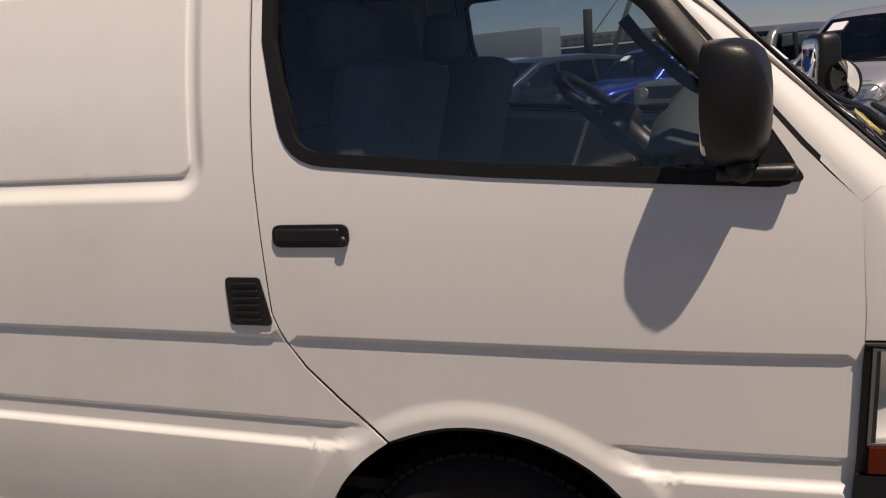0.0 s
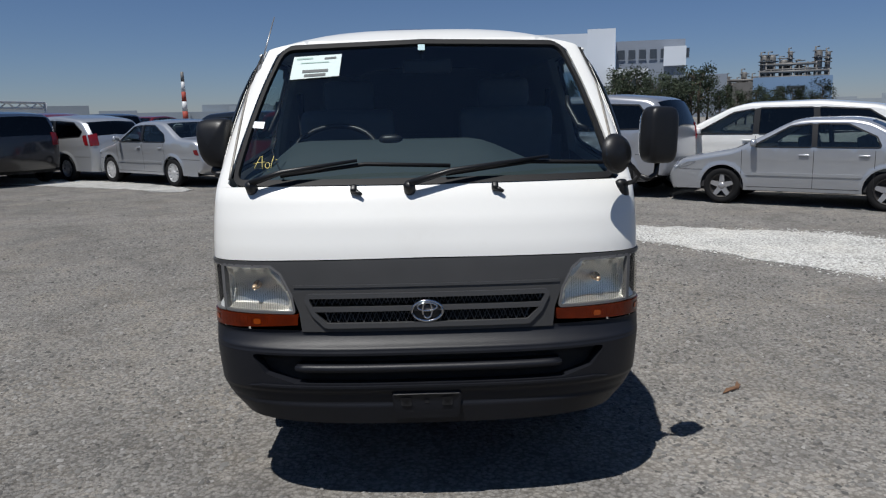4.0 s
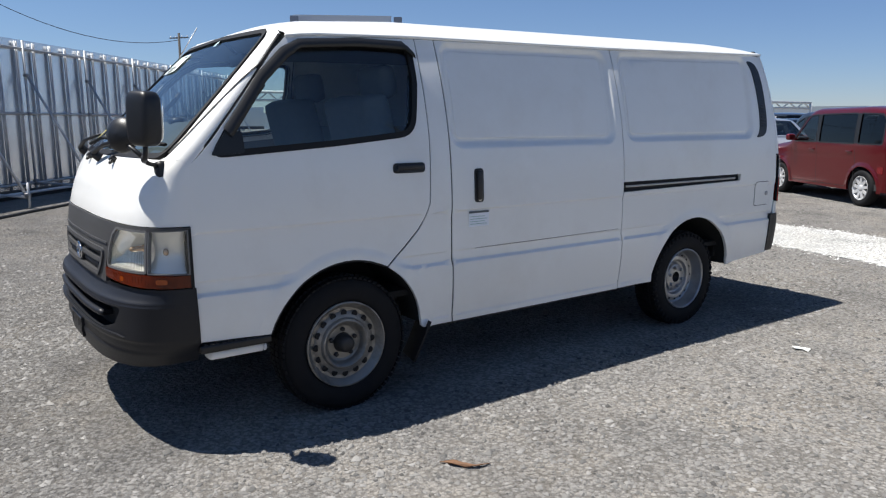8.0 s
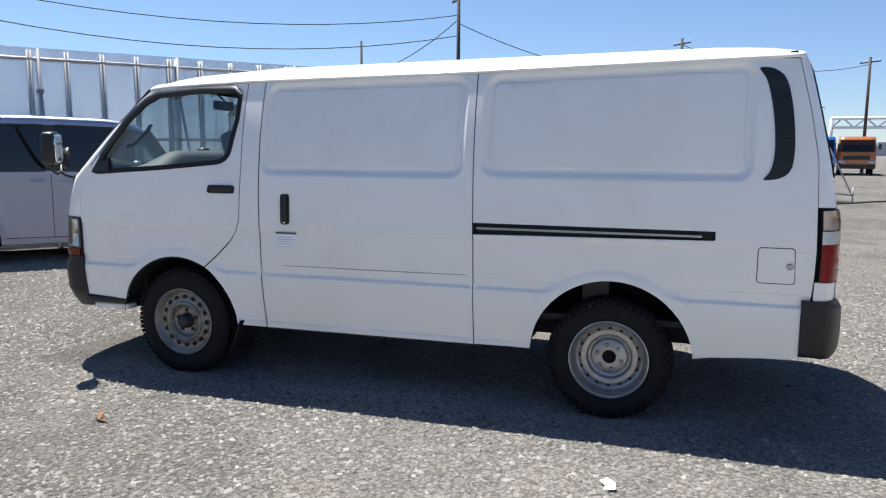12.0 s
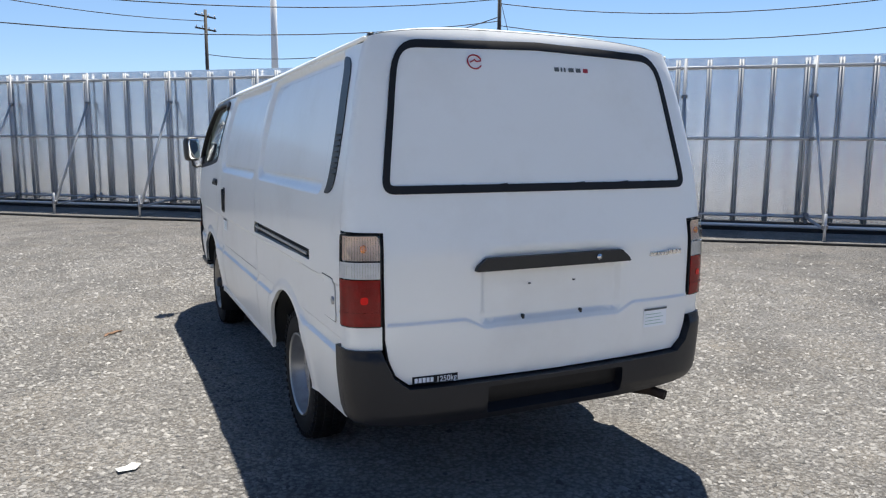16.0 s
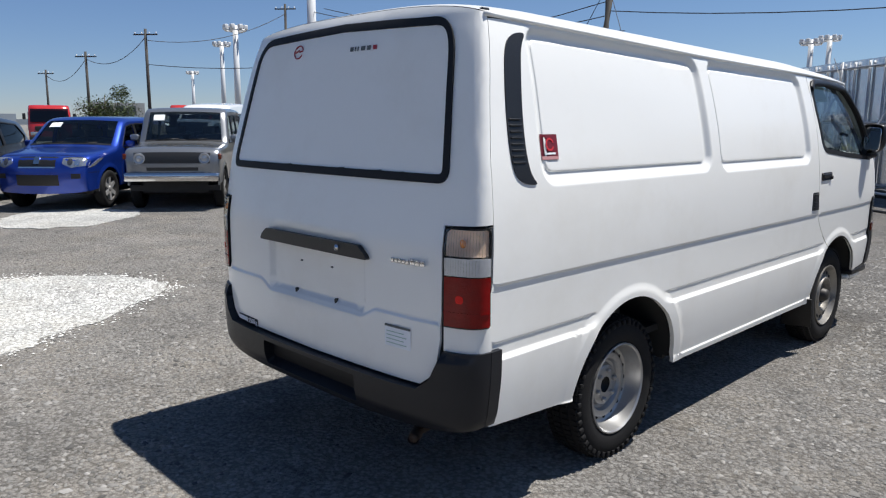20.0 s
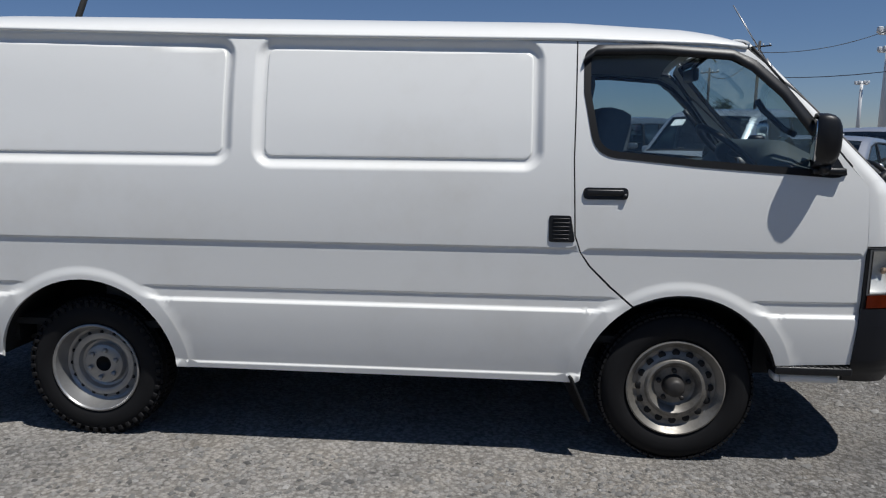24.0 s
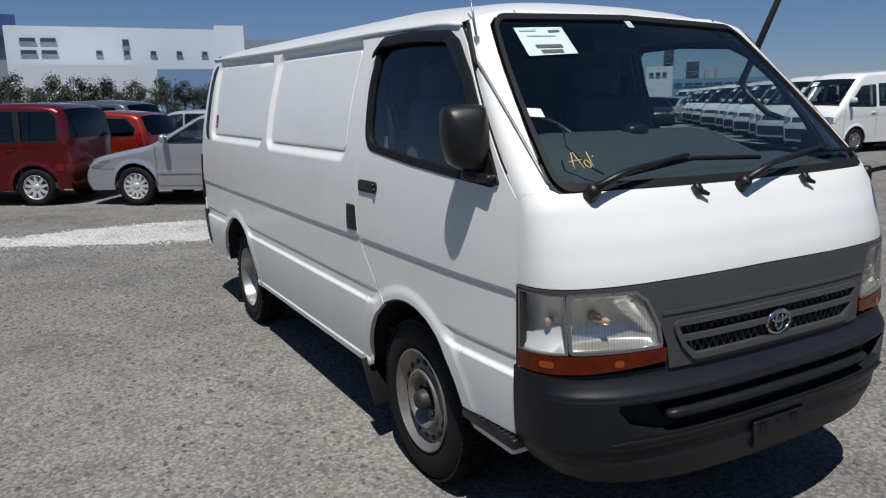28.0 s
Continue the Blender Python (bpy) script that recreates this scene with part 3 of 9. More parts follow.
def scrap(name, label, category, loop, material, x, y, turn, curl=0.012):
    """A small curled flat scrap lying on the stones."""
    n = len(loop)
    top = [(u, v, 0.006 + curl * (0.5 + 0.5 * math.sin(3 * u / 0.06 + 2 * v / 0.05))) for u, v in loop]
    sh = Shape().add(top, [tuple(range(n))], False).add([(u, v, z - 0.003) for u, v, z in top], [tuple(range(n))[::-1]], False)
    sh.ring([(u, v, z - 0.003) for u, v, z in top], top, False)
    ob = finish(name, sh, material)
    ob.matrix_world = Matrix.Translation((x, y, 0)) @ pose(0, 0, 0, 0, 0, turn)
    return tagged(ob, label, category)


SCRAP_WHITE, SCRAP_BROWN = mat("white_scrap", (0.7, 0.7, 0.66), 0.7, var=0.1, scale=30), mat("dry_leaf", (0.16, 0.085, 0.045), 0.8, var=0.4, scale=60)
scrap("paper_scrap", "torn white paper scrap on gravel", "litter", [(-0.05, -0.02), (0.02, -0.035), (0.055, -0.01), (0.03, 0.03), (-0.01, 0.015), (-0.045, 0.035)], SCRAP_WHITE, -1.56, -2.68, 20)
scrap("dry_leaf", "dry brown curled leaf on gravel", "leaf", [(-0.085, 0.0), (-0.03, -0.016), (0.03, -0.014), (0.085, 0.004), (0.03, 0.018), (-0.03, 0.014)], SCRAP_BROWN, -1.59, -0.09, 35)
scrap("dry_leaf", "thin dry brown leaf on gravel", "leaf", [(-0.06, 0.0), (-0.01, -0.01), (0.06, 0.006), (0.0, 0.012)], SCRAP_BROWN, -1.64, -0.14, 70)
scrap("paper_scrap", "small pale scrap lying on gravel", "litter", [(-0.04, -0.01), (0.05, -0.012), (0.04, 0.012), (-0.03, 0.015)], SCRAP_WHITE, -1.32, -5.0, -5)

# ---- the white van: surfaces ----
ZS = [0.0, 0.34, 0.45, 0.6, 1.0, 1.16, 1.3, 1.45, 1.6, 1.72, 1.80, 1.9]
XS = [0.77, 0.806, 0.826, 0.842, 0.845, 0.838, 0.823, 0.797, 0.758, 0.720, 0.692, 0.655]
HUBS = [(0.0, 0.325), (-2.59, 0.315)]


_zz = np.linspace(-0.2, 2.1, 461)
_ker = np.exp(-0.5 * (np.arange(-24, 25) * 0.005 / 0.045) ** 2)
_xx = np.interp(_zz, ZS, XS)
_xx = np.convolve(np.pad(_xx, 24, mode="reflect", reflect_type="odd"), _ker / _ker.sum(), "valid")


def half(z):
    """The plain body section's half width, faired."""
    return lerp(z, _zz, _xx)


def gutter(y):
    return lerp(-y, [-0.24, -0.1, 0.47, 1.85, 3.4, 3.5], [1.748, 1.765, 1.785, 1.803, 1.838, 1.84])


def rear_end(z):
    return lerp(z, [0.3, 0.9, 1.35, 1.56, 1.84], [-3.50, -3.515, -3.50, -3.465, -3.405])


def flare(y, z):
    """The body stands wider under the roof towards the tail."""
    return 0.026 * sstep(1.40, 1.84, z) * sstep(1.2, 3.4, -y)


def ledge(r, z):
    """Height over the ledge, which sweeps up and round each arch; and how far up the arch a place lies."""
    dz, dr = z - 0.665, r - ARCH_R0
    k = max(0.0, 0.045 - abs(dz - dr)) / 0.045
    return min(dz, dr) - 0.009 * k * k, sstep(-0.01, 0.045, dz - dr)


ARCH_R0 = 0.458


def side(y, z):
    """The body side's distance from the middle: creases, arch flares and pressed panels."""
    x = half(z) + flare(y, z)
    if y > 0.25:
        x *= 1 - 0.022 * ((y - 0.25) / 0.45) ** 2
    x -= 0.007 * (1 - sstep(0.9205, 0.9295, z))
    r = min(math.hypot(y - h[0], z - 0.33) for h in HUBS)
    lift_, crown = ledge(r, z)
    x -= 0.0055 * (1 - sstep(0.7155, 0.7255, z)) * sstep(0.006, 0.040, r - ARCH_R0)
    x += 0.0140 * (1 - 0.45 * crown) * (1 - sstep(-0.009 - 0.022 * crown, 0.008 + 0.006 * crown, lift_))
    x += 0.008 * (1 - sstep(0.372, 0.384, z))
    top = gutter(y) - 0.012
    d = min(rbox(y, z, -3.235, -1.895, 1.243, top, 0.085), rbox(y, z, -1.815, -0.585, 1.235, top, 0.085))
    x -= 0.024 * sstep(0.0, 0.040, -d)
    x += 0.006 * sstep(0.050, 0.056, -d)
    return x


def side_extra(y0, y1):
    """Rows of points along the pressed lines between two places."""
    out = []
    for z in (0.918, 0.922, 0.925, 0.928, 0.932, 0.714, 0.718, 0.7205, 0.723, 0.727, 0.653, 0.659, 0.665, 0.671, 0.677, 0.370, 0.378, 0.386):
        out += [(y, z) for y in np.arange(y0 + 0.02, y1, 0.045)]
    for u0, u1, v0 in ((-3.235, -1.895, 1.243), (-1.815, -0.585, 1.235)):
        v1 = gutter((u0 + u1) / 2) - 0.012
        base = rounded([(u0, v0), (u1, v0), (u1, v1), (u0, v1)], 0.085, 8)
        for d in (0.004, -0.004, -0.012, -0.020, -0.028, -0.036, -0.043, -0.049, -0.053, -0.057, -0.064):
            out += [p for p in dense(offset(base, d), 0.035) if y0 < p[0] < y1]
    def hub_r(p):
        return min(math.hypot(p[0] - h[0], p[1] - 0.33) for h in HUBS)

    def corner(p):
        """Where the ledge bends into an arch: gridded evenly instead of in rows."""
        dz, dr = p[1] - 0.665, hub_r(p) - ARCH_R0
        return abs(dz - dr) < 0.05 and -0.04 < min(dz, dr) < 0.068

    for h in HUBS:
        for d in (-0.034, -0.027, -0.020, -0.014, -0.009, -0.004, 0.0, 0.004, 0.008, 0.013, 0.020, 0.032, 0.046, 0.054, 0.062):
            r = ARCH_R0 + d
            out += [(h[0] + r * math.cos(a), 0.3301 + r * math.sin(a)) for a in np.arange(0.05, 3.09, 0.024) if y0 + 0.01 < h[0] + r * math.cos(a) < y1 - 0.01 and r * math.sin(a) > (0.05 if d < 0.014 else 0.30)]
    out = [p for p in out if not corner(p)]
    for h in HUBS:
        g = [(h[0] + sg_ * (0.20 + 0.0085 * i), 0.60 + 0.0085 * j) for sg_ in (1, -1) for i in range(34) for j in range(20)]
        out += [p for p in g if corner(p) and y0 + 0.012 < p[0] < y1 - 0.012]
    return out


def PS(sgn):
    return lambda y, z: (sgn * side(y, z), y, z)


# the nose, screen and tail: superellipse plans
_t = np.linspace(0, math.pi / 2, 400)


def plan_table(n, a, w):
    px, py = np.sin(_t) ** (2 / n), np.cos(_t) ** (2 / n)
    s = np.concatenate([[0], np.cumsum(np.hypot(np.diff(px) * w, np.diff(py) * a))])
    return s / s[-1], px, 1 - py


NS, NX, ND = plan_table(3.0, 0.25, 0.835)
TS, TX, TD = plan_table(3.4, 0.10, 0.84)
ZC = [0.3, 0.36, 0.45, 0.62, 0.645, 0.66, 0.69, 0.78, 0.88, 0.95, 1.0, 1.10, 1.17, 1.215, 1.24, 1.80, 1.9]
YC = [1.005, 1.018, 1.035, 1.035, 1.035, 1.015, 0.99, 0.985, 0.978, 0.968, 0.958, 0.925, 0.888, 0.858, 0.836, 0.243, 0.137]


def nose_end(z):
    return lerp(z, [0.3, 1.0, 1.2, 1.3, 1.57, 1.75, 1.8], [0.705, 0.712, 0.698, 0.606, 0.385, 0.236, 0.195])


def nose(s, z):
    u = min(abs(s), 1.0)
    X, D = lerp(u, NS, NX), lerp(u, NS, ND)
    yc, ye = lerp(z, ZC, YC), nose_end(z)
    w = half(z) * 0.978
    return (math.copysign(w * X, s), yc - (yc - ye) * D - 0.12 * max(0, abs(s) - 1), z)


def ns(x, z):
    """The nose's own coordinate for a true distance x from the middle."""
    return math.copysign(lerp(min(abs(x) / (half(z) * 0.978), 1), NX, NS), x)


def tail(s, z):
    u = min(abs(s), 1.0)
    X, D = lerp(u, TS, TX), lerp(u, TS, TD)
    yr = lerp(z, [0.3, 0.5, 1.05, 1.27, 1.76, 1.84, 1.90], [-3.64, -3.652, -3.65, -3.605, -3.492, -3.465, -3.425])
    return (math.copysign((half(z) + flare(-3.4, z)) * X, s), yr + (rear_end(z) - yr) * D, z)


def ts(x, z):
    return math.copysign(lerp(min(abs(x) / (half(z) + flare(-3.4, z)), 1), TX, TS), x)


def NL(pts):
    """Outline given as true (x, z), in the nose's coordinates."""
    return [(ns(x, z), z) for x, z in pts]


def TL(pts):
    return [(ts(x, z), z) for x, z in pts]


def arch(h, r, a0, a1, n=26):
    return [(h[0] + r * math.cos(t), 0.33 + r * math.sin(t)) for t in np.linspace(a0, a1, n)]


van = thing("van", "white high-mileage panel van with black bumpers on gravel", "van")
van.matrix_world = pose(0, 0, 0, 0, 0, 0.45)

FR = math.atan2(0.45 - 0.33, 0.39)
ARCH_F = arch(HUBS[0], 0.410, FR, math.pi - 0.06)
ARCH_R = arch(HUBS[1], 0.410, 0.05, math.pi - 0.16)
G = 0.003
WIN = rounded([(0.612, 1.232), (0.50, 1.405), (0.372, 1.565), (0.25, 1.678), (0.165, 1.722), (-0.13, 1.744), (-0.425, 1.738),
               (-0.425, 1.56), (-0.378, 1.31), (0.05, 1.270)], [0.03, 0, 0.05, 0.1, 0.08, 0.05, 0.05, 0.1, 0.11, 0.05])


def door_outline():
    out = [(-0.455, gutter(-0.45) - 0.014), (-0.462, 1.29), (-0.450, 0.98), (-0.425, 0.91), (-0.385, 0.855), (-0.30, 0.772), (-0.203, 0.69)]
    out += [p for p in ARCH_F[::-1] if p[0] > -0.19]
    out += [(0.40, 0.452), (0.708, 0.462), (0.712, 1.0), (0.698, 1.2)]
    out += [(nose_end(z) - 0.004, z) for z in (1.25, 1.3, 1.42, 1.57, 1.68)]
    out += [(0.225, 1.738), (0.1, gutter(0.1) - 0.012), (-0.2, gutter(-0.2) - 0.014)]
    return out


def front_door(sgn, side_name):
    P, fl = PS(sgn), sgn < 0
    d = part("front_door", patch(P, door_outline(), [WIN], 0.045, side_extra(-0.46, 0.71), 0.02, fl), VAN_WHITE, van, side_name)
    part("door_gap", band(P, offset(door_outline(), -0.006), offset(door_outline(), 0.010), 0.04, fl, -0.005, 0.0), SEAL, d)
    part("window_seal", band(P, offset(WIN, -0.022), offset(WIN, 0.006), 0.03, fl, 0.003, 0.02), SEAL, d)
    part("window_glass", patch(P, offset(WIN, -0.016), (), 0.08, (), 0, fl, -0.012), GLASS, d).visible_shadow = False
    # smoked rain visor along the top edge
    up = [(0.545, 1.335), (0.372, 1.565), (0.25, 1.678), (0.165, 1.722), (-0.13, 1.744), (-0.38, 1.742), (-0.43, 1.70)]
    rows = []
    for y, z in dense(up, 0.04, False):
        x = side(y, z)
        t = 0.5 if y > 0.2 else 0.15
        rows.append([(sgn * (x + 0.004), y + 0.012 * t, z + 0.014), (sgn * (x + 0.020), y - 0.012 * t, z), (sgn * (x + 0.026), y - 0.05 * t, z - 0.026 * (1 - 0.3 * t)),
                     (sgn * (x + 0.022), y - 0.05 * t, z - 0.027 * (1 - 0.3 * t)), (sgn * (x + 0.004), y - 0.02 * t, z - 0.012)])
    part("rain_visor", loft(rows, True), BLACK, d, "smoked rain visor")
    # handle: a black cup with a pull
    hb = rounded([(-0.425, 1.130), (-0.245, 1.130), (-0.245, 1.178), (-0.425, 1.178)], 0.02)
    hnd = patch(P, hb, (), 0.03, (), 0.01, fl, 0.006)
    part("door_handle", hnd.box((sgn * 0.8435, -0.338, 1.158), (0.014, 0.150, 0.026), 0.006), BLACK, d, "black pull handle")
    part("lock", Shape().lathe([(0, 0.011), (0.006, 0.011), (0.007, 0.0)], (sgn * 0.8455, -0.258, 1.144), 14, sgn), BLACK, d)
    # triangular mirror foot at the window's front corner
    foot = rounded([(0.615, 1.236), (0.47, 1.246), (0.475, 1.335), (0.545, 1.335)], 0.012)
    part("mirror_foot", patch(P, foot, (), 0.04, (), 0.02, fl, 0.008), BLACK, d)
    return d


door_r = front_door(1, "driver's door, white with a black-framed window")
door_l = front_door(-1, "passenger door, white with a black-framed window")


def side_panel():
    """The whole right flank behind the door."""
    o = [(-0.461, gutter(-0.45) - 0.014), (-0.468, 1.29), (-0.456, 0.98), (-0.431, 0.91), (-0.391, 0.850), (-0.306, 0.766), (-0.209, 0.684)]
    o += [p for p in ARCH_F if p[0] < -0.215]
    o += [(-0.425, 0.345), (-2.175, 0.352)] + ARCH_R + [(-2.995, 0.378), (-3.49, 0.415), (-3.50, 0.70)]
    o += [(rear_end(z) + G, z) for z in (0.8, 0.9, 1.13, 1.35, 1.56, 1.7, 1.82)]
    o += [(y, gutter(y) - 0.012) for y in (-3.3, -2.8, -2.2, -1.6, -1.0)]
    vent = rounded([(-0.560, 0.952), (-0.452, 0.952), (-0.472, 1.062), (-0.560, 1.062)], 0.012)
    p = part("side_panel", patch(PS(1), o, (), 0.045, side_extra(-3.5, -0.2), 0.02, False), VAN_WHITE, van, "right flank with two pressed panels")
    sh = patch(PS(1), vent, (), 0.03, (), 0.01, False, 0.004)
    for k in range(6):
        sh.box((0.847, -0.510, 0.966 + 0.0165 * k), (0.012, 0.066, 0.006), 0.002)
    part("air_vent", sh, BLACK, p, "black louvred vent")
    return p


flank_r = side_panel()


def left_flank():
    P = PS(-1)
    o = [(-0.461, gutter(-0.45) - 0.014), (-0.468, 1.29), (-0.456, 0.98), (-0.431, 0.91), (-0.391, 0.850), (-0.306, 0.766), (-0.209, 0.684)]
    o += [p for p in ARCH_F if p[0] < -0.215]
    o += [(-0.425, 0.345), (-0.602, 0.345), (-0.586, 0.725), (-0.580, 1.29), (-0.570, gutter(-0.57) - 0.014)]
    part("door_pillar", patch(P, o, (), 0.045, side_extra(-0.6, -0.2), 0.02, True), VAN_WHITE, van)
    o = [(-0.577, gutter(-0.57) - 0.014), (-0.588, 1.29), (-0.594, 0.725), (-0.611, 0.345), (-1.872, 0.350), (-1.864, 1.128), (-1.851, gutter(-1.85) - 0.014), (-1.2, gutter(-1.2) - 0.013)]
    sd = part("sliding_door", patch(P, o, (), 0.045, side_extra(-1.87, -0.58), 0.02, True), VAN_WHITE, van, "white sliding door with a black handle")
    part("door_gap", band(P, offset(o, -0.006), offset(o, 0.010), 0.04, True, -0.005, 0.0), SEAL, sd)
    hb = rounded([(-0.730, 0.962), (-0.786, 0.962), (-0.786, 1.136), (-0.730, 1.136)], 0.02)
    part("door_handle", patch(P, hb, (), 0.03, (), 0.01, True, 0.006).box((-0.851, -0.758, 1.05), (0.020, 0.034, 0.15), 0.008), BLACK, sd, "black upright handle")
    part("lock", Shape().lathe([(0, 0.011), (0.006, 0.011), (0.007, 0.0)], (-0.852, -0.757, 0.978), 14, -1), CHROME, sd)
    lab = part("notice_label", patch(P, [(-0.695, 0.836), (-0.828, 0.836), (-0.828, 0.917), (-0.695, 0.917)], (), 0.04, (), 0, True, 0.003), PAPER, sd, "white printed label")
    part("print_bar", patch(P, [(-0.695, 0.906), (-0.828, 0.906), (-0.828, 0.917), (-0.695, 0.917)], (), 0.04, (), 0, True, 0.0045), PRINT, lab)
    for k in range(4):
        part("print_bar", patch(P, [(-0.703, 0.848 + 0.013 * k), (-0.815 + 0.015 * (k % 2), 0.848 + 0.013 * k), (-0.815 + 0.015 * (k % 2), 0.851 + 0.013 * k), (-0.703, 0.851 + 0.013 * k)], (), 0.04, (), 0, True, 0.0042), FAINT, lab)
    # thin scrape across the door
    part("scratch", patch(P, [(-0.74, 0.722), (-1.2, 0.7225), (-1.84, 0.727), (-1.84, 0.7295), (-1.2, 0.7255), (-0.74, 0.724)], (), 0.05, (), 0, True, 0.0015), GRILLE, sd)
    o = [(-1.857, gutter(-1.85) - 0.014), (-1.870, 1.128), (-1.878, 0.352), (-2.175, 0.355)] + ARCH_R + [(-2.995, 0.378), (-3.49, 0.415), (-3.50, 0.70)]
    o += [(rear_end(z) + G, z) for z in (0.8, 0.9, 1.13, 1.35, 1.56, 1.7, 1.82)]
    o += [(y, gutter(y) - 0.012) for y in (-3.3, -2.8, -2.3)]
    rail = [(-1.8705, 0.948), (-3.062, 0.962), (-3.072, 0.966), (-3.072, 1.008), (-1.8705, 1.010)]
    q = part("quarter_panel", patch(P, o, [rail], 0.045, side_extra(-3.5, -1.88), 0.02, True), VAN_WHITE, van, "rear quarter with fuel flap and slide rail")
    sh = patch(P, rail, (), 0.06, (), 0.0, True, -0.022)
    part("rail_channel", sh, SEAL, q, "black slide rail channel")
    part("slide_rail", Shape().box((-0.839, -2.45, 0.982), (0.008, 1.12, 0.012), 0.002, (0, 0, 0)), STEEL, q)
    fuel = rounded([(-3.262, 0.770), (-3.432, 0.770), (-3.424, 0.943), (-3.262, 0.943)], 0.02)
    fl = part("fuel_flap", patch(P, offset(fuel, -0.004), (), 0.04, (), 0.006, True, 0.0035), VAN_WHITE, q, "white fuel flap")
    part("flap_gap", band(P, offset(fuel, -0.004), fuel, 0.03, True, 0.0008, 0.0), SEAL, fl)
    part("flap_lock", Shape().lathe([(0, 0.016), (0.005, 0.016), (0.007, 0.010), (0.004, 0.0)], (-0.841, -3.404, 0.855), 16, -1), STEEL, fl)
    return q


flank_l = left_flank()

for sgn in (1, -1):
    owner = flank_r if sgn > 0 else flank_l
    # sickle-shaped black air outlet behind the rear panel
    vo = [(-3.222, 1.786), (-3.30, 1.778), (-3.352, 1.735), (-3.378, 1.63), (-3.394, 1.50), (-3.398, 1.38), (-3.386, 1.30), (-3.345, 1.262), (-3.254, 1.252),
          (-3.292, 1.285), (-3.310, 1.345), (-3.313, 1.44), (-3.303, 1.56), (-3.283, 1.67), (-3.262, 1.74)]
    sh = patch(PS(sgn), eased(vo), (), 0.03, (), 0.015, sgn < 0, 0.004)
    for k in range(8):
        z = 1.335 + 0.021 * k
        sh.box((sgn * (half(z) + flare(-3.35, z) + 0.001), -3.356, z), (0.014, 0.062, 0.007), 0.002)
    part("air_outlet", sh, BLACK, owner, "black sickle-shaped air outlet")
    # drip rail
    pts = [(sgn * (half(gutter(y)) + flare(y, gutter(y)) + 0.004), y, gutter(y) - 0.004) for y in np.linspace(0.22, -3.42, 50)]
    part("drip_rail", Shape().tube(pts, 0.009, 8), VAN_WHITE, van)
    pts = [(sgn * (half(gutter(y)) + flare(y, gutter(y)) - 0.004), y, gutter(y) - 0.0125) for y in np.linspace(0.22, -3.40, 50)]
    part("drip_seam", Shape().tube(pts, 0.007, 6), SEAL, van)

# sticker on the right rear panel
st = [(-3.197, 1.338), (-3.103, 1.338), (-3.103, 1.430), (-3.197, 1.430)]
k1 = part("sticker", patch(PS(1), st, (), 0.03, (), 0, False, 0.002), MAROON, flank_r, "small maroon square sticker")
rg = Shape()
rg.ring([(0.0, -3.150 + 0.024 * math.cos(a), 1.394 + 0.024 * math.sin(a)) for a in np.linspace(0.3, 5.9, 24)],
        [(0.0, -3.150 + 0.017 * math.cos(a), 1.394 + 0.017 * math.sin(a)) for a in np.linspace(0.3, 5.9, 24)], False, False)
rg.v = [(side(y, z) + 0.004, y, z) for _, y, z in rg.v]
part("ring_mark", rg, mat("red_mark", (0.55, 0.03, 0.04), 0.5), k1)
part("print_bar", patch(PS(1), [(-3.180, 1.357), (-3.120, 1.357), (-3.120, 1.364), (-3.180, 1.364)], (), 0.03, (), 0, False, 0.0035), PAPER, k1)
part("print_bar", patch(PS(1), [(-3.195, 1.339), (-3.105, 1.339), (-3.105, 1.351), (-3.195, 1.351)], (), 0.03, (), 0, False, 0.0035), mat("pink_print", (0.5, 0.25, 0.25), 0.5), k1)

# ---- roof ----


def roof_at(s, y):
    zg = gutter(y)
    xg = half(zg) + flare(y, zg) + 0.004
    rise = lerp(-y, [-0.24, -0.14, 0.0, 0.5, 1.85, 3.05, 3.25, 3.36, 3.46], [0.055, 0.083, 0.102, 0.120, 0.122, 0.106, 0.092, 0.076, 0.048])
    return (s * xg, y, zg + rise * (1 - abs(s) ** 2.9) ** 0.72)


def roof_rear(s):
    """Where the roof runs out over the tailgate."""
    y = -3.43
    for _ in range(6):
        x, _y, z = roof_at(s, y)
        y = tail(ts(x, z), z)[1] + 0.002
    return roof_at(s, y)


rows = []
for k in range(41):
    t = k / 40
    row = []
    for j in range(33):
        s = math.sin(math.pi / 2 * (-1 + 2 * j / 32))
        y0 = 0.232 - 0.018 * abs(s) ** 3
        y1 = roof_rear(s)[1]
        tt = 0.5 - 0.5 * math.cos(math.pi * t)
        row.append(roof_at(s, y0 + (y1 - y0) * (0.5 * t + 0.5 * tt)))
    rows.append(row)
roof = part("roof", loft(rows), VAN_WHITE, van, "smooth white crowned roof")
for x, y in ((0.18, -0.02), (-0.12, -0.75)):
    part("roof_rib", Shape().box((x, y - 0.5, 1.893), (0.02, 0.5, 0.004), 0.0015), VAN_WHITE, roof)

# ---- nose ----
hood_o = [(-1, 0.958), (-0.5, 0.966), (0, 0.969), (0.5, 0.966), (1, 0.958), (1, 1.1), (1, 1.2), (0.93, 1.222), (0.5, 1.226), (0, 1.226), (-0.5, 1.226), (-0.93, 1.222), (-1, 1.2), (-1, 1.1)]
hood = part("front_panel", patch(nose, hood_o, (), 0.045, (), 0.015, True), VAN_WHITE, van, "white sloping nose panel")
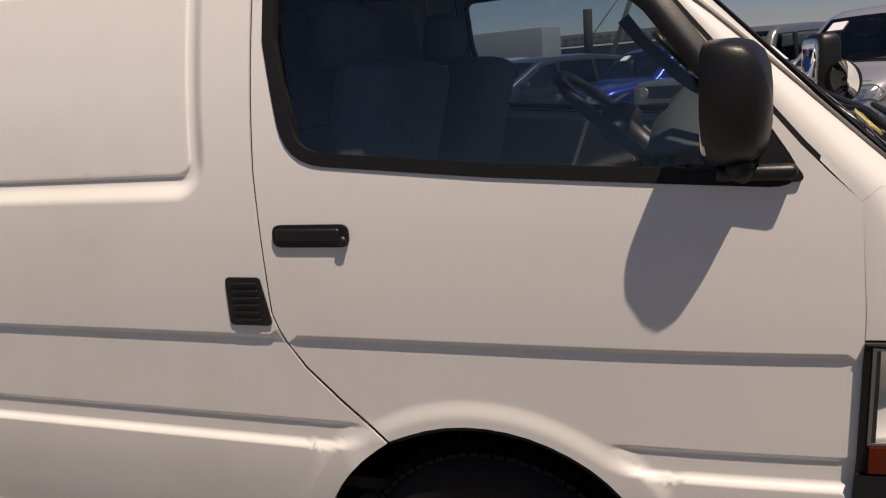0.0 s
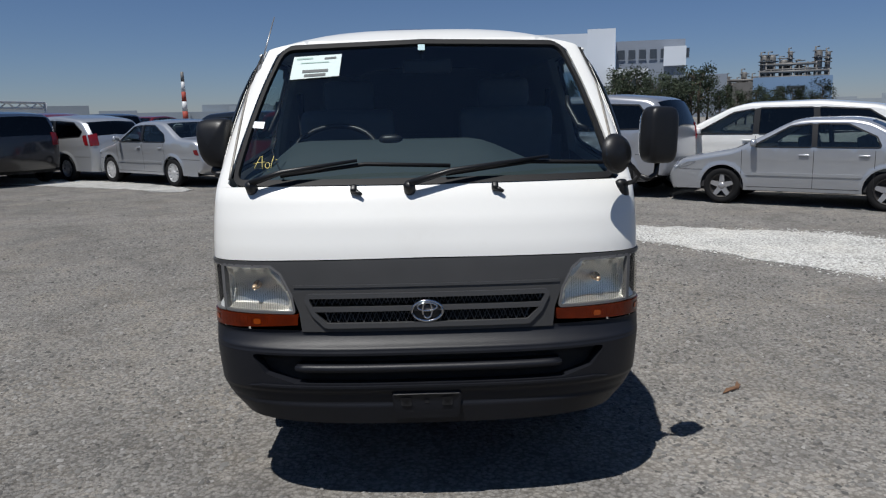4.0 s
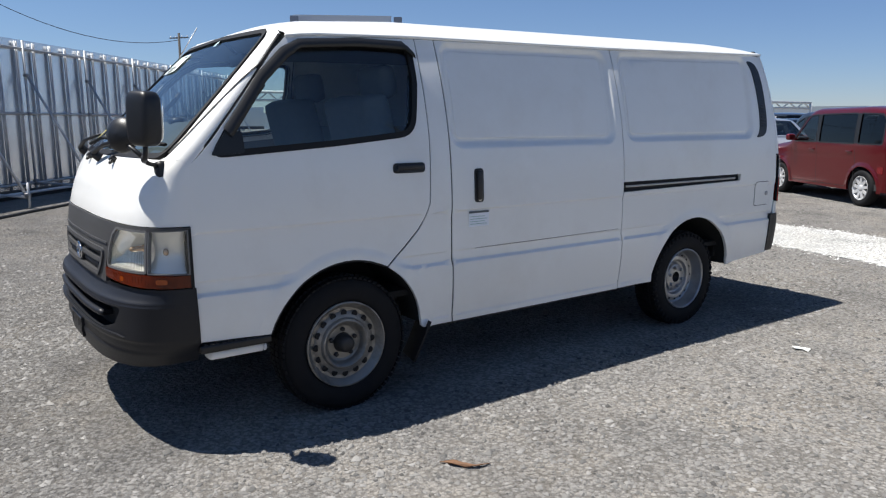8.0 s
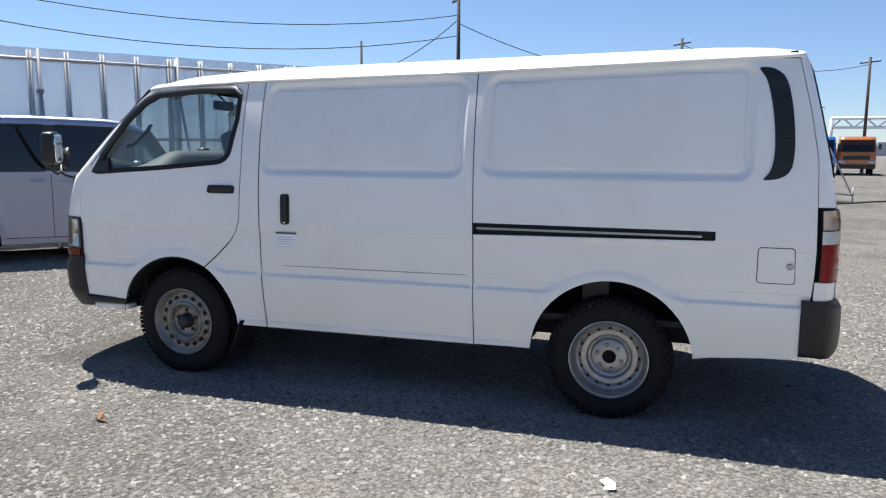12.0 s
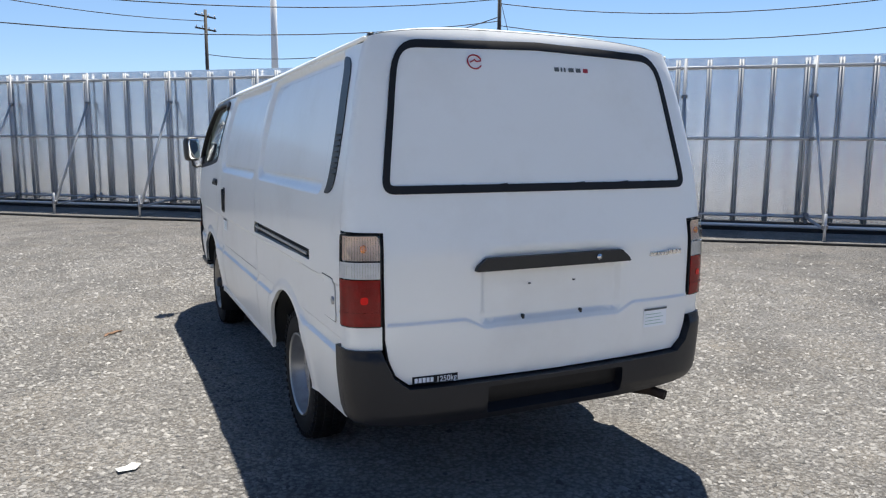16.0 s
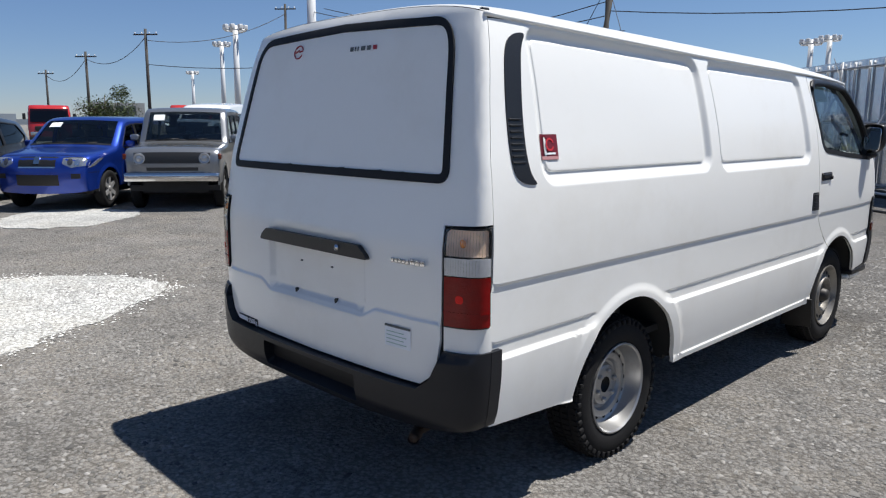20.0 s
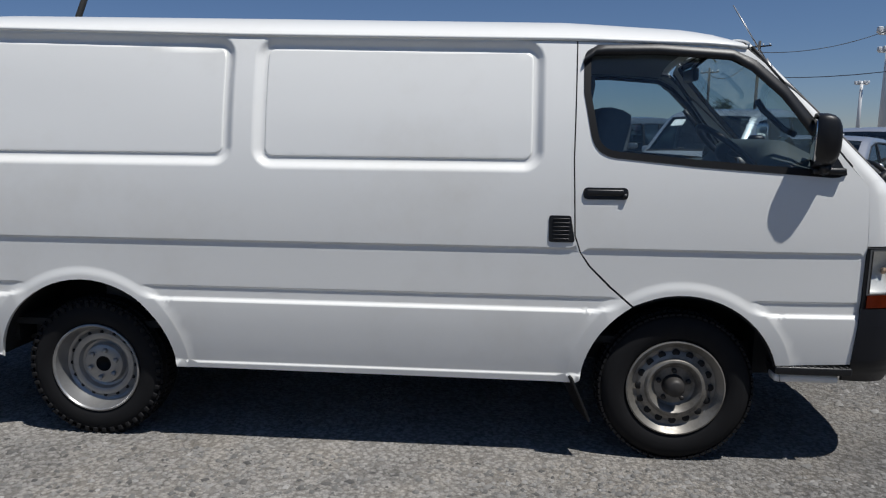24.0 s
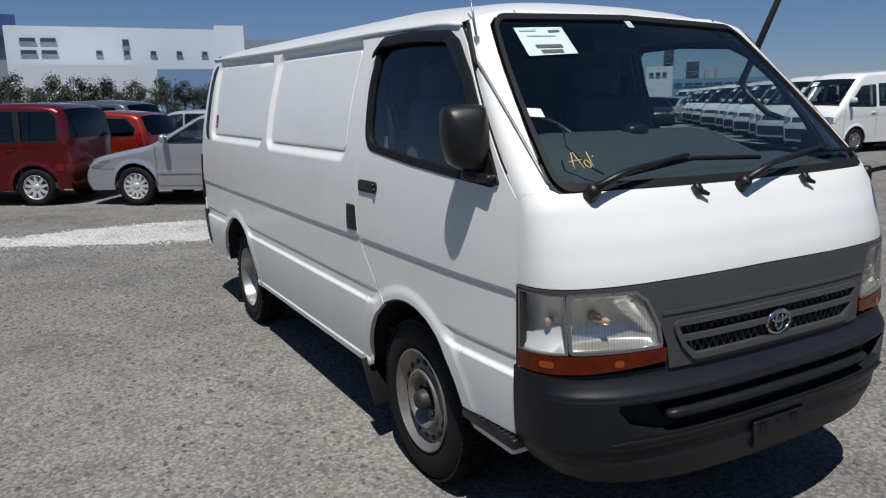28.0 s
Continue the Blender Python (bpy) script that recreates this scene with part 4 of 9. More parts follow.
for sgn in (1, -1):
    pil = [(1.0, 1.2004), (0.93, 1.2224), (0.80, 1.2238)] + [(ns(x, z), z) for x, z in ((0.752, 1.236), (0.742, 1.30), (0.712, 1.45), (0.683, 1.58), (0.648, 1.70), (0.632, 1.745), (0.60, 1.772), (0.50, 1.787))]
    pil += [(ns(0.52, 1.80), 1.803), (ns(0.615, 1.785), 1.787), (1.0, 1.752), (1.0, 1.68), (1.0, 1.57), (1.0, 1.42), (1.0, 1.3)]
    pil = [(sgn * s, z) for s, z in pil]
    part("windscreen_pillar", patch(nose, pil, (), 0.035, (), 0.01, True), VAN_WHITE, van)
head = [(ns(x, 1.79), 1.787) for x in np.linspace(-0.5, 0.5, 12)] + [(ns(x, 1.8), 1.806) for x in np.linspace(0.5, -0.5, 12)]
part("windscreen_header", patch(nose, head, (), 0.04, (), 0.01, True), VAN_WHITE, van)
SCR = rounded([(ns(-0.728, 1.236), 1.236), (ns(0, 1.232), 1.232), (ns(0.728, 1.236), 1.236), (ns(0.655, 1.62), 1.62), (ns(0.602, 1.776), 1.776), (0, 1.793), (ns(-0.602, 1.776), 1.776), (ns(-0.655, 1.62), 1.62)],
              [0.05, 0, 0.05, 0, 0.07, 0, 0.07, 0])
part("windscreen_seal", band(nose, offset(SCR, -0.012), offset(SCR, 0.009), 0.035, True, 0.004, 0.02), SEAL, van, "black windscreen rubber")
part("windscreen", patch(nose, offset(SCR, -0.008), (), 0.07, (), 0, True, -0.004), GLASS_SCREEN, van, "clear windscreen with stickers").visible_shadow = False
# notes and stickers on the glass
note = part("notice_sheet", patch(nose, NL([(0.352, 1.645), (0.560, 1.633), (0.553, 1.733), (0.347, 1.742)]), (), 0.06, (), 0, True, 0.002), SHEET_PAPER, van, "pale printed paper notice behind the glass")


def on_nose(pts, mat_, parent, lift=0.004, name="print_bar"):
    return part(name, patch(nose, NL(pts), (), 0.05, (), 0, True, lift), mat_, parent)


for x0, x1, z, h in ((0.37, 0.42, 1.722, 0.008), (0.47, 0.54, 1.722, 0.006), (0.40, 0.52, 1.705, 0.004), (0.40, 0.51, 1.664, 0.012), (0.41, 0.50, 1.646, 0.012)):
    on_nose([(x0, z), (x1, z - 0.004), (x1, z - 0.004 + h), (x0, z + h)], PRINT if h > 0.006 else FAINT, note)
on_nose([(0.690, 1.440), (0.640, 1.436), (0.638, 1.462), (0.688, 1.466)], PAPER, van, 0.002, "white_tag")
on_nose([(-0.012, 1.752), (0.018, 1.752), (0.018, 1.778), (-0.012, 1.778)], mat("pale_blue_sticker", (0.45, 0.62, 0.65), 0.5), van, 0.002, "round_sticker")
scrawl = Shape()
strokes = [[(0.668, 1.286), (0.655, 1.318), (0.641, 1.346), (0.632, 1.348), (0.629, 1.318), (0.624, 1.284)], [(0.676, 1.310), (0.645, 1.316), (0.612, 1.318)],
           [(0.597 + 0.013 * math.cos(a_), 1.301 + 0.015 * math.sin(a_)) for a_ in np.linspace(0.4, 6.7, 10)], [(0.577, 1.288), (0.574, 1.318), (0.568, 1.347)], [(0.556, 1.326), (0.549, 1.330)]]
for st_ in strokes:
    pts = [Vector(nose(ns(0.605 + (x - 0.605) * 0.72, z), 1.29 + (z - 1.29) * 0.72)) + Vector((0, 0.006, 0.003)) for x, z in st_]
    scrawl.tube(pts, 0.0016, 5)
part("marker_scrawl", scrawl, YELLOW, van, "yellow marker scrawl on the glass")

# garnish, lamps, grille
gar = [(-1.0, 0.950), (-1.0, 0.9535)] + [(s, 0.9535 + 0.011 * (1 - abs(s) ** 2)) for s in np.linspace(-0.9, 0.9, 19)] + [(1.0, 0.9535), (1.0, 0.950)]
gar += [(ns(0.775, 0.945), 0.944), (ns(0.57, 0.942), 0.942), (ns(0.535, 0.92), 0.92), (ns(0.494, 0.84), 0.84), (ns(0.47, 0.775), 0.775), (ns(0.462, 0.70), 0.702), (0, 0.702)]
gar += [(-s, z) for s, z in gar[-2:-8:-1]]
gr_o = rounded(NL([(-0.452, 0.838), (0.452, 0.838), (0.415, 0.765), (0.372, 0.722), (-0.372, 0.722), (-0.415, 0.765)]), [0.02, 0.02, 0.02, 0.03, 0.03, 0.02])
garn = part("grille_panel", patch(nose, gar, [gr_o], 0.04, (), 0.02, True, 0.006), GARNISH, van, "grey grille panel")
ri = offset(gr_o, -0.012)
part("grille_rim", band(nose, ri, offset(gr_o, 0.006), 0.03, True, 0.014, 0.02), GRILLE_BAR, garn)
part("grille_bar", patch(nose, NL([(-0.43, 0.777), (0.43, 0.777), (0.43, 0.795), (-0.43, 0.795)]), (), 0.04, (), 0.03, True, 0.012), GRILLE_BAR, garn)
part("grille_brow", patch(nose, NL([(-0.487, 0.866), (0.487, 0.866), (0.487, 0.876), (-0.487, 0.876)]), (), 0.04, (), 0.01, True, 0.010), GRILLE_BAR, garn)
part("grille_back", patch(nose, offset(gr_o, 0.03), (), 0.06, (), 0, True, -0.05), UNDER, garn)
zig = Shape()
for row, (z0, z1) in enumerate(((0.800, 0.833), (0.734, 0.772))):
    span_ = 0.425 if row == 0 else 0.375
    n = 56 if row == 0 else 48
    for depth, rad_ in ((0.006, 0.0042), (0.026, 0.0036)):
        pts = []
        for k in range(n + 1):
            x = -span_ + 2 * span_ * k / n
            z = z1 if k % 2 == (depth > 0.01) else z0
            pts.append(Vector(nose(ns(x, z), z)) + Vector((0, -depth, 0)))
        zig.tube(pts, rad_, 4, False)
part("grille_mesh", zig, GRILLE, garn, "dark zigzag mesh")
# round oval badge: three interlocked plain ovals
bd = Shape()


def oval(cx, cz, rx, rz, tw, dep=0.0):
    pts = [(cx + rx * math.cos(a), 0.998 + dep, cz + rz * math.sin(a)) for a in np.linspace(0, 2 * math.pi, 33)]
    bd.tube(pts, tw, 6, False)


oval(0.0, 0.776, 0.056, 0.038, 0.0055)
oval(0.0, 0.781, 0.017, 0.032, 0.004, 0.002)
oval(0.0, 0.792, 0.036, 0.015, 0.004, 0.002)
part("badge", bd, CHROME, garn, "chrome oval badge")
part("badge_back", Shape().lathe([(0, 1.0), (0.004, 0.0)], (0, 0, 0), 32, 1).moved(Matrix.Translation((0, 0.990, 0.776)) @ Matrix.Diagonal((0.054, 1, 0.037, 1)) @ pose(0, 0, 0, 0, 0, 90)), BLACK, garn)

for sgn in (1, -1):
    S = lambda pts: rounded([(sgn * s, z) for s, z in NL(pts)], 0.012)
    main = S([(0.486, 0.772), (0.757, 0.772), (0.763, 0.943), (0.572, 0.943), (0.535, 0.915), (0.497, 0.84)])
    corner = S([(0.763, 0.772), (0.8255, 0.764), (0.8255, 0.949), (0.769, 0.943)])
    corner = [(sgn * s, z) for s, z in ((ns(0.764, 0.77), 0.770), (0.985, 0.762), (0.985, 0.943), (ns(0.770, 0.94), 0.943))]
    amber = [(sgn * s, z) for s, z in ((ns(0.476, 0.72), 0.728), (ns(0.70, 0.70), 0.714), (0.985, 0.707), (0.985, 0.758), (ns(0.76, 0.765), 0.764), (ns(0.474, 0.766), 0.766))]
    hl = part("headlamp", patch(nose, main, (), 0.05, (), 0.02, True, 0.004), LENS, van, "clear glass headlamp")
    part("headlamp_rim", band(nose, offset(main, -0.006), offset(main, 0.004), 0.03, True, 0.006, 0.02), GRILLE, hl)
    def dish(u, z, sgn=sgn):
        x, y, _ = nose(u, z)
        ax = abs(x)
        wall = -rbox(ax, z, 0.492 + 0.09 * sstep(0.80, 0.94, z), 0.757, 0.774, 0.941, 0.015)
        bowl = 0.078 - 2.1 * ((ax - 0.645) ** 2 + 1.3 * (z - 0.858) ** 2)
        bowl -= 0.010 * math.floor(abs(z - 0.858) / 0.045) + 0.004 * math.cos((ax - 0.645) * 130) * (z > 0.9)
        return (x, y - 0.006 - max(0.0, bowl) * sstep(0.0, 0.022, wall), z)

    part("reflector", patch(dish, offset(main, -0.004), (), 0.009, (), 0.0, True), REFLECT, hl, "chromed dished reflector")
    c = nose(sgn * ns(0.645, 0.858), 0.858)
    bulb = Shape().lathe([(-0.078, 0.016), (-0.066, 0.016), (-0.062, 0.011), (-0.026, 0.011), (-0.018, 0.008), (-0.014, 0.0)], (0, 0, 0), 14, 1)
    part("bulb", bulb.moved(Matrix.Translation((c[0], c[1], 0.858)) @ pose(0, 0, 0, 0, 0, 90)), BULB, hl, "warm-tinted bulb with its cap")
    rb = Shape()
    for k in range(30):
        x = 0.500 + 0.0088 * k
        z1 = 0.858 + 0.022 * math.sin(0.35 * k) if k > 3 else 0.80 + 0.012 * k
        p0, p1 = Vector(nose(sgn * ns(x, 0.777), 0.777)), Vector(nose(sgn * ns(x, z1), z1))
        rb.tube([p0, p1], 0.0015, 4, False)
    tagged(part("lens_flute", rb, LENS, hl), "fine upright lens flutes", kind="stuff")
    hl.visible_shadow = False
    cl = part("corner_lamp", patch(nose, corner, (), 0.04, (), 0.02, True, 0.004), LENS, van, "clear wraparound corner lamp")
    cl.visible_shadow = False
    def cup(u, z):
        x, y, _ = nose(u, z)
        n_ = Vector((x * 0.9, 0.35, 0)).normalized()
        k = 0.008 + 0.035 * max(0.0, 1 - ((z - 0.855) / 0.085) ** 2)
        return (x - n_.x * k, y - n_.y * k, z)

    part("reflector", patch(cup, corner, (), 0.02, (), 0.0, True), CUP_WHITE, cl)
    cb_ = Vector(nose(sgn * ns(0.80, 0.855), 0.855))
    part("bulb", Shape().blob(cb_ + Vector((-0.02 * sgn, -0.028, 0.0)), (0.022, 0.022, 0.030), (0, 0, 0), 0.9, 12, 8), BULB, cl)
    part("lamp_rim", band(nose, offset(corner, -0.004), offset(corner, 0.004), 0.03, True, 0.005, 0.02), GRILLE, cl)
    tl = part("turn_lamp", patch(nose, amber, (), 0.04, (), 0.02, True, 0.010), AMBER, van, "amber turn lamp")
    # two bulb glints laid on the lens as brighter patches
    for xa, w_ in ((0.80, 0.011), (0.63, 0.014)):
        part("amber_facet", patch(nose, rounded([(sgn * s_, z) for s_, z in NL([(xa - w_, 0.728), (xa + w_, 0.727), (xa + w_, 0.748), (xa - w_, 0.749)])], 0.010), (), 0.02, (), 0, True, 0.0115), AMBER_GLINT, tl)
    fl_ = Shape()
    for k in range(22):
        s_ = 0.975 - 0.0175 * k
        fl_.tube([Vector(nose(sgn * s_, z)) + Vector((0.3 * sgn, 0.95, 0)) * 0.0095 for z in (0.728, 0.744, 0.758)], 0.0014, 4, False)
    tagged(part("lens_flute", fl_, AMBER, tl), "fine upright amber lens flutes", kind="stuff")
    surround = [(sgn * s, z) for s, z in ((0.975, 0.703), (1.0, 0.703), (1.0, 0.951), (0.975, 0.948))]
    part("lamp_edge", patch(nose, surround, (), 0.03, (), 0.02, True, 0.003), SEAL, van)

# ---- front bumper ----


def bumper(s, z):
    x, y, _ = nose(s, z)
    k = 1.012
    yo = 0.0
    if z > 0.632:
        yo = -0.004
    elif z < 0.49:
        yo = -0.010 * sstep(0.49, 0.47, z) + 0.008 * sstep(0.44, 0.42, z)
    return (x * (k - 0.09 * sstep(0.48, 0.33, z)), y + yo, z)


def BL(pts):
    return [(ns(x, z), z) for x, z in pts]


lip = [[bumper(u, zz + (0.004 * (1 - abs(u) ** 2) if zz > 0.67 else 0.0)) for zz in (0.629, 0.632, 0.636, 0.641, 0.646, 0.651, 0.656, 0.661, 0.668, 0.680, 0.692, 0.703)] for u in np.linspace(-1, 1, 71)]
bo = [(-1.0, 0.629), (-0.5, 0.629), (0, 0.629), (0.5, 0.629), (1.0, 0.629), (1.0, 0.5), (1.0, 0.372), (0.8, 0.358), (0.4, 0.352), (0, 0.350), (-0.4, 0.352), (-0.8, 0.358), (-1.0, 0.372), (-1.0, 0.5)]
slot = rounded(BL([(-0.655, 0.622), (0.655, 0.622), (0.60, 0.548), (0.49, 0.514), (-0.49, 0.514), (-0.60, 0.548)]), 0.015)
bx = [(s, z) for z in (0.466, 0.472, 0.478, 0.484, 0.490, 0.496, 0.415, 0.422, 0.43, 0.437, 0.444) for s in np.arange(-0.98, 0.99, 0.028)]
fb = part("front_bumper", patch(bumper, bo, [slot], 0.045, bx, 0.05, True), DARKGREY, van, "dark grey plastic front bumper")
part("bumper_lip_top", loft(lip), DARKGREY, fb)
part("intake_back", patch(bumper, offset(slot, 0.05), (), 0.08, (), 0, True, -0.048), UNDER, fb)
part("intake_bar", patch(bumper, rounded(BL([(-0.485, 0.556), (0.485, 0.556), (0.485, 0.586), (-0.485, 0.586)]), 0.01), (), 0.05, (), 0.04, True, -0.008), DARKGREY, fb)
part("intake_round", Shape().tube([Vector(bumper(ns(x, 0.571), 0.571)) + Vector((0, -0.008, 0)) for x in np.linspace(-0.485, 0.485, 31)], [0.010] + [0.0155] * 29 + [0.010], 10), DARKGREY, fb)
part("bumper_lip", patch(bumper, BL([(-0.66, 0.500), (0.66, 0.500), (0.61, 0.508), (-0.61, 0.508)]), (), 0.05, (), 0.012, True, 0.010), DARKGREY, fb)
pb = part("plate_bracket", patch(bumper, rounded(BL([(-0.115, 0.378), (0.135, 0.378), (0.135, 0.478), (-0.115, 0.478)]), 0.008), (), 0.04, (), 0.02, True, 0.012), DARKGREY, fb, "empty plate bracket")
for x, w in ((-0.066, 0.019), (0.01, 0.010), (0.086, 0.019)):
    part("bracket_hole", patch(bumper, rounded(BL([(x - w, 0.442 - w * 0.9), (x + w, 0.442 - w * 0.9), (x + w, 0.442 + w * 0.9), (x - w, 0.442 + w * 0.9)]), 0.004), (), 0.04, (), 0, True, 0.0145), SEAL, pb)
for sgn in (1, -1):
    pts = []
    part("bumper_side", patch(lambda u, z, sgn=sgn: (sgn * half(z) * 0.978 * (1.012 - 0.09 * sstep(0.48, 0.33, z)), u, z), [(0.69, 0.372), (0.712, 0.372), (0.712, 0.703), (0.706, 0.703)], (), 0.05, (), 0.01, sgn < 0), DARKGREY, fb)
    # step board behind the bumper
    sb = Shape().box((sgn * 0.775, 0.545, 0.432), (0.115, 0.31, 0.035), 0.008)
    stp = part("door_step", sb, BLACK, van, "ribbed black step")
    rb = Shape()
    for k in range(11):
        rb.box((sgn * 0.80, 0.42 + 0.026 * k, 0.451), (0.06, 0.012, 0.006), 0.002)
    part("tread_rib", rb, BLACK, stp)
    part("step_valance", Shape().box((sgn * 0.762, 0.530, 0.392), (0.09, 0.26, 0.040), 0.016), VAN_WHITE, van)

# ---- tail ----
gate = [(ts(-0.71, 1.13), 1.13), (-1.0, 1.135), (-1.0, 1.25), (-1.0, 1.4), (-1.0, 1.56), (-1.0, 1.7), (-1.0, 1.80)]
for k in range(13):
    x, y, z = roof_rear(-math.sin(math.pi / 2 * (1 - k / 12)))
    gate.append((ts(x, z), z - 0.003))
gate = [(s, z) for s, z in gate] + [(-s, z) for s, z in gate[-2::-1]]
gate += [(ts(0.712, 0.9), 0.9), (ts(0.712, 0.74), 0.735), (ts(0.70, 0.66), 0.66), (ts(0.675, 0.60), 0.60), (ts(0.625, 0.562), 0.562), (0, 0.554)]
gate += [(-s, z) for s, z in gate[-2:-7:-1]]


def gate_surface(s, z):
    x, y, _ = tail(s, z)
    # plate recess and the pressed line beside it
    d = rbox(x, z, -0.335, 0.335, 0.755, 1.03, 0.03)
    y += 0.022 * sstep(0.0, 0.03, -d)
    zl = 0.752 + 0.040 * sstep(0.30, 0.41, abs(x))
    y -= 0.008 * (1 - sstep(zl - 0.007, zl + 0.007, z))
    return (x, y, z)


gx = [(ts(x, z), z) for z in (0.745, 0.752, 0.760, 0.768, 0.776, 0.783, 0.788, 0.793, 0.799, 0.805) for x in np.arange(-0.7, 0.71, 0.04)]
gx += [(ts(sg_ * x, 0.752 + 0.040 * sstep(0.30, 0.41, x) + dz_), 0.752 + 0.040 * sstep(0.30, 0.41, x) + dz_) for sg_ in (1, -1) for x in np.arange(0.285, 0.43, 0.008) for dz_ in (-0.012, -0.006, -0.002, 0.002, 0.006, 0.012)]
gx += [(ts(x, z), z) for x in (-0.345, -0.335, -0.325, -0.315, -0.305, 0.305, 0.315, 0.325, 0.335, 0.345) for z in np.arange(0.82, 1.04, 0.035)]
gx += [(s, z) for s in (-0.97, -0.94, -0.91, -0.88, 0.88, 0.91, 0.94, 0.97) for z in np.arange(1.16, 1.8, 0.06)]
tg = part("tailgate", patch(gate_surface, gate, (), 0.045, gx, 0.015), VAN_WHITE, van, "white tailgate with a blanked window")
part("gate_gap", band(tail, offset(gate, -0.006), offset(gate, 0.005), 0.04, False, -0.005, 0.0), SEAL, tg)
RW = rounded(TL([(-0.700, 1.272), (0.700, 1.272), (0.682, 1.40), (0.653, 1.58), (0.604, 1.826), (0, 1.846), (-0.604, 1.826), (-0.653, 1.58), (-0.682, 1.40)]),
             [0.05, 0.05, 0, 0, 0.11, 0, 0.11, 0, 0])
part("window_seal", band(tail, offset(RW, -0.024), offset(RW, 0.006), 0.03, False, 0.008, 0.012), SEAL, tg, "black rubber round the blanked window")
part("blank_panel", patch(tail, offset(RW, -0.018), (), 0.06, (), 0, False, 0.003), VAN_WHITE, tg, "white-filmed window")
random.seed(4)
for k in range(9):
    x = -0.5 + 0.12 * k + random.uniform(-0.03, 0.03)
    w = random.uniform(0.02, 0.05)
    part("torn_piece", patch(tail, TL([(x - w, 1.285), (x + w, 1.285), (x + w * 0.8, 1.295 + random.uniform(0, 0.006)), (x - w * 0.6, 1.294)]), (), 0.05, (), 0, False, 0.0088), SEAL, tg)
lm = Shape()
cx, cz = -0.29, 1.763
ring = [(cx + 0.030 * math.cos(a), cz + 0.027 * math.sin(a)) for a in np.linspace(0.35, 2 * math.pi - 0.5, 26)]
lm.tube([Vector(tail(ts(x, z), z)) + Vector((0, -0.005, 0)) for x, z in ring], 0.003, 5)
wav = [(cx - 0.02, cz - 0.002), (cx - 0.008, cz + 0.003), (cx + 0.0, cz + 0.009), (cx + 0.008, cz + 0.001), (cx + 0.028, cz + 0.005)]
lm.tube([Vector(tail(ts(x, z), z)) + Vector((0, -0.005, 0)) for x, z in wav], 0.003, 5)
part("ring_mark", lm, REDINK, tg, "dark red ring mark")
for k, (x0, w) in enumerate(((0.072, 0.022), (0.102, 0.008), (0.118, 0.008), (0.140, 0.026), (0.176, 0.024), (0.212, 0.024))):
    part("print_bar", patch(tail, TL([(x0, 1.741), (x0 + w, 1.741), (x0 + w, 1.758), (x0, 1.758)]), (), 0.05, (), 0, False, 0.005), REDINK if k == 5 else PRINT, tg)
# handle strip over the plate
hs = rounded([(-0.365, 0.972), (0.368, 0.972), (0.352, 0.992), (0.315, 1.022), (-0.315, 1.022), (-0.35, 0.996)], 0.012)
hsu = TL(hs)
hd = part("gate_handle", patch(tail, hsu, (), 0.04, (), 0.02, False, 0.022), BLACK, tg, "black handle strip")
part("lock", Shape().lathe([(0, 0.012), (0.006, 0.012), (0.008, 0.0)], (0, 0, 0), 16, 1).moved(Matrix.Translation((0.196, -3.674, 1.0)) @ pose(0, 0, 0, 0, 0, -90)), CHROME, hd)
for x in (-0.137, 0.137):
    part("plate_clip", Shape().box((x, -3.636, 0.772), (0.012, 0.014, 0.026), 0.003).box((x, -3.642, 0.779), (0.007, 0.006, 0.008), 0.002), HUB, tg)
for x in (-0.105, 0.105):
    part("plate_hole", Shape().box((x, -3.631, 0.905), (0.012, 0.006, 0.006), 0.002), GARNISH, tg)
gl = part("notice_label", patch(gate_surface, TL([(0.455, 0.672), (0.585, 0.672), (0.585, 0.75), (0.455, 0.75)]), (), 0.05, (), 0, False, 0.002), PAPER, tg, "white printed label")
part("print_bar", patch(gate_surface, TL([(0.455, 0.744), (0.585, 0.744), (0.585, 0.753), (0.455, 0.753)]), (), 0.05, (), 0, False, 0.0035), PRINT, gl)
for k in range(4):
    part("print_bar", patch(gate_surface, TL([(0.463, 0.684 + 0.014 * k), (0.565 - 0.013 * (k % 2), 0.684 + 0.014 * k), (0.565 - 0.013 * (k % 2), 0.687 + 0.014 * k), (0.463, 0.687 + 0.014 * k)]), (), 0.05, (), 0, False, 0.0032), FAINT, gl)


def lettering(body, size, mat_, parent, m, name="lettering", shear=0.0, extrude=0.001):
    cu = bpy.data.curves.new(name, "FONT")
    cu.body, cu.size, cu.extrude, cu.shear = body, size, extrude, shear
    tmp = bpy.data.objects.new(name, cu)
    scene.collection.objects.link(tmp)
    me = bpy.data.meshes.new_from_object(tmp.evaluated_get(bpy.context.evaluated_depsgraph_get()))
    bpy.data.objects.remove(tmp)
    bpy.data.curves.remove(cu)
    me.transform(m)
    me.materials.clear()
    me.materials.append(mat_)
    ob = new(name, me)
    ob.parent = parent
    return ob


bk = part("load_badge", patch(gate_surface, TL([(-0.613, 0.562), (-0.432, 0.562), (-0.432, 0.590), (-0.613, 0.590)]), (), 0.05, (), 0.002, False, 0.003), SEAL, tg, "black badge reading 1250kg")
lettering("1250kg", 0.030, PAPER, bk, pose(-0.523, gate_surface(ts(-0.48, 0.575), 0.575)[1] - 0.008, 0.5655, 90, 0, 2), "lettering")
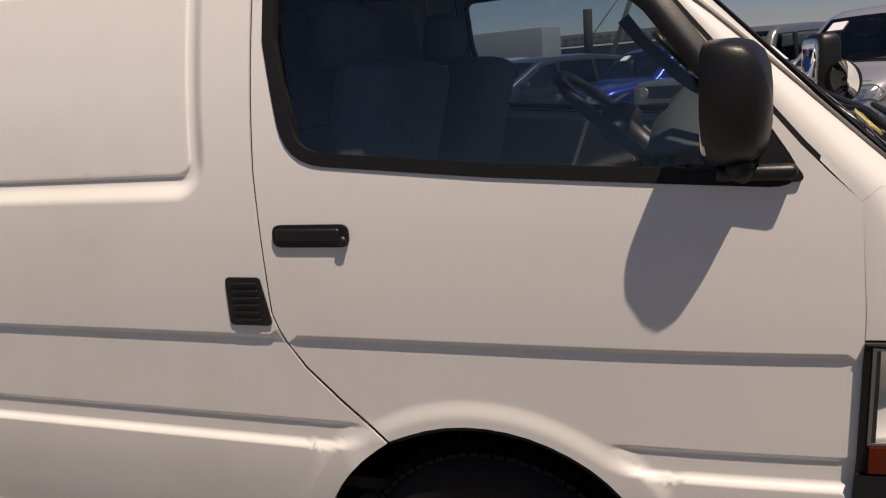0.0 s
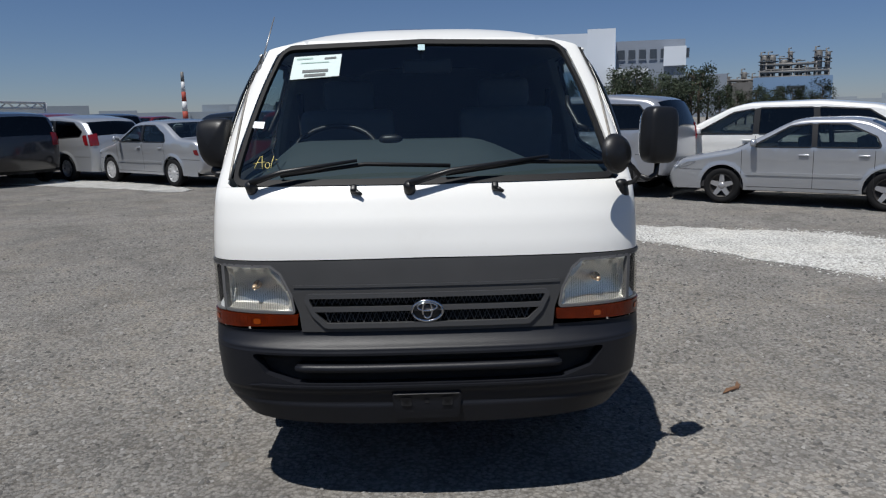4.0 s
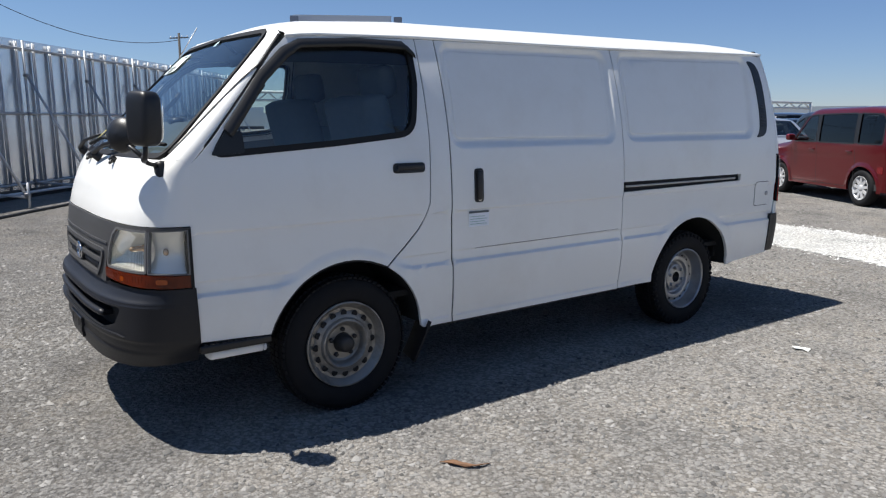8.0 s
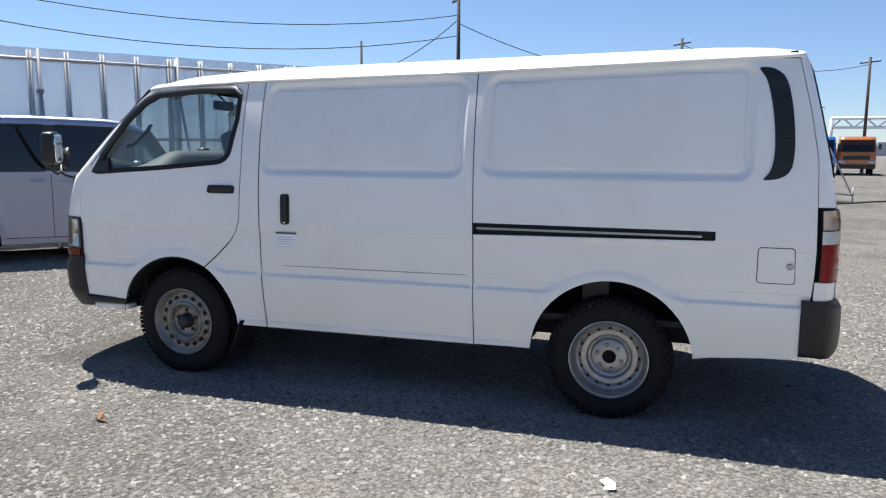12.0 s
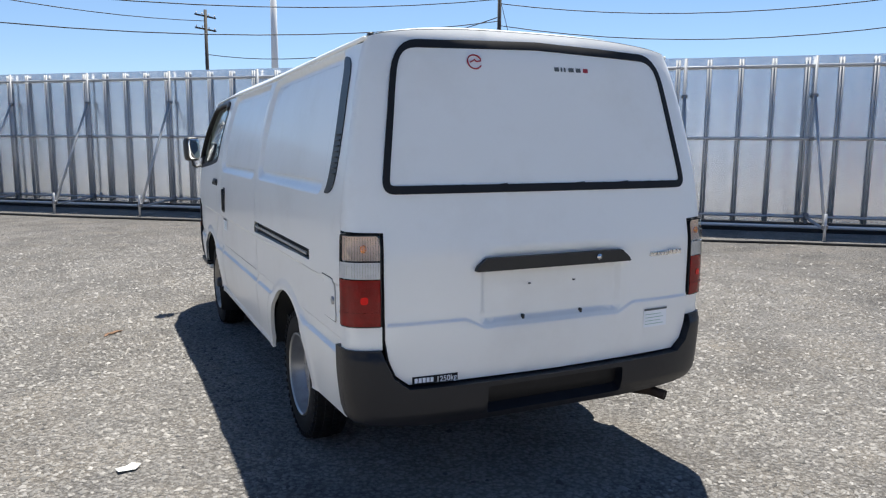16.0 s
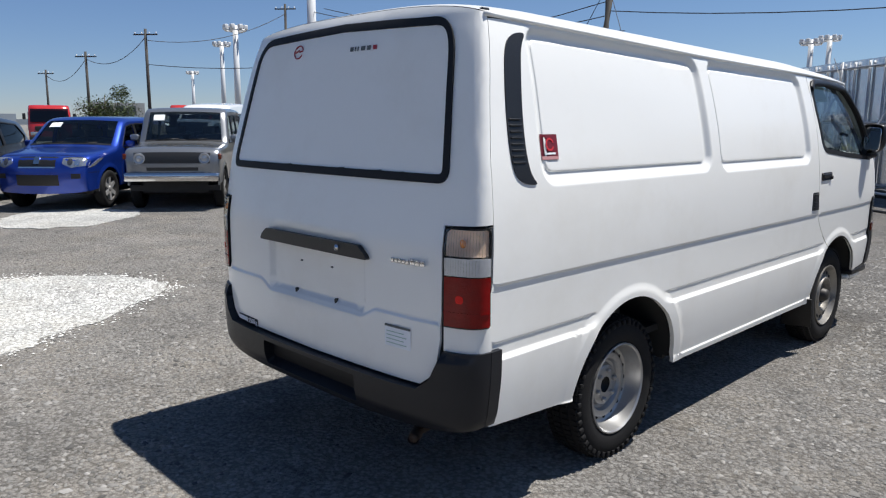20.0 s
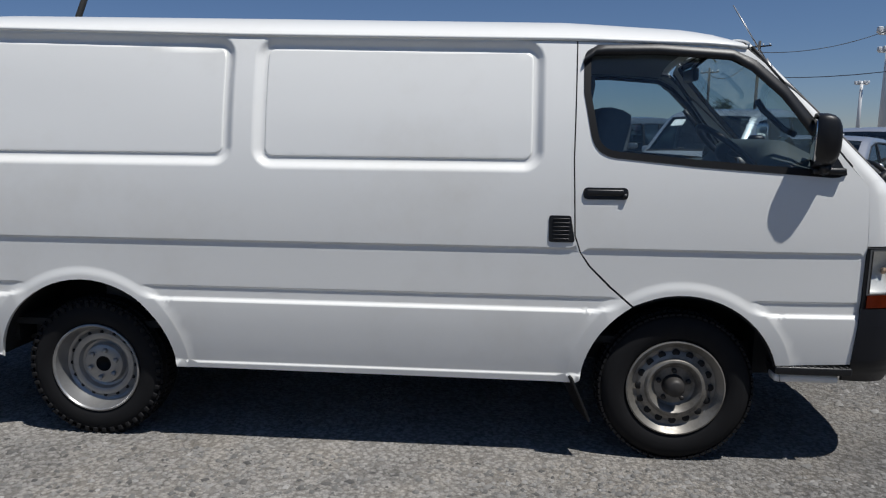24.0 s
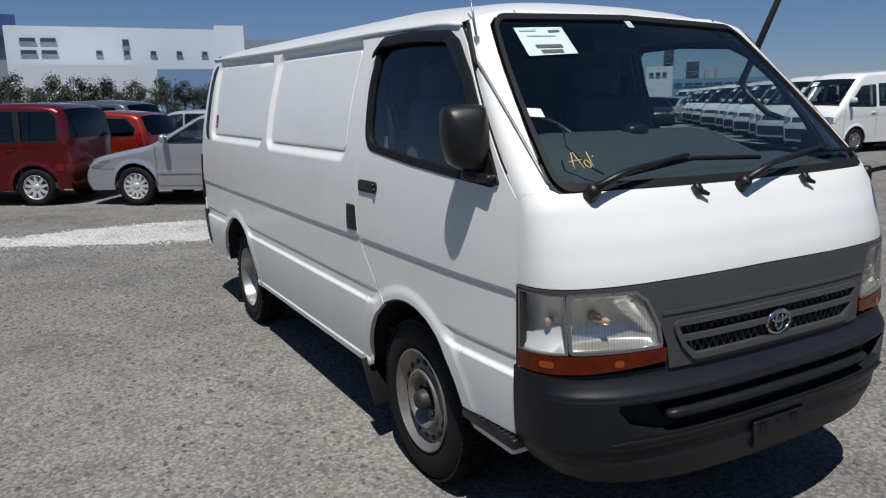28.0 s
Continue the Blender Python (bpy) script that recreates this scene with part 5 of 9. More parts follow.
for k in range(5):
    part("print_bar", Shape().box((-0.600 + 0.0155 * k, gate_surface(ts(-0.600 + 0.0155 * k, 0.576), 0.576)[1] - 0.006, 0.576), (0.011, 0.004, 0.017)), PAPER, bk)
nb_ = part("name_badge", Shape().box((0.528, -3.6455, 0.982), (0.10, 0.003, 0.002)), CHROME, tg, "chrome name badge")
for x, y, z, w, h in [(0.49 + 0.0193 * k, -3.6475 + 0.0004 * k, 0.991, 0.014, 0.013) for k in range(5)] + [(0.592 + 0.025 * k, -3.6455 + 0.0005 * k, 0.994, 0.020, 0.020) for k in range(3)]:
    part("badge_bar", Shape().box((x, y, z), (w, 0.006, h), 0.001), CHROME, nb_)

for sgn in (1, -1):
    def Q(pts):
        return [(sgn * s, z) for s, z in pts]
    s0 = ts(0.722, 0.95)
    cornr = Q([(s0, 0.70), (1.0, 0.70), (1.0, 0.787), (s0, 0.787)])
    part("corner_panel", patch(tail, cornr, (), 0.04, (), 0.01), VAN_WHITE, van)
    cn = Q([(s0 + 0.003, 0.786), (1.0, 0.786), (1.0, 1.136), (s0 + 0.003, 1.136)])
    base = part("lamp_housing", patch(tail, cn, (), 0.05, (), 0.0, False, -0.034), SEAL, van)
    tlp = thing("tail_lamp", "", "")
    tlp.parent = van
    outl = rounded(Q([(s0 + 0.003, 0.79), (0.985, 0.79), (0.985, 1.122), (s0 + 0.003, 1.122)]), [0.01, 0.01, 0.01, 0.03])
    part("lamp_rim", band(tail, offset(outl, -0.002), offset(outl, 0.003), 0.03, False, 0.0085, 0.012), SEAL, tlp)
    zs = ((0.792, 0.962, RED_LENS, "red_lens"), (0.966, 1.026, CLEAR_LENS, "clear_lens"), (1.030, 1.120, LENS, "clear_turn_lens"))
    for z0, z1, m_, n_ in zs:
        ln_ = part(n_, patch(tail, Q([(s0 + 0.007, z0), (0.985, z0), (0.985, z1), (s0 + 0.007, z1)]), (), 0.03, (), 0.015, False, 0.010), m_, tlp)
        ln_.visible_shadow = z0 < 1.0
    rib_ = Shape()
    for k in range(14):
        s_ = s0 + 0.012 + 0.0105 * k
        for za, zb in ((0.969, 1.023), (1.033, 1.117)):
            if s_ < 0.98:
                rib_.tube([Vector(tail(sgn * s_, z)) + Vector((0.004 * sgn, -0.010, 0)) for z in (za, (za + zb) / 2, zb)], 0.0013, 4, False)
    tagged(part("lens_flute", rib_, LENS, tlp), "fine upright lens flutes", kind="stuff")

    def tcup(u, z):
        p = Vector(tail(u, z))
        w_ = rbox(abs(u), z, s0 + 0.007, 0.985, 1.030, 1.120, 0.01)
        q_ = ((abs(u) - s0 - 0.072) / 0.07) ** 2 + ((z - 1.074) / 0.045) ** 2
        return (p.x * (1 - 0.02 * max(0.0, 1 - q_)), p.y + 0.016 * sstep(0.0, 0.012, -w_) * max(0.25, 1 - 0.75 * q_), z)

    # the cup's amber tint paints the glow round the bulb
    part("turn_reflector", patch(tcup, Q([(s0 + 0.008, 1.031), (0.984, 1.031), (0.984, 1.119), (s0 + 0.008, 1.119)]), (), 0.008, (), 0), AMBER_CUP, tlp, "amber-tinted reflector cup")
    bc = Vector(tail(sgn * (s0 + 0.072), 1.074)) + Vector((0, 0.004, 0))
    part("turn_bulb", Shape().blob(bc, (0.024, 0.014, 0.030), (0, 0, 0), 0.9, 14, 9), BULB_AMBER, tlp, "orange glass bulb")
    # bright spot of the lens, laid on as a lighter red patch
    part("red_core", patch(tail, rounded(Q([(s0 + 0.055, 0.875), (s0 + 0.085, 0.872), (s0 + 0.085, 0.900), (s0 + 0.055, 0.902)]), 0.012), (), 0.02, (), 0, False, 0.0115), RED_GLINT, tlp)
    part("lens_rib", patch(tail, Q([(s0 + 0.007, 0.838), (0.985, 0.838), (0.985, 0.843), (s0 + 0.007, 0.843)]), (), 0.03, (), 0.003, False, 0.013), RED_LENS, tlp)


def rbump(s, z):
    x, y, _ = tail(s, z)
    o = 0.018 + 0.03 * sstep(0.70, 0.66, z) - 0.03 * sstep(0.46, 0.38, z)
    return (x * (1 + 0.9 * (0.012 - 0.06 * sstep(0.44, 0.37, z))), y - o * (1 - abs(s) ** 6), z)


ro = [(-1, 0.70), (ts(-0.722, 0.7), 0.70), (ts(-0.708, 0.66), 0.652), (ts(-0.682, 0.6), 0.594), (ts(-0.628, 0.555), 0.553), (0, 0.546)]
ro = ro + [(-s, z) for s, z in ro[-2::-1]] + [(1, 0.58), (1, 0.425), (0.92, 0.412), (0.7, 0.400), (0.42, 0.392), (-0.42, 0.392), (-0.7, 0.400), (-0.92, 0.412), (-1, 0.425), (-1, 0.58)]
pad = rounded(TL([(-0.315, 0.420), (0.315, 0.420), (0.315, 0.530), (-0.315, 0.530)]), 0.012)
rb_ = part("rear_bumper", patch(rbump, ro, [pad], 0.045, [(s, z) for z in (0.66, 0.67, 0.68, 0.69, 0.42, 0.44, 0.46, 0.48, 0.5) for s in np.arange(-0.97, 0.98, 0.05)], 0.05), DARKGREY, van, "dark grey plastic rear bumper")
part("step_recess", patch(rbump, offset(pad, 0.01), (), 0.05, (), 0, False, -0.045), SEAL, rb_, "black step pad")
for sgn in (1, -1):
    part("bumper_end", patch(lambda y, z, sgn=sgn: (sgn * half(z) * (1 + 0.9 * (0.012 - 0.06 * sstep(0.44, 0.37, z))), y, z), [(-3.518, 0.425), (-3.466, 0.422), (-3.462, 0.60), (-3.464, 0.700), (-3.518, 0.700)], (), 0.05, (), 0.02, sgn < 0), DARKGREY, rb_)
ex = Shape().tube([(0.52, -3.2, 0.34), (0.53, -3.5, 0.345), (0.565, -3.59, 0.358), (0.60, -3.650, 0.348)], 0.022, 14, False)
part("exhaust_pipe", ex.tube([(0.56, -3.585, 0.359), (0.597, -3.647, 0.349)], 0.017, 14), mat("rusty_pipe", (0.05, 0.034, 0.026), 0.75, 0.3, var=0.4, scale=30), van, "rusty exhaust tip")

# ---- underbody, wheel wells ----
ub = Shape().box((0, -1.35, 0.44), (1.20, 4.3, 0.10)).box((0, -1.3, 0.40), (1.50, 1.7, 0.10)).box((0, 0.60, 0.47), (1.35, 0.50, 0.20)).box((0, -3.25, 0.50), (1.45, 0.55, 0.16))
ub.box((0, -2.59, 0.315), (1.3, 0.10, 0.10)).box((0.0, 0.0, 0.30), (1.2, 0.10, 0.08)).box((0.3, -1.3, 0.33), (0.22, 0.7, 0.12), 0.03)
part("underbody", ub, UNDER, van)
for sgn in (1, -1):
    for h in HUBS:
        w = Shape()
        row = [(h[0] + 0.425 * math.cos(a), 0.33 + 0.425 * math.sin(a)) for a in np.linspace(0.10, math.pi - 0.10, 24)]
        w.ring([(sgn * 0.81, y, z) for y, z in row], [(sgn * 0.45, y, z) for y, z in row], True, False)
        w.add([(sgn * 0.45, y, z) for y, z in row], [tuple(range(len(row)))], False)
        part("wheel_well", w, UNDER, van)
    part("mudflap", Shape().box((sgn * 0.755, -0.425, 0.275), (0.18, 0.012, 0.22), 0.004, (24, 0, sgn * 14)), SEAL, van, "black rubber mudflap")
part("cargo_floor", Shape().box((0, -1.75, 0.52), (1.5, 3.4, 0.03)), UNDER, van)
# bracket seen in the rear wheel wells
for sgn in (1, -1):
    part("chassis_bracket", Shape().box((sgn * 0.66, -2.50, 0.66), (0.03, 0.14, 0.16), 0.004), HUB, van)


def wheel(name, x, y, z, R, sgn, old):
    w = thing("wheel", "", "")
    w.parent = van
    k = R / 0.325
    P = [(a, r * k) for a, r in ((-0.19, 0.20), (-0.195, 0.24), (-0.18, 0.292), (-0.165, 0.312), (-0.14, 0.321), (-0.09, 0.325), (-0.05, 0.325), (-0.025, 0.318), (-0.010, 0.305), (-0.002, 0.280), (0.0, 0.255), (-0.004, 0.225), (-0.014, 0.208), (-0.03, 0.20))]
    t = part("tyre", Shape().lathe(P, (x, y, z), 56, sgn), TYRE, w, "worn black tyre")
    tr = Shape()
    for j in range(72):
        a = 2 * math.pi * j / 72
        for d, ww in ((-0.150, 0.026), (-0.107, 0.03), (-0.063, 0.03), (-0.022, 0.022)):
            rr = (R + 0.004) if abs(d + 0.085) < 0.05 else R - 0.003
            if d == -0.022:
                rr = R - 0.005
            tr.box((x + sgn * d, y + rr * math.cos(a), z + rr * math.sin(a)), (ww, 0.021, 0.010), 0.0, (math.degrees(a) - 90, 0, 0))
    if not old:
        for j in range(46):
            a = 2 * math.pi * j / 46
            tr.box((x - sgn * 0.012, y + (R - 0.018) * math.cos(a), z + (R - 0.018) * math.sin(a)), (0.022, 0.019, 0.022), 0.003, (math.degrees(a) - 90, 0, 0))
    part("tread", tr, TYRE, t)
    rk = 0.205 if not old else 0.208
    dish = 0.0 if old else -0.01
    rim = [(-0.17, rk - 0.012), (-0.03, rk - 0.010), (-0.012, rk), (-0.003, rk), (-0.001, rk - 0.006), (-0.010, rk - 0.012), (-0.018, rk - 0.020), (-0.034, rk - 0.030), (-0.038 + dish, rk - 0.034),
           (-0.040 + dish, 0.158), (-0.034 + dish, 0.150), (-0.030 + dish, 0.142), (-0.026 + dish, 0.128), (-0.014 + dish, 0.120), (-0.012 + dish, 0.112), (-0.022 + dish, 0.100), (-0.046 + dish, 0.090), (-0.052 + dish, 0.080), (-0.052 + dish, 0.036)]
    if not old:
        rim = [(-0.17, rk - 0.012), (-0.03, rk - 0.010), (-0.012, rk), (-0.003, rk), (-0.001, rk - 0.006), (-0.008, rk - 0.012), (-0.022, rk - 0.015), (-0.050, rk - 0.021), (-0.076, rk - 0.030), (-0.084, 0.163), (-0.080, 0.154), (-0.070, 0.146), (-0.068, 0.132), (-0.072, 0.120),
               (-0.090, 0.110), (-0.094, 0.098), (-0.076, 0.090), (-0.072, 0.082), (-0.072, 0.036)]
    m_ = STEEL_OLD if old else STEEL
    rm = part("rim", Shape().lathe(rim, (x, y, z), 48, sgn), m_, w, "dull steel wheel" if old else "silver steel wheel", 28)
    rr = 0.150 if old else 0.151
    for j in range(16):
        a = 2 * math.pi * j / 16
        hy, hz = y + rr * math.cos(a), z + rr * math.sin(a)
        hr = 0.0165 if old else 0.0095
        part("vent_hole", Shape().lathe([(0, hr), (0.0015, hr * 0.9), (0.0016, 0.0)], (x + sgn * (-0.0315 if old else -0.0735), hy, hz), 12, sgn), SEAL, rm)
    for j in range(6 if not old else 5):
        a = 2 * math.pi * j / (6 if not old else 5) + 0.3
        ny, nz = y + 0.066 * math.cos(a), z + 0.066 * math.sin(a)
        part("wheel_nut", Shape().lathe([(0, 0.0115), (0.012, 0.0115), (0.016, 0.007), (0.016, 0.0)], (x + sgn * ((-0.052 + dish) if old else -0.072), ny, nz), 6, sgn), STEEL if not old else HUB, rm)
    if old:
        part("hub", Shape().lathe([(-0.055, 0.05), (-0.04, 0.046), (-0.005, 0.040), (0.004, 0.034), (0.010, 0.026), (0.011, 0.0)], (x, y, z), 24, sgn), HUB, w, "dark protruding hub cap")
    else:
        part("hub", Shape().lathe([(-0.074, 0.037), (-0.085, 0.034), (-0.10, 0.0)], (x, y, z), 24, sgn), SEAL, w, "open hub bore")
    return w


for sgn in (1, -1):
    wheel("front", sgn * 0.800, 0.0, 0.325, 0.325, sgn, True)
    wheel("rear", sgn * 0.785, -2.585, 0.315, 0.315, sgn, False)

# ---- mirrors, wipers, aerial ----
mr = thing("door_mirror", "", "")
mr.parent = van
shell_o = eased([(-0.074, -0.108), (0.005, -0.104), (0.056, -0.072), (0.074, -0.005), (0.070, 0.085), (0.050, 0.106), (-0.052, 0.106), (-0.076, 0.085)], 2)
shell_m = pose(0.868, 0.498, 1.376, 0, 3, -14)
part("mirror_shell", loft([[shell_m @ Vector((u * k_, y_, v * k_ - 0.006 * (1 - k_))) for u, v in shell_o] for y_, k_ in ((-0.036, 0.90), (-0.044, 0.96), (-0.042, 1.0), (-0.005, 1.0), (0.018, 0.95), (0.034, 0.83), (0.045, 0.62), (0.051, 0.34), (0.053, 0.02))], True, True), BLACK, mr, "large black mirror shell")
part("mirror_glass", Shape().blob((0.861, 0.456, 1.378), (0.116, 0.012, 0.165), (0, 3, -14), 0.4), MIRROR, mr)
part("mirror_arm", Shape().tube([(0.80, 0.52, 1.262), (0.84, 0.51, 1.262), (0.88, 0.50, 1.275)], [0.026, 0.022, 0.02], 10).box((0.828, 0.53, 1.258), (0.05, 0.13, 0.026), 0.010), BLACK, mr)
ml = thing("door_mirror", "", "")
ml.parent = van
part("mirror_shell", Shape().blob((-0.868, 0.872, 1.387), (0.128, 0.088, 0.208), (0, -2, 22), 0.42), BLACK, ml, "large black mirror shell")
part("mirror_glass", Shape().blob((-0.850, 0.831, 1.387), (0.106, 0.012, 0.175), (0, -2, 22), 0.4), MIRROR, ml)
um = Shape().lathe([(0.036, 0.0), (0.032, 0.035), (0.018, 0.060), (0.0, 0.072), (-0.010, 0.073)], (0, 0, 0), 28, 1).moved(Matrix.Translation((-0.703, 0.918, 1.326)) @ pose(0, 0, 0, 0, -8, 127))
part("round_mirror", um, BLACK, ml, "round black convex mirror")
part("round_glass", Shape().lathe([(-0.008, 0.067), (-0.012, 0.045), (-0.016, 0.0)], (0, 0, 0), 28, -1).moved(Matrix.Translation((-0.703, 0.918, 1.326)) @ pose(0, 0, 0, 0, -8, 127)), MIRROR, ml)
part("mirror_arm", Shape().tube([(-0.755, 0.80, 1.20), (-0.785, 0.85, 1.215), (-0.80, 0.87, 1.24), (-0.765, 0.90, 1.275), (-0.715, 0.918, 1.30)], 0.009, 8).tube([(-0.80, 0.87, 1.24), (-0.83, 0.873, 1.226), (-0.86, 0.873, 1.245), (-0.866, 0.872, 1.30)], 0.010, 8), BLACK, ml)
part("mirror_base", Shape().box((-0.755, 0.790, 1.172), (0.05, 0.045, 0.10), 0.02, (0, 12, 30)), BLACK, ml)


def on_screen(x, z, lift=0.02):
    p = Vector(nose(ns(x, z), z))
    return p + Vector((0, 0.72 * lift, 0.68 * lift))


for (x0, z0), (x1, z1), (b0, bz0), (b1, bz1) in (((0.648, 1.215), (0.25, 1.285), (0.54, 1.252), (-0.10, 1.276)), ((0.055, 1.205), (-0.47, 1.285), (-0.08, 1.247), (-0.715, 1.272))):
    wp = thing("wiper", "", "")
    wp.parent = van
    part("wiper_pivot", Shape().lathe([(-0.02, 0.022), (0.02, 0.022), (0.032, 0.014), (0.032, 0.0)], (0, 0, 0), 14, 1).moved(Matrix.Translation(on_screen(x0, z0, 0.01)) @ pose(0, 0, 0, 0, -45, 90)), BLACK, wp)
    part("wiper_arm", Shape().tube([on_screen(x0, z0, 0.04), on_screen(x0 + (x1 - x0) * 0.3, z0 + (z1 - z0) * 0.45, 0.05), on_screen(x1, z1, 0.045)], [0.013, 0.010, 0.006], 6), BLACK, wp)
    part("wiper_blade", Shape().tube([on_screen(b0, bz0, 0.018), on_screen((b0 + b1) / 2, (bz0 + bz1) / 2 + 0.018, 0.028), on_screen(b1, bz1, 0.018)], 0.008, 6), SEAL, wp)
for x in (0.262, -0.262):
    part("washer_nozzle", Shape().box(on_screen(x, 1.205, 0.012), (0.025, 0.03, 0.03), 0.008, (40, 0, 0)).tube([on_screen(x, 1.20, 0.012), on_screen(x - 0.03, 1.182, 0.02)], [0.012, 0.006], 8), BLACK, van)
ant = Shape().tube([(0.700, 0.30, 1.70), (0.655, 0.17, 1.92)], [0.004, 0.0025], 6).tube([(0.716, 0.345, 1.62), (0.700, 0.30, 1.70)], 0.010, 8)
part("radio_aerial", ant, STEEL, van, "thin telescopic aerial")
for sgn in (1, -1):
    part("roof_bump", Shape().box((sgn * 0.675, -3.385, 1.850), (0.02, 0.035, 0.02), 0.006), BLACK, van)
    part("pillar_trim", Shape().tube([nose(sgn * ns(0.735, z) * 1.02, z) for z in np.linspace(1.25, 1.72, 12)], 0.006, 6), STEEL_OLD, van)
    part("drip_end", Shape().tube([(sgn * (half(z) * 0.978 + 0.004), nose_end(z) + 0.006, z) for z in np.linspace(1.60, 1.75, 6)], 0.008, 6), SEAL, van)

# ---- cab interior ----
for x in (0.40, -0.42):
    s = thing("front_seat", "", "")
    s.parent = van
    part("seat_cushion", Shape().box((x, -0.02, 0.98), (0.50, 0.48, 0.16), 0.05), SEAT, s)
    part("seat_back", Shape().box((x, -0.33, 1.25), (0.48, 0.15, 0.52), 0.05, (-14, 0, 0)), SEAT, s)
    part("headrest", Shape().box((x, -0.41, 1.575), (0.27, 0.10, 0.17), 0.045, (-10, 0, 0)), SEAT, s)
part("cab_floor", Shape().box((0, 0.1, 0.86), (1.5, 1.05, 0.08)).box((0, -0.52, 0.95), (1.5, 0.04, 0.8)), TRIM_IN, van)
dash_rows = []
for x in np.linspace(-0.73, 0.73, 25):
    hump = 0.12 * sstep(-0.55, -0.18, x) * (1 - sstep(0.52, 0.70, x))
    fy = nose(ns(x, 1.225), 1.225)[1] - 0.03
    dash_rows.append([(x, fy, 1.215), (x, fy - 0.10, 1.232 + hump * 0.15), (x, fy - 0.22, 1.25 + hump * 0.55), (x, fy - 0.33, 1.262 + hump * 0.92), (x, fy - 0.40, 1.258 + hump), (x, fy - 0.45, 1.225 + hump * 0.9), (x, fy - 0.46, 1.15), (x, fy - 0.42, 0.95)])
part("dashboard", loft(dash_rows), DASH, van, "grey-blue dashboard")
wv = [(0.40 + 0.19 * math.cos(a), 0.27 - 0.19 * math.sin(a) * 0.72, 1.315 + 0.19 * math.sin(a) * 0.62) for a in np.linspace(0, 2 * math.pi, 33)]
sw = part("steering_wheel", Shape().tube(wv, 0.014, 8, False).tube([(0.22, 0.27, 1.315), (0.58, 0.27, 1.315)], 0.015, 8).tube([(0.40, 0.27, 1.315), (0.40, 0.41, 1.18)], 0.03, 8).lathe([(-0.03, 0.05), (0.03, 0.05), (0.04, 0.0)], (0.38, 0.27, 1.315), 16, 1), BLACK, van)
part("inner_mirror", Shape().box((-0.02, 0.18, 1.69), (0.22, 0.03, 0.065), 0.014).tube([(0, 0.18, 1.72), (0.0, 0.25, 1.78)], 0.008, 6), BLACK, van)
lin = []
for y in np.linspace(0.16, -3.3, 10):
    lin.append([(s * half(gutter(y)) * 0.97, y, roof_at(s, y)[2] - 0.03) for s in np.linspace(-1, 1, 13)])
part("headliner", loft(lin), TRIM_IN, van)
for sgn in (1, -1):
    part("grab_handle", Shape().tube([(sgn * 0.70, 0.44, 1.40), (sgn * 0.66, 0.41, 1.42), (sgn * 0.63, 0.33, 1.50), (sgn * 0.635, 0.30, 1.54)], 0.013, 8), BLACK, van)
    part("door_card", patch(PS(sgn), [(-0.44, 0.75), (0.2, 0.80), (0.66, 0.80), (0.64, 1.20), (0.05, 1.24), (-0.40, 1.28)], (), 0.08, (), 0, sgn > 0, 0.05), TRIM_IN, door_r if sgn > 0 else door_l)
    part("belt", Shape().tube([(sgn * 0.67, -0.46, 1.60), (sgn * 0.66, -0.44, 1.1)], 0.018, 5), SEAL, van)
part("cable_loop", Shape().tube([on_screen(0.585, 1.41, -0.02), on_screen(0.60, 1.37, -0.03), on_screen(0.565, 1.31, -0.03), on_screen(0.54, 1.28, -0.02)], 0.003, 5), SEAL, van)
part("dash_speaker", Shape().blob((0.14, 0.47, 1.375), (0.10, 0.07, 0.05), (0, 0, 0), 0.7), BLACK, van, "dark oval dash pod")

# ---- parked cars ----
PAINT = tintable("car_paint", 0.24, 0.0, 0.9)
PAINT_M = tintable("metallic_car_paint", 0.30, 0.62, 1.0)
CAR_BLACK = mat("car_black_trim", (0.013, 0.013, 0.014), 0.45)
CAR_LAMP = mat("car_headlamp", (0.36, 0.38, 0.41), 0.10, 0.6, var=0.25, scale=30, bump=0.2, bscale=60, coat=0.8)
CAR_RED = mat("car_tail_lamp", (0.17, 0.006, 0.009), 0.15, var=0.2, scale=30, coat=0.6)
CAR_AMBER = mat("car_amber_lamp", (0.36, 0.085, 0.012), 0.15, var=0.25, scale=40, coat=0.6)
CAR_GLASS = glass("car_window_glass", (0.46, 0.52, 0.52), 0.9, 0.07)
# panel seams, and the strip that paints shade along the sill
CAR_SEAM_SHADE = mat("car_seam_and_sill_shade", (0.022, 0.022, 0.023), 0.7)
CAR_CHROME_DULL = mat("car_lamp_chrome", (0.75, 0.76, 0.78), 0.16, 0.95)
CAR_DARK_LENS = mat("projector_lens", (0.05, 0.05, 0.055), 0.08, 0.2, coat=0.8)
CAR_SLAT = mat("grille_slat_silver", (0.34, 0.34, 0.35), 0.25, 0.8)
PLATE_Y = mat("yellow_plate", (0.75, 0.52, 0.02), 0.5)
CAR_CABIN = mat("car_cabin", (0.03, 0.03, 0.032), 0.9, var=0.3, scale=4)
ALLOY = mat("alloy_wheel", (0.50, 0.50, 0.51), 0.3, 0.6, var=0.1, scale=12)
COVER = mat("plastic_wheel_cover", (0.55, 0.55, 0.55), 0.35, 0.2, var=0.1, scale=12)


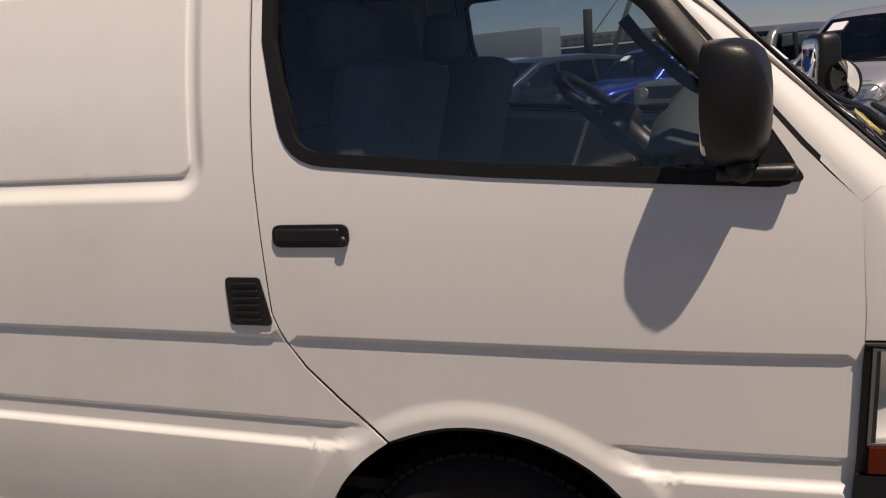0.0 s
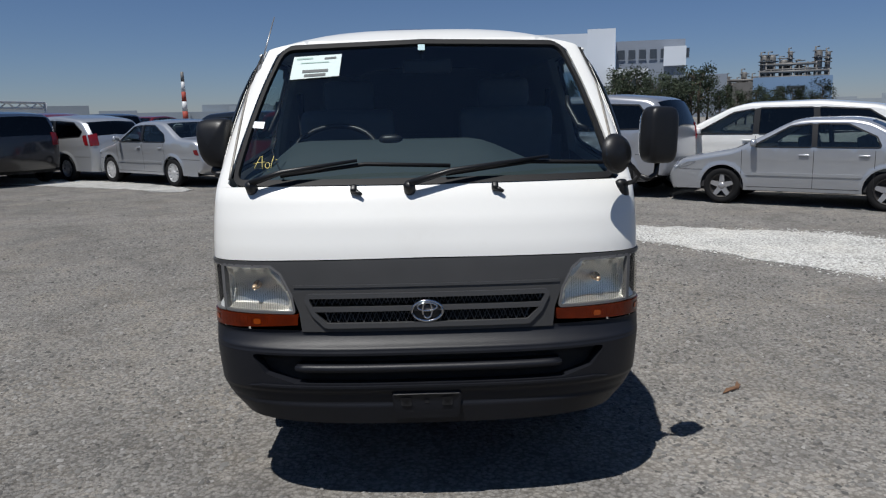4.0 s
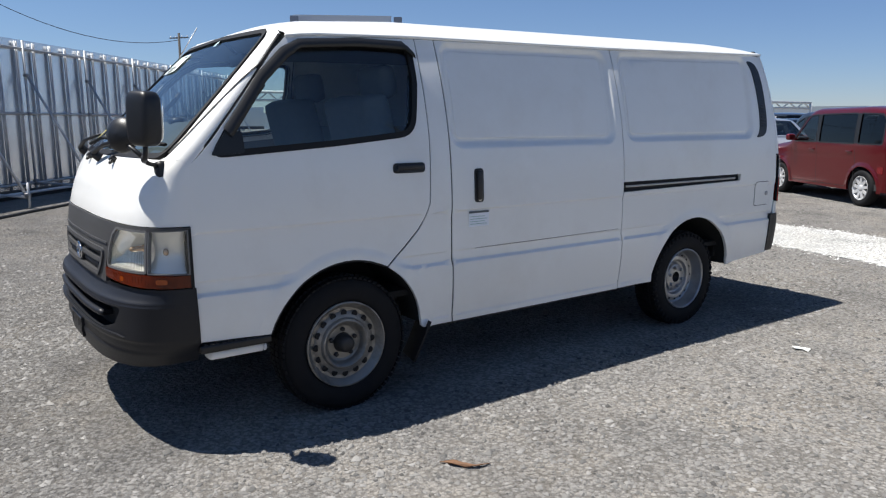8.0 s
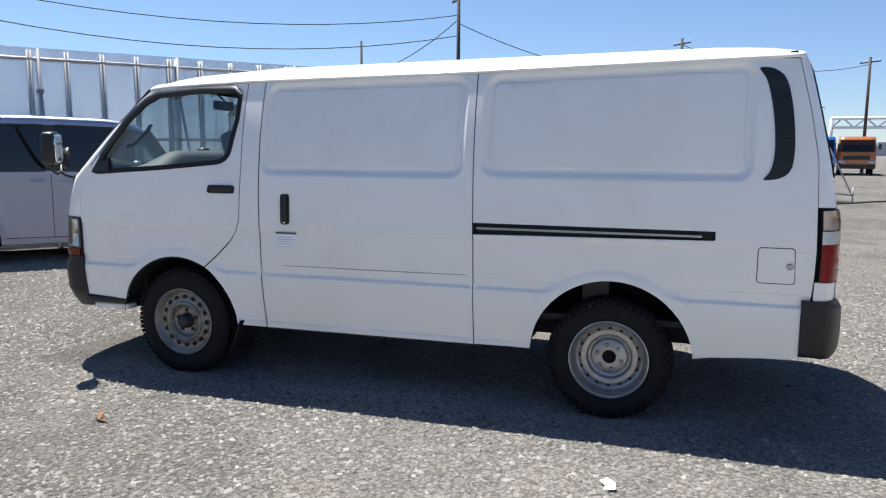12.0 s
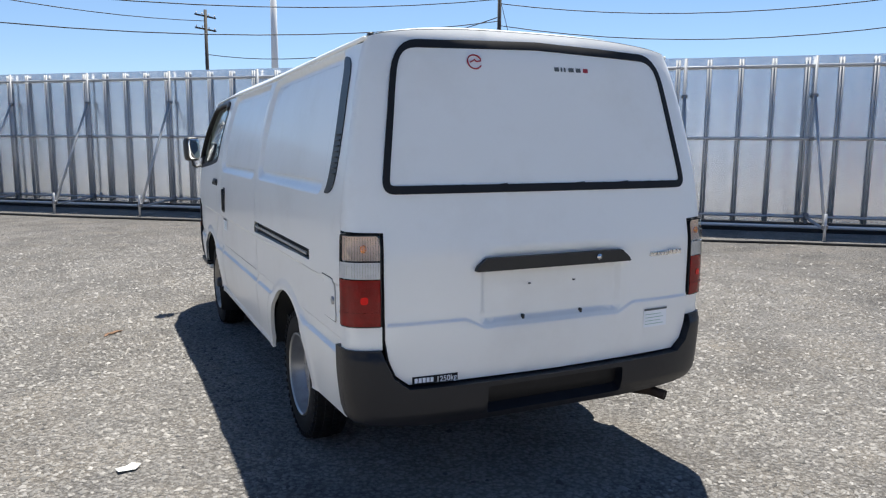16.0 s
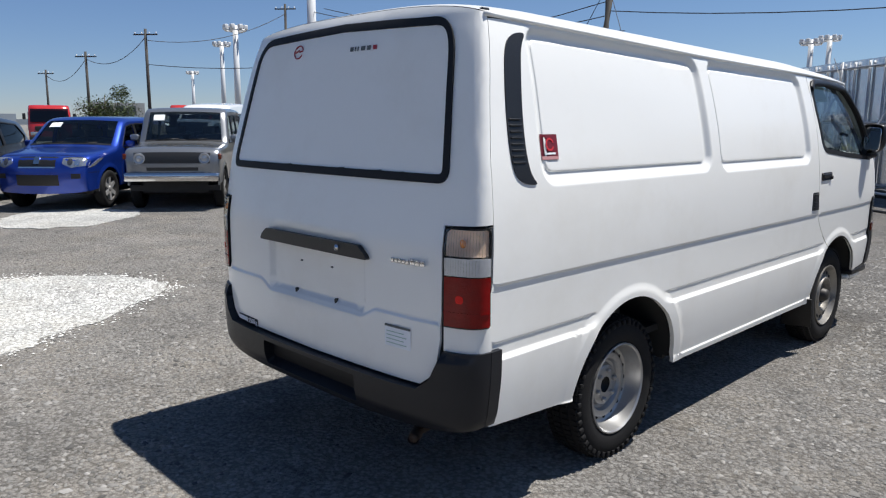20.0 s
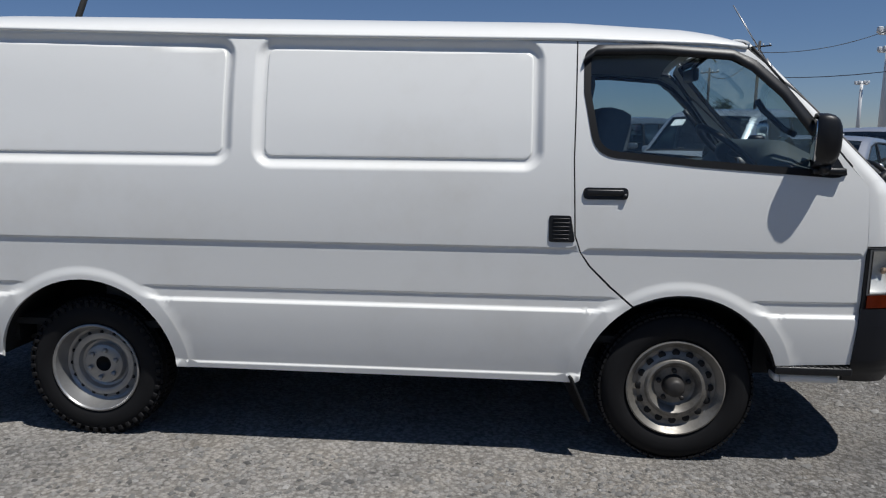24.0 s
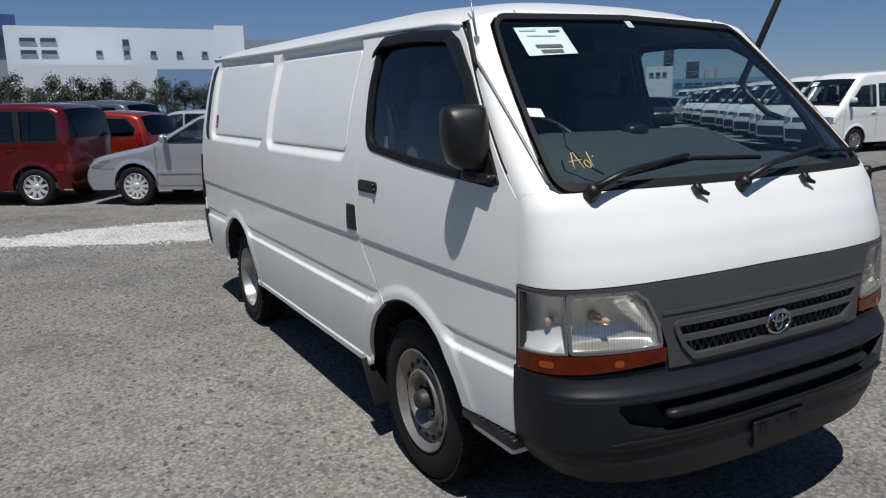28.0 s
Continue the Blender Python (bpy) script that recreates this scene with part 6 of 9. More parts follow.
def car_wheel(car, x, y, r, sgn, spokes, m_):
    w = thing("wheel", "", "")
    w.parent = car
    w.location = (x, y, r)
    prof = [(-0.18, r * 0.66), (-0.18, r * 0.93), (-0.15, r * 0.99), (-0.04, r), (-0.012, r * 0.965), (0.0, r * 0.86), (-0.004, r * 0.70), (-0.02, r * 0.64)]
    part("tyre", Shape().lathe(prof, (0, 0, 0), 28, sgn), TYRE, w)
    rim = [(-0.15, r * 0.62), (-0.02, r * 0.63), (-0.005, r * 0.66), (-0.003, r * 0.64), (-0.022, r * 0.60), (-0.06, r * 0.56), (-0.07, r * 0.2), (-0.06, 0.0)]
    part("rim", Shape().lathe(rim, (0, 0, 0), 28, sgn), m_ if spokes > 7 else HUB, w)
    sp = Shape()
    for k in range(spokes):
        a = 2 * math.pi * k / spokes
        c, s = math.cos(a), math.sin(a)
        wd = 0.028 if spokes > 7 else 0.045
        q = [(-wd, 0.05), (wd, 0.05), (wd * 0.7, r * 0.62), (-wd * 0.7, r * 0.62)]
        top = [(sgn * (-0.012 - 0.018 * (0.6 - v / r)), u * c + v * s, v * c - u * s) for u, v in q]
        bot = [(sgn * -0.06, p[1], p[2]) for p in top]
        sp.ring(bot, top, False).add(top, [(0, 1, 2, 3)], False)
    sp.lathe([(-0.06, 0.06), (-0.02, 0.058), (-0.012, 0.03), (-0.010, 0.0)], (0, 0, 0), 16, sgn)
    part("spokes", sp, m_, w)


def make_car(spec, at, color, label, metallic=True, group=""):
    """A parked car from its side outline: flanks, wrapped top band, glass, lamps and wheels."""
    car = thing("car", label, "car", group, at)
    W, wb, r = spec["W"] / 2, spec["wb"], spec.get("wheel", 0.31)
    path = spec["path"]
    belt, H = spec["belt"], max(p[1] for p in path)
    ymax, ymin = max(p[0] for p in path), min(p[0] for p in path)
    tum = spec.get("tumble", 0.13)
    rad = spec.get("round", 0.07)
    mid, ln = (ymax + ymin) / 2, (ymax - ymin) / 2
    nose_r = spec.get("taper", 0.13)

    def sx(y, z):
        x = W * (1 - nose_r * abs((y - mid) / ln) ** 5)
        if z > belt:
            x -= tum * ((z - belt) / (H - belt)) ** 1.15
        else:
            x -= 0.05 * ((belt - z) / belt) ** 2.2
            x -= 0.010 * (1 - sstep(belt - 0.26, belt - 0.10, z))
        for a in (wb / 2, -wb / 2):
            x += 0.016 * (1 - sstep(r + 0.06, r + 0.13, math.hypot(y - a, z - r)))
        return x

    pts = [(p[0], p[1]) for p in path]
    tags = [p[2] for p in path]
    dn, dt = [], []
    for i in range(len(pts) - 1):
        k = max(1, int(math.dist(pts[i], pts[i + 1]) / 0.07))
        for j in range(k):
            t = j / k
            dn.append((pts[i][0] + (pts[i + 1][0] - pts[i][0]) * t, pts[i][1] + (pts[i + 1][1] - pts[i][1]) * t))
            dt.append(tags[i])
    dn.append(pts[-1])
    dt.append(tags[-1])
    # soften the outline
    for _ in range(2):
        sm = list(dn)
        for i in range(1, len(dn) - 1):
            sm[i] = tuple(0.25 * dn[i - 1][c] + 0.5 * dn[i][c] + 0.25 * dn[i + 1][c] for c in (0, 1))
        dn = sm
    nrm = []
    for i in range(len(dn)):
        a, b = dn[max(i - 1, 0)], dn[min(i + 1, len(dn) - 1)]
        d = Vector((b[0] - a[0], b[1] - a[1])).normalized()
        nrm.append((d[1] * -1, d[0] * 1))
    cx, cz = mid, 0.7
    if sum((p[0] - cx) * n[0] + (p[1] - cz) * n[1] for p, n in zip(dn, nrm)) < 0:
        nrm = [(-a, -b) for a, b in nrm]
    inn = [(p[0] - rad * n[0], p[1] - rad * n[1]) for p, n in zip(dn, nrm)]
    # flanks
    sill = spec.get("sill", 0.24)
    low = []
    for a in (-wb / 2, wb / 2):
        low += [(a + (r + 0.055) * math.cos(t), r + (r + 0.055) * math.sin(t)) for t in np.linspace(math.pi + 0.15, -0.15, 15) if r + (r + 0.055) * math.sin(t) > sill - 0.01]
    outline = inn + [(inn[-1][0], sill)] + low + [(inn[0][0], sill)]
    wins = [rounded(w, 0.035, 3) for w in spec["windows"]]
    pm = PAINT_M if metallic else PAINT
    ex = [(y, z) for z in (belt - 0.10, belt - 0.18, belt - 0.26, belt - 0.01, belt + 0.03) for y in np.arange(ymin + 0.1, ymax - 0.1, 0.14)]
    for a in (wb / 2, -wb / 2):
        for d in (0.075, 0.095, 0.115, 0.14):
            ex += [(a + (r + d) * math.cos(t), r + (r + d) * math.sin(t)) for t in np.arange(0.15, 3.0, 0.2)]
    body = Shape()
    for sgn in (1, -1):
        P = lambda y, z, sgn=sgn: (sgn * sx(y, z), y, z)
        body.join(patch(P, outline, wins, 0.11, ex, 0.03, sgn < 0))
    runs, start = [], 0
    for i in range(1, len(dn)):
        if dt[i] != dt[i - 1] or i == len(dn) - 1:
            runs.append((start, i, dt[start]))
            start = i
    glazed = []
    for a, b, tag in runs:
        rows = []
        for i in range(a, b + 1):
            (y, z), (ny, nz), (yi, zi) = dn[i], nrm[i], inn[i]
            w = sx(yi, zi)
            crown = spec.get("crown", 0.035) if nz > 0.7 else spec.get("bow", 0.09)
            row = []
            fr = (-1, -0.997, -0.985, -0.955, -0.85, -0.6, -0.3, 0, 0.3, 0.6, 0.85, 0.955, 0.985, 0.997, 1)
            for u in fr:
                e = min(1.0, (1 - abs(u)) * w / rad)
                off = -rad * (1 - math.sqrt(max(0, 1 - (1 - e) ** 2)))
                off += crown * (1 - abs(u) ** 2.4)
                row.append((u * w, y + ny * off, z + nz * off))
            rows.append(row)
        if tag in ("w", "g"):
            glazed.append((rows, tag))
            # painted pillars at both sides of the glass
            body.join(loft([rw[:5] for rw in rows])).join(loft([rw[-5:] for rw in rows]))
        else:
            body.join(loft(rows))
    bo = part("body", body, pm, car)
    bo.color = (*color, 1)
    for rows, tag in glazed:
        part("windscreen" if tag == "w" else "rear_window", loft([[(p[0] * 0.995, p[1], p[2] - 0.006) for p in rw[4:-4]] for rw in rows]), CAR_GLASS if tag == "w" or not spec.get("privacy") else GLASS_DARK, car)
    for sgn in (1, -1):
        P = lambda y, z, sgn=sgn: (sgn * sx(y, z), y, z)
        for k, w in enumerate(wins):
            part("side_window", patch(P, offset(w, 0.01), (), 0.2, (), 0, sgn < 0, -0.012), GLASS_DARK if spec.get("privacy") and k > 0 else CAR_GLASS, car)
            part("window_trim", band(P, offset(w, -0.010), offset(w, 0.012), 0.1, sgn < 0, 0.004, 0.01), CAR_BLACK, car)
        for wa, wb_ in [] if spec.get("far") else zip(spec["windows"], spec["windows"][1:]):
            part("pillar_trim", patch(P, [wa[-1], wa[-2], wb_[1], wb_[0]], (), 0.2, (), 0, sgn < 0, 0.003), CAR_BLACK, car)
        for w in spec["windows"][:1] if spec.get("black_front") else []:
            part("pillar_trim", patch(P, [(w[0][0] + 0.11, w[0][1] - 0.02), (w[1][0] + 0.10, w[1][1] + 0.05), w[1], w[0]], (), 0.2, (), 0, sgn < 0, 0.003), CAR_BLACK, car)
        # bumper seams from the wheel arches to both ends, dark strip painted as the sill's shade, and rub strip
        zf, zr = spec.get("bumper_z", (0.58, 0.60))
        yf, yr = min(inn, key=lambda p: abs(p[1] - zf) + (p[0] < mid) * 9)[0], min(inn, key=lambda p: abs(p[1] - zr) + (p[0] > mid) * 9)[0]
        for ya, yb, zb in ((wb / 2 + r + 0.03, yf - 0.01, zf), (yr + 0.01, -wb / 2 - r - 0.03, zr)):
            if yb - ya > 0.05 and not spec.get("far"):
                part("bumper_seam", patch(P, [(ya, zb - 0.012), (yb, zb - 0.003), (yb, zb + 0.004), (ya, zb - 0.005)], (), 0.12, (), 0, sgn < 0, 0.002), CAR_SEAM_SHADE, car)
        if not spec.get("far"):
            part("sill_seam", patch(P, [(-wb / 2 + r + 0.09, sill + 0.065), (wb / 2 - r - 0.09, sill + 0.065), (wb / 2 - r - 0.09, sill + 0.073), (-wb / 2 + r + 0.09, sill + 0.073)], (), 0.2, (), 0, sgn < 0, 0.002), CAR_SEAM_SHADE, car)
        if spec.get("strip") and not spec.get("far"):
            part("side_moulding", patch(P, [(-wb / 2 + r + 0.07, spec["strip"]), (wb / 2 - r - 0.07, spec["strip"]), (wb / 2 - r - 0.07, spec["strip"] + 0.05), (-wb / 2 + r + 0.07, spec["strip"] + 0.05)], (), 0.2, (), 0.012, sgn < 0, 0.012), pm, car).color = (*color, 1)
        for z0, z1, *_ in [] if spec.get("far") else spec["head"]:
            e0 = min(inn, key=lambda p: abs(p[1] - z0) + (p[0] < mid) * 9)[0]
            e1 = min(inn, key=lambda p: abs(p[1] - z1) + (p[0] < mid) * 9)[0]
            lw_ = spec.get("lamp_back", 0.20)
            part("headlamp_side", patch(P, rounded([(e0 + 0.01, z0 + 0.01), (min(e1, e0) + 0.005, z1), (e1 - lw_, z1 + 0.02), (e0 - lw_ * 0.75, z0 + 0.035)], [0, 0, 0.03, 0.03], 4), (), 0.1, (), 0.006, sgn < 0, 0.006), CAR_LAMP, car)
        for z0, z1, *_ in [] if spec.get("far") else spec["tail"]:
            e0 = min(inn, key=lambda p: abs(p[1] - z0) + (p[0] > mid) * 9)[0]
            e1 = min(inn, key=lambda p: abs(p[1] - z1) + (p[0] > mid) * 9)[0]
            part("tail_lamp_side", patch(P, rounded([(e0 - 0.01, z0 + 0.01), (e1 - 0.01, z1), (e1 + 0.12, z1 - 0.01), (e0 + 0.10, z0 + 0.02)], [0, 0, 0.03, 0.03], 4), (), 0.1, (), 0.006, sgn < 0, 0.006), spec.get("side_lamp", CAR_RED), car)
        for y in spec["gaps"]:
            part("door_gap", patch(P, [(y - 0.004, sill + 0.07), (y + 0.004, sill + 0.07), (y + 0.004, belt - 0.01), (y - 0.004, belt - 0.01)], (), 0.15, (), 0, sgn < 0, 0.002), CAR_SEAM_SHADE, car)
        for y in spec.get("handles", [g + 0.14 for g in spec["gaps"][1:]]):
            part("door_handle", Shape().box((sgn * (sx(y, belt - 0.10) + 0.012), y, belt - 0.09), (0.022, 0.15, 0.028), 0.008), pm if spec.get("painted", True) else CAR_BLACK, car).color = (*color, 1)
        ym, zm = spec["mirror"]
        part("door_mirror", Shape().blob((sgn * (sx(ym, zm) + 0.11), ym, zm + 0.055), (0.18, 0.10, 0.125), (0, 0, sgn * -12), 0.6).box((sgn * (sx(ym, zm) + 0.02), ym, zm + 0.01), (0.08, 0.05, 0.03), 0.01), pm, car).color = (*color, 1)
        for a in (wb / 2, -wb / 2):
            car_wheel(car, sgn * (W - 0.02), a, r, sgn, spec.get("spokes", 10), spec.get("wheel_mat", COVER))
    # lamps, grilles and glass notes follow the rounded ends of the car
    def surf(t, u, lift):
        k = max(0, min(len(dn) - 2, int(t)))
        f = t - k
        mixed = [tuple(a[k][c] * (1 - f) + a[k + 1][c] * f for c in (0, 1)) for a in (dn, nrm, inn)]
        (y, z), (ny, nz), (yi, zi) = mixed
        w = sx(yi, zi)
        ff = [spec.get("crown", 0.035) if nrm[i][1] > 0.7 else spec.get("bow", 0.09) for i in (k, k + 1)]
        e = min(1.0, (1 - abs(u)) * w / rad)
        off = lift - rad * (1 - math.sqrt(max(0, 1 - (1 - e) ** 2))) + (ff[0] * (1 - f) + ff[1] * f) * (1 - abs(u) ** 2.4)
        return (u * w, y + ny * off, z + nz * off)

    def level(z, front):
        idx = range(len(dn) - 1) if front else range(len(dn) - 1, 0, -1)
        for i in idx:
            j = i + 1 if front else i - 1
            if dn[i][1] <= z <= dn[j][1]:
                f = (z - dn[i][1]) / max(1e-6, dn[j][1] - dn[i][1])
                return i + f if front else i - f
        return 0.0

    def onto(t0, t1, u0, u1, lift, skew=0.0, n=4, m=5):
        """A raised pad on the surface; skew lifts its outer end."""
        rows, low = [], []
        for a in range(n + 1):
            rows.append([surf(t0 + (t1 - t0) * a / n + skew * b / m, u0 + (u1 - u0) * b / m, lift) for b in range(m + 1)])
            low.append([surf(t0 + (t1 - t0) * a / n + skew * b / m, u0 + (u1 - u0) * b / m, -0.02) for b in range(m + 1)])
        rim = rows[0] + [r[-1] for r in rows[1:]] + rows[-1][-2::-1] + [r[0] for r in rows[-2:0:-1]]
        rim2 = low[0] + [r[-1] for r in low[1:]] + low[-1][-2::-1] + [r[0] for r in low[-2:0:-1]]
        return loft(rows).ring(rim2, rim, False)

    for sgn in (1, -1):
        for z0, z1, u0, u1, skew in spec["head"]:
            def face(a_, z_, lift=0.008):
                return surf(level(z_, True), a_, lift)

            um = u0 + (u1 - u0) * 0.45
            lo_, hi_ = z0 + skew, z1 + skew
            out_ = [(u0, z0 + 0.35 * (z1 - z0)), (um, z0), (u1, lo_ + 0.2 * (z1 - z0)), (1.0, lo_ + 0.3 * (z1 - z0)), (1.0, hi_), (um, z1 + 0.4 * skew), (u0 + 0.02, z1 - 0.2 * (z1 - z0))]
            out_ = rounded([(sgn * a_, z_) for a_, z_ in out_], [0.02, 0.03, 0, 0, 0, 0.03, 0.02], 4)
            hl_ = part("headlamp", patch(lambda a_, z_: face(a_, z_), out_, (), 0.06, (), 0.012, sgn > 0), CAR_LAMP, car)
            for f_, w_ in () if spec.get("far") else ((0.36, 0.10), (0.68, 0.085)):
                uc, zc = u0 + (u1 - u0) * f_, (z0 + z1) / 2 + skew * f_ * 0.6
                rz_ = (z1 - z0) * 0.30
                ring_ = [(sgn * (uc + rz_ / W * math.cos(q)), zc + rz_ * math.sin(q)) for q in np.linspace(0, 2 * math.pi, 15)[:-1]]
                part("lamp_bulb", patch(lambda a_, z_: face(a_, z_, 0.012), ring_, (), 0.05, (), 0, sgn > 0), CAR_DARK_LENS if f_ < 0.5 and spec.get("hood_z") else CAR_CHROME_DULL, hl_)
        for z0, z1, u0, u1, skew in spec["tail"]:
            part("tail_lamp", onto(level(z0, False), level(z1, False), sgn * u0, sgn * u1, 0.012, skew), CAR_RED, car)
        for z0, z1, u0, u1 in spec.get("fog", []):
            part("fog_lamp", onto(level(z0, True), level(z1, True), sgn * u0, sgn * u1, 0.006), CAR_BLACK, car)
    for z0, z1, u, kind in spec.get("front", []):
        t0, t1 = level(z0, True), level(z1, True)
        g = part({"g": "grille", "p": "number_plate_holder", "i": "air_intake", "c": "chrome_bar", "y": "number_plate"}[kind], onto(t0, t1, -u, u, {"c": 0.014, "y": 0.016, "p": 0.013}.get(kind, 0.004), 0, 4, 12), {"c": CHROME, "y": PLATE_Y}.get(kind, CAR_BLACK), car)
        if kind == "g":
            if spec.get("mesh"):
                for f0, f1 in ((0.0, 0.10), (0.92, 1.02)):
                    part("grille_frame", onto(t0 + (t1 - t0) * f0, t0 + (t1 - t0) * f1, -u, u, 0.012, 0, 1, 12), CHROME, g)
            for k in range(0 if spec.get("mesh") else 3):
                part("grille_slat", onto(t0 + (t1 - t0) * (0.12 + 0.31 * k), t0 + (t1 - t0) * (0.24 + 0.31 * k), -u * 0.96, u * 0.96, 0.008, 0, 1, 12), CAR_SLAT, g)
            part("badge", onto(t0 + (t1 - t0) * 0.3, t0 + (t1 - t0) * 0.85, -0.06, 0.06, 0.014), CHROME, g)
    if spec.get("bumper"):
        part("chrome_bumper", Shape().box((0, ymax + 0.06, 0.62), (W * 1.94, 0.16, 0.16), 0.04), CHROME, car, "dented chrome bumper")
        for sgn in (1, -1):
            part("round_headlamp", Shape().lathe([(-0.02, 0.10), (0.01, 0.10), (0.014, 0.088), (0.004, 0.08), (0.018, 0.04), (0.022, 0.0)], (0, 0, 0), 24, 1).moved(Matrix.Translation((sgn * 0.56, ymax + 0.03, 0.95)) @ pose(0, 0, 0, 0, 0, 90)), CAR_LAMP, car)
            part("turn_lamp", Shape().box((sgn * W * 0.97, ymax - 0.08, 0.98), (0.06, 0.12, 0.10), 0.02), AMBER, car)
    hood = [i for i in range(len(dt)) if dt[i] == "w"]
    if hood:
        a, b = hood[0], hood[-1] + 1
        part("cowl", onto(a - 0.25, a + 0.35, -0.86, 0.86, 0.006, 0, 1, 12), CAR_BLACK, car)
        part("price_note", onto(a + (b - a) * 0.72, a + (b - a) * 0.90, 0.48, 0.74, 0.004, 0, 1, 2), PAPER, car, "white paper note behind the windscreen")
        for u0 in (0.60, -0.05):
            part("wiper", Shape().tube([surf(a + 0.2, u0, 0.015), surf(a + 0.5, u0 - 0.5, 0.015)], 0.008, 5), CAR_BLACK, car)
    t_h = level(spec["hood_z"], True) if "hood_z" in spec else 0
    if t_h:
        part("hood_gap", onto(t_h, t_h + 0.10, -0.80, 0.80, 0.0025, 0, 1, 12), CAR_BLACK, car)
    # dark cabin floor, seats and sills
    cab = Shape().box((0, mid - 0.1, 0.42), (W * 1.8, ln * 1.6, 0.3)).box((0, mid, sill + 0.06), (W * 1.7, ln * 1.7, 0.12))
    part("floor_pan", cab, CAR_CABIN, car)
    for y in spec.get("seats", (0.15, -0.75)):
        for x in (0.36, -0.36):
            part("seat", Shape().box((x, y, belt - 0.10), (0.46, 0.16, 0.62), 0.06, (-12, 0, 0)).box((x, y - 0.07, belt + 0.30), (0.24, 0.09, 0.16), 0.04), SEAT, car)
    for a in (wb / 2, -wb / 2):
        part("wheel_well", Shape().box((0, a, r + 0.03), (W * 1.86, (r + 0.06) * 2, 0.1)).box((0, a, r + 0.12), (W * 1.35, (r + 0.05) * 2, r * 0.9)), CAR_CABIN, car)
    part("dashboard", Shape().box((0, spec["mirror"][0] + 0.12, belt - 0.06), (W * 1.75, 0.35, 0.16), 0.05), CAR_CABIN, car)
    return car


SEDAN = dict(W=1.69, wb=2.58, belt=0.93, wheel=0.305, spokes=12, wheel_mat=COVER,
             path=[(2.08, 0.22, "b"), (2.16, 0.32, "b"), (2.18, 0.47, "b"), (2.11, 0.56, "b"), (2.06, 0.68, "b"), (1.92, 0.755, "b"), (1.10, 0.905, "b"), (0.98, 0.94, "w"), (0.22, 1.36, "r"), (0.05, 1.40, "r"), (-0.65, 1.405, "r"), (-0.92, 1.36, "g"), (-1.52, 1.03, "b"), (-2.10, 0.99, "b"), (-2.20, 0.91, "b"), (-2.225, 0.66, "b"), (-2.27, 0.62, "b"), (-2.295, 0.52, "b"), (-2.25, 0.38, "b"), (-2.12, 0.31, "b")],
             windows=[[(0.78, 0.965), (0.20, 1.30), (-0.12, 1.335), (-0.14, 0.965)], [(-0.20, 0.965), (-0.18, 1.335), (-0.62, 1.325), (-1.02, 1.13), (-1.10, 0.965)]],
             gaps=[0.92, -0.17, -1.02], mirror=(0.72, 0.98), seats=(0.0, -0.85),
             hood_z=0.73, head=[(0.585, 0.70, 0.50, 0.96, 0.0)], tail=[(0.68, 0.81, 0.56, 0.97, 0.0)], strip=0.50,
             front=[(0.60, 0.68, 0.42, "g"), (0.32, 0.40, 0.55, "i"), (0.44, 0.53, 0.20, "p")])
BOXY = dict(W=1.67, wb=2.53, belt=1.00, wheel=0.305, privacy=True, tumble=0.07, round=0.10, taper=0.09, crown=0.03, bow=0.07, spokes=9,
            path=[(1.88, 0.24, "b"), (1.92, 0.5, "b"), (1.89, 0.80, "b"), (1.78, 0.93, "b"), (1.02, 1.02, "b"), (0.90, 1.06, "w"), (0.45, 1.55, "r"), (0.28, 1.63, "r"), (-1.2, 1.64, "r"), (-1.66, 1.60, "r"), (-1.76, 1.54, "g"), (-1.81, 1.08, "b"), (-1.83, 0.6, "b"), (-1.78, 0.26, "b")],
            windows=[[(0.80, 1.04), (0.42, 1.50), (0.08, 1.53), (0.06, 1.04)], [(-0.02, 1.04), (0.0, 1.53), (-1.02, 1.54), (-1.04, 1.04)], [(-1.12, 1.04), (-1.10, 1.54), (-1.60, 1.52), (-1.68, 1.42), (-1.68, 1.04)]],
            gaps=[0.86, 0.02, -1.08], mirror=(0.72, 1.06), seats=(0.0, -0.8),
            head=[(0.70, 0.86, 0.60, 0.94, 0.0)], tail=[(0.55, 0.68, 0.76, 0.97, 0.0)],
            front=[(0.70, 0.80, 0.50, "g"), (0.34, 0.46, 0.6, "i")])
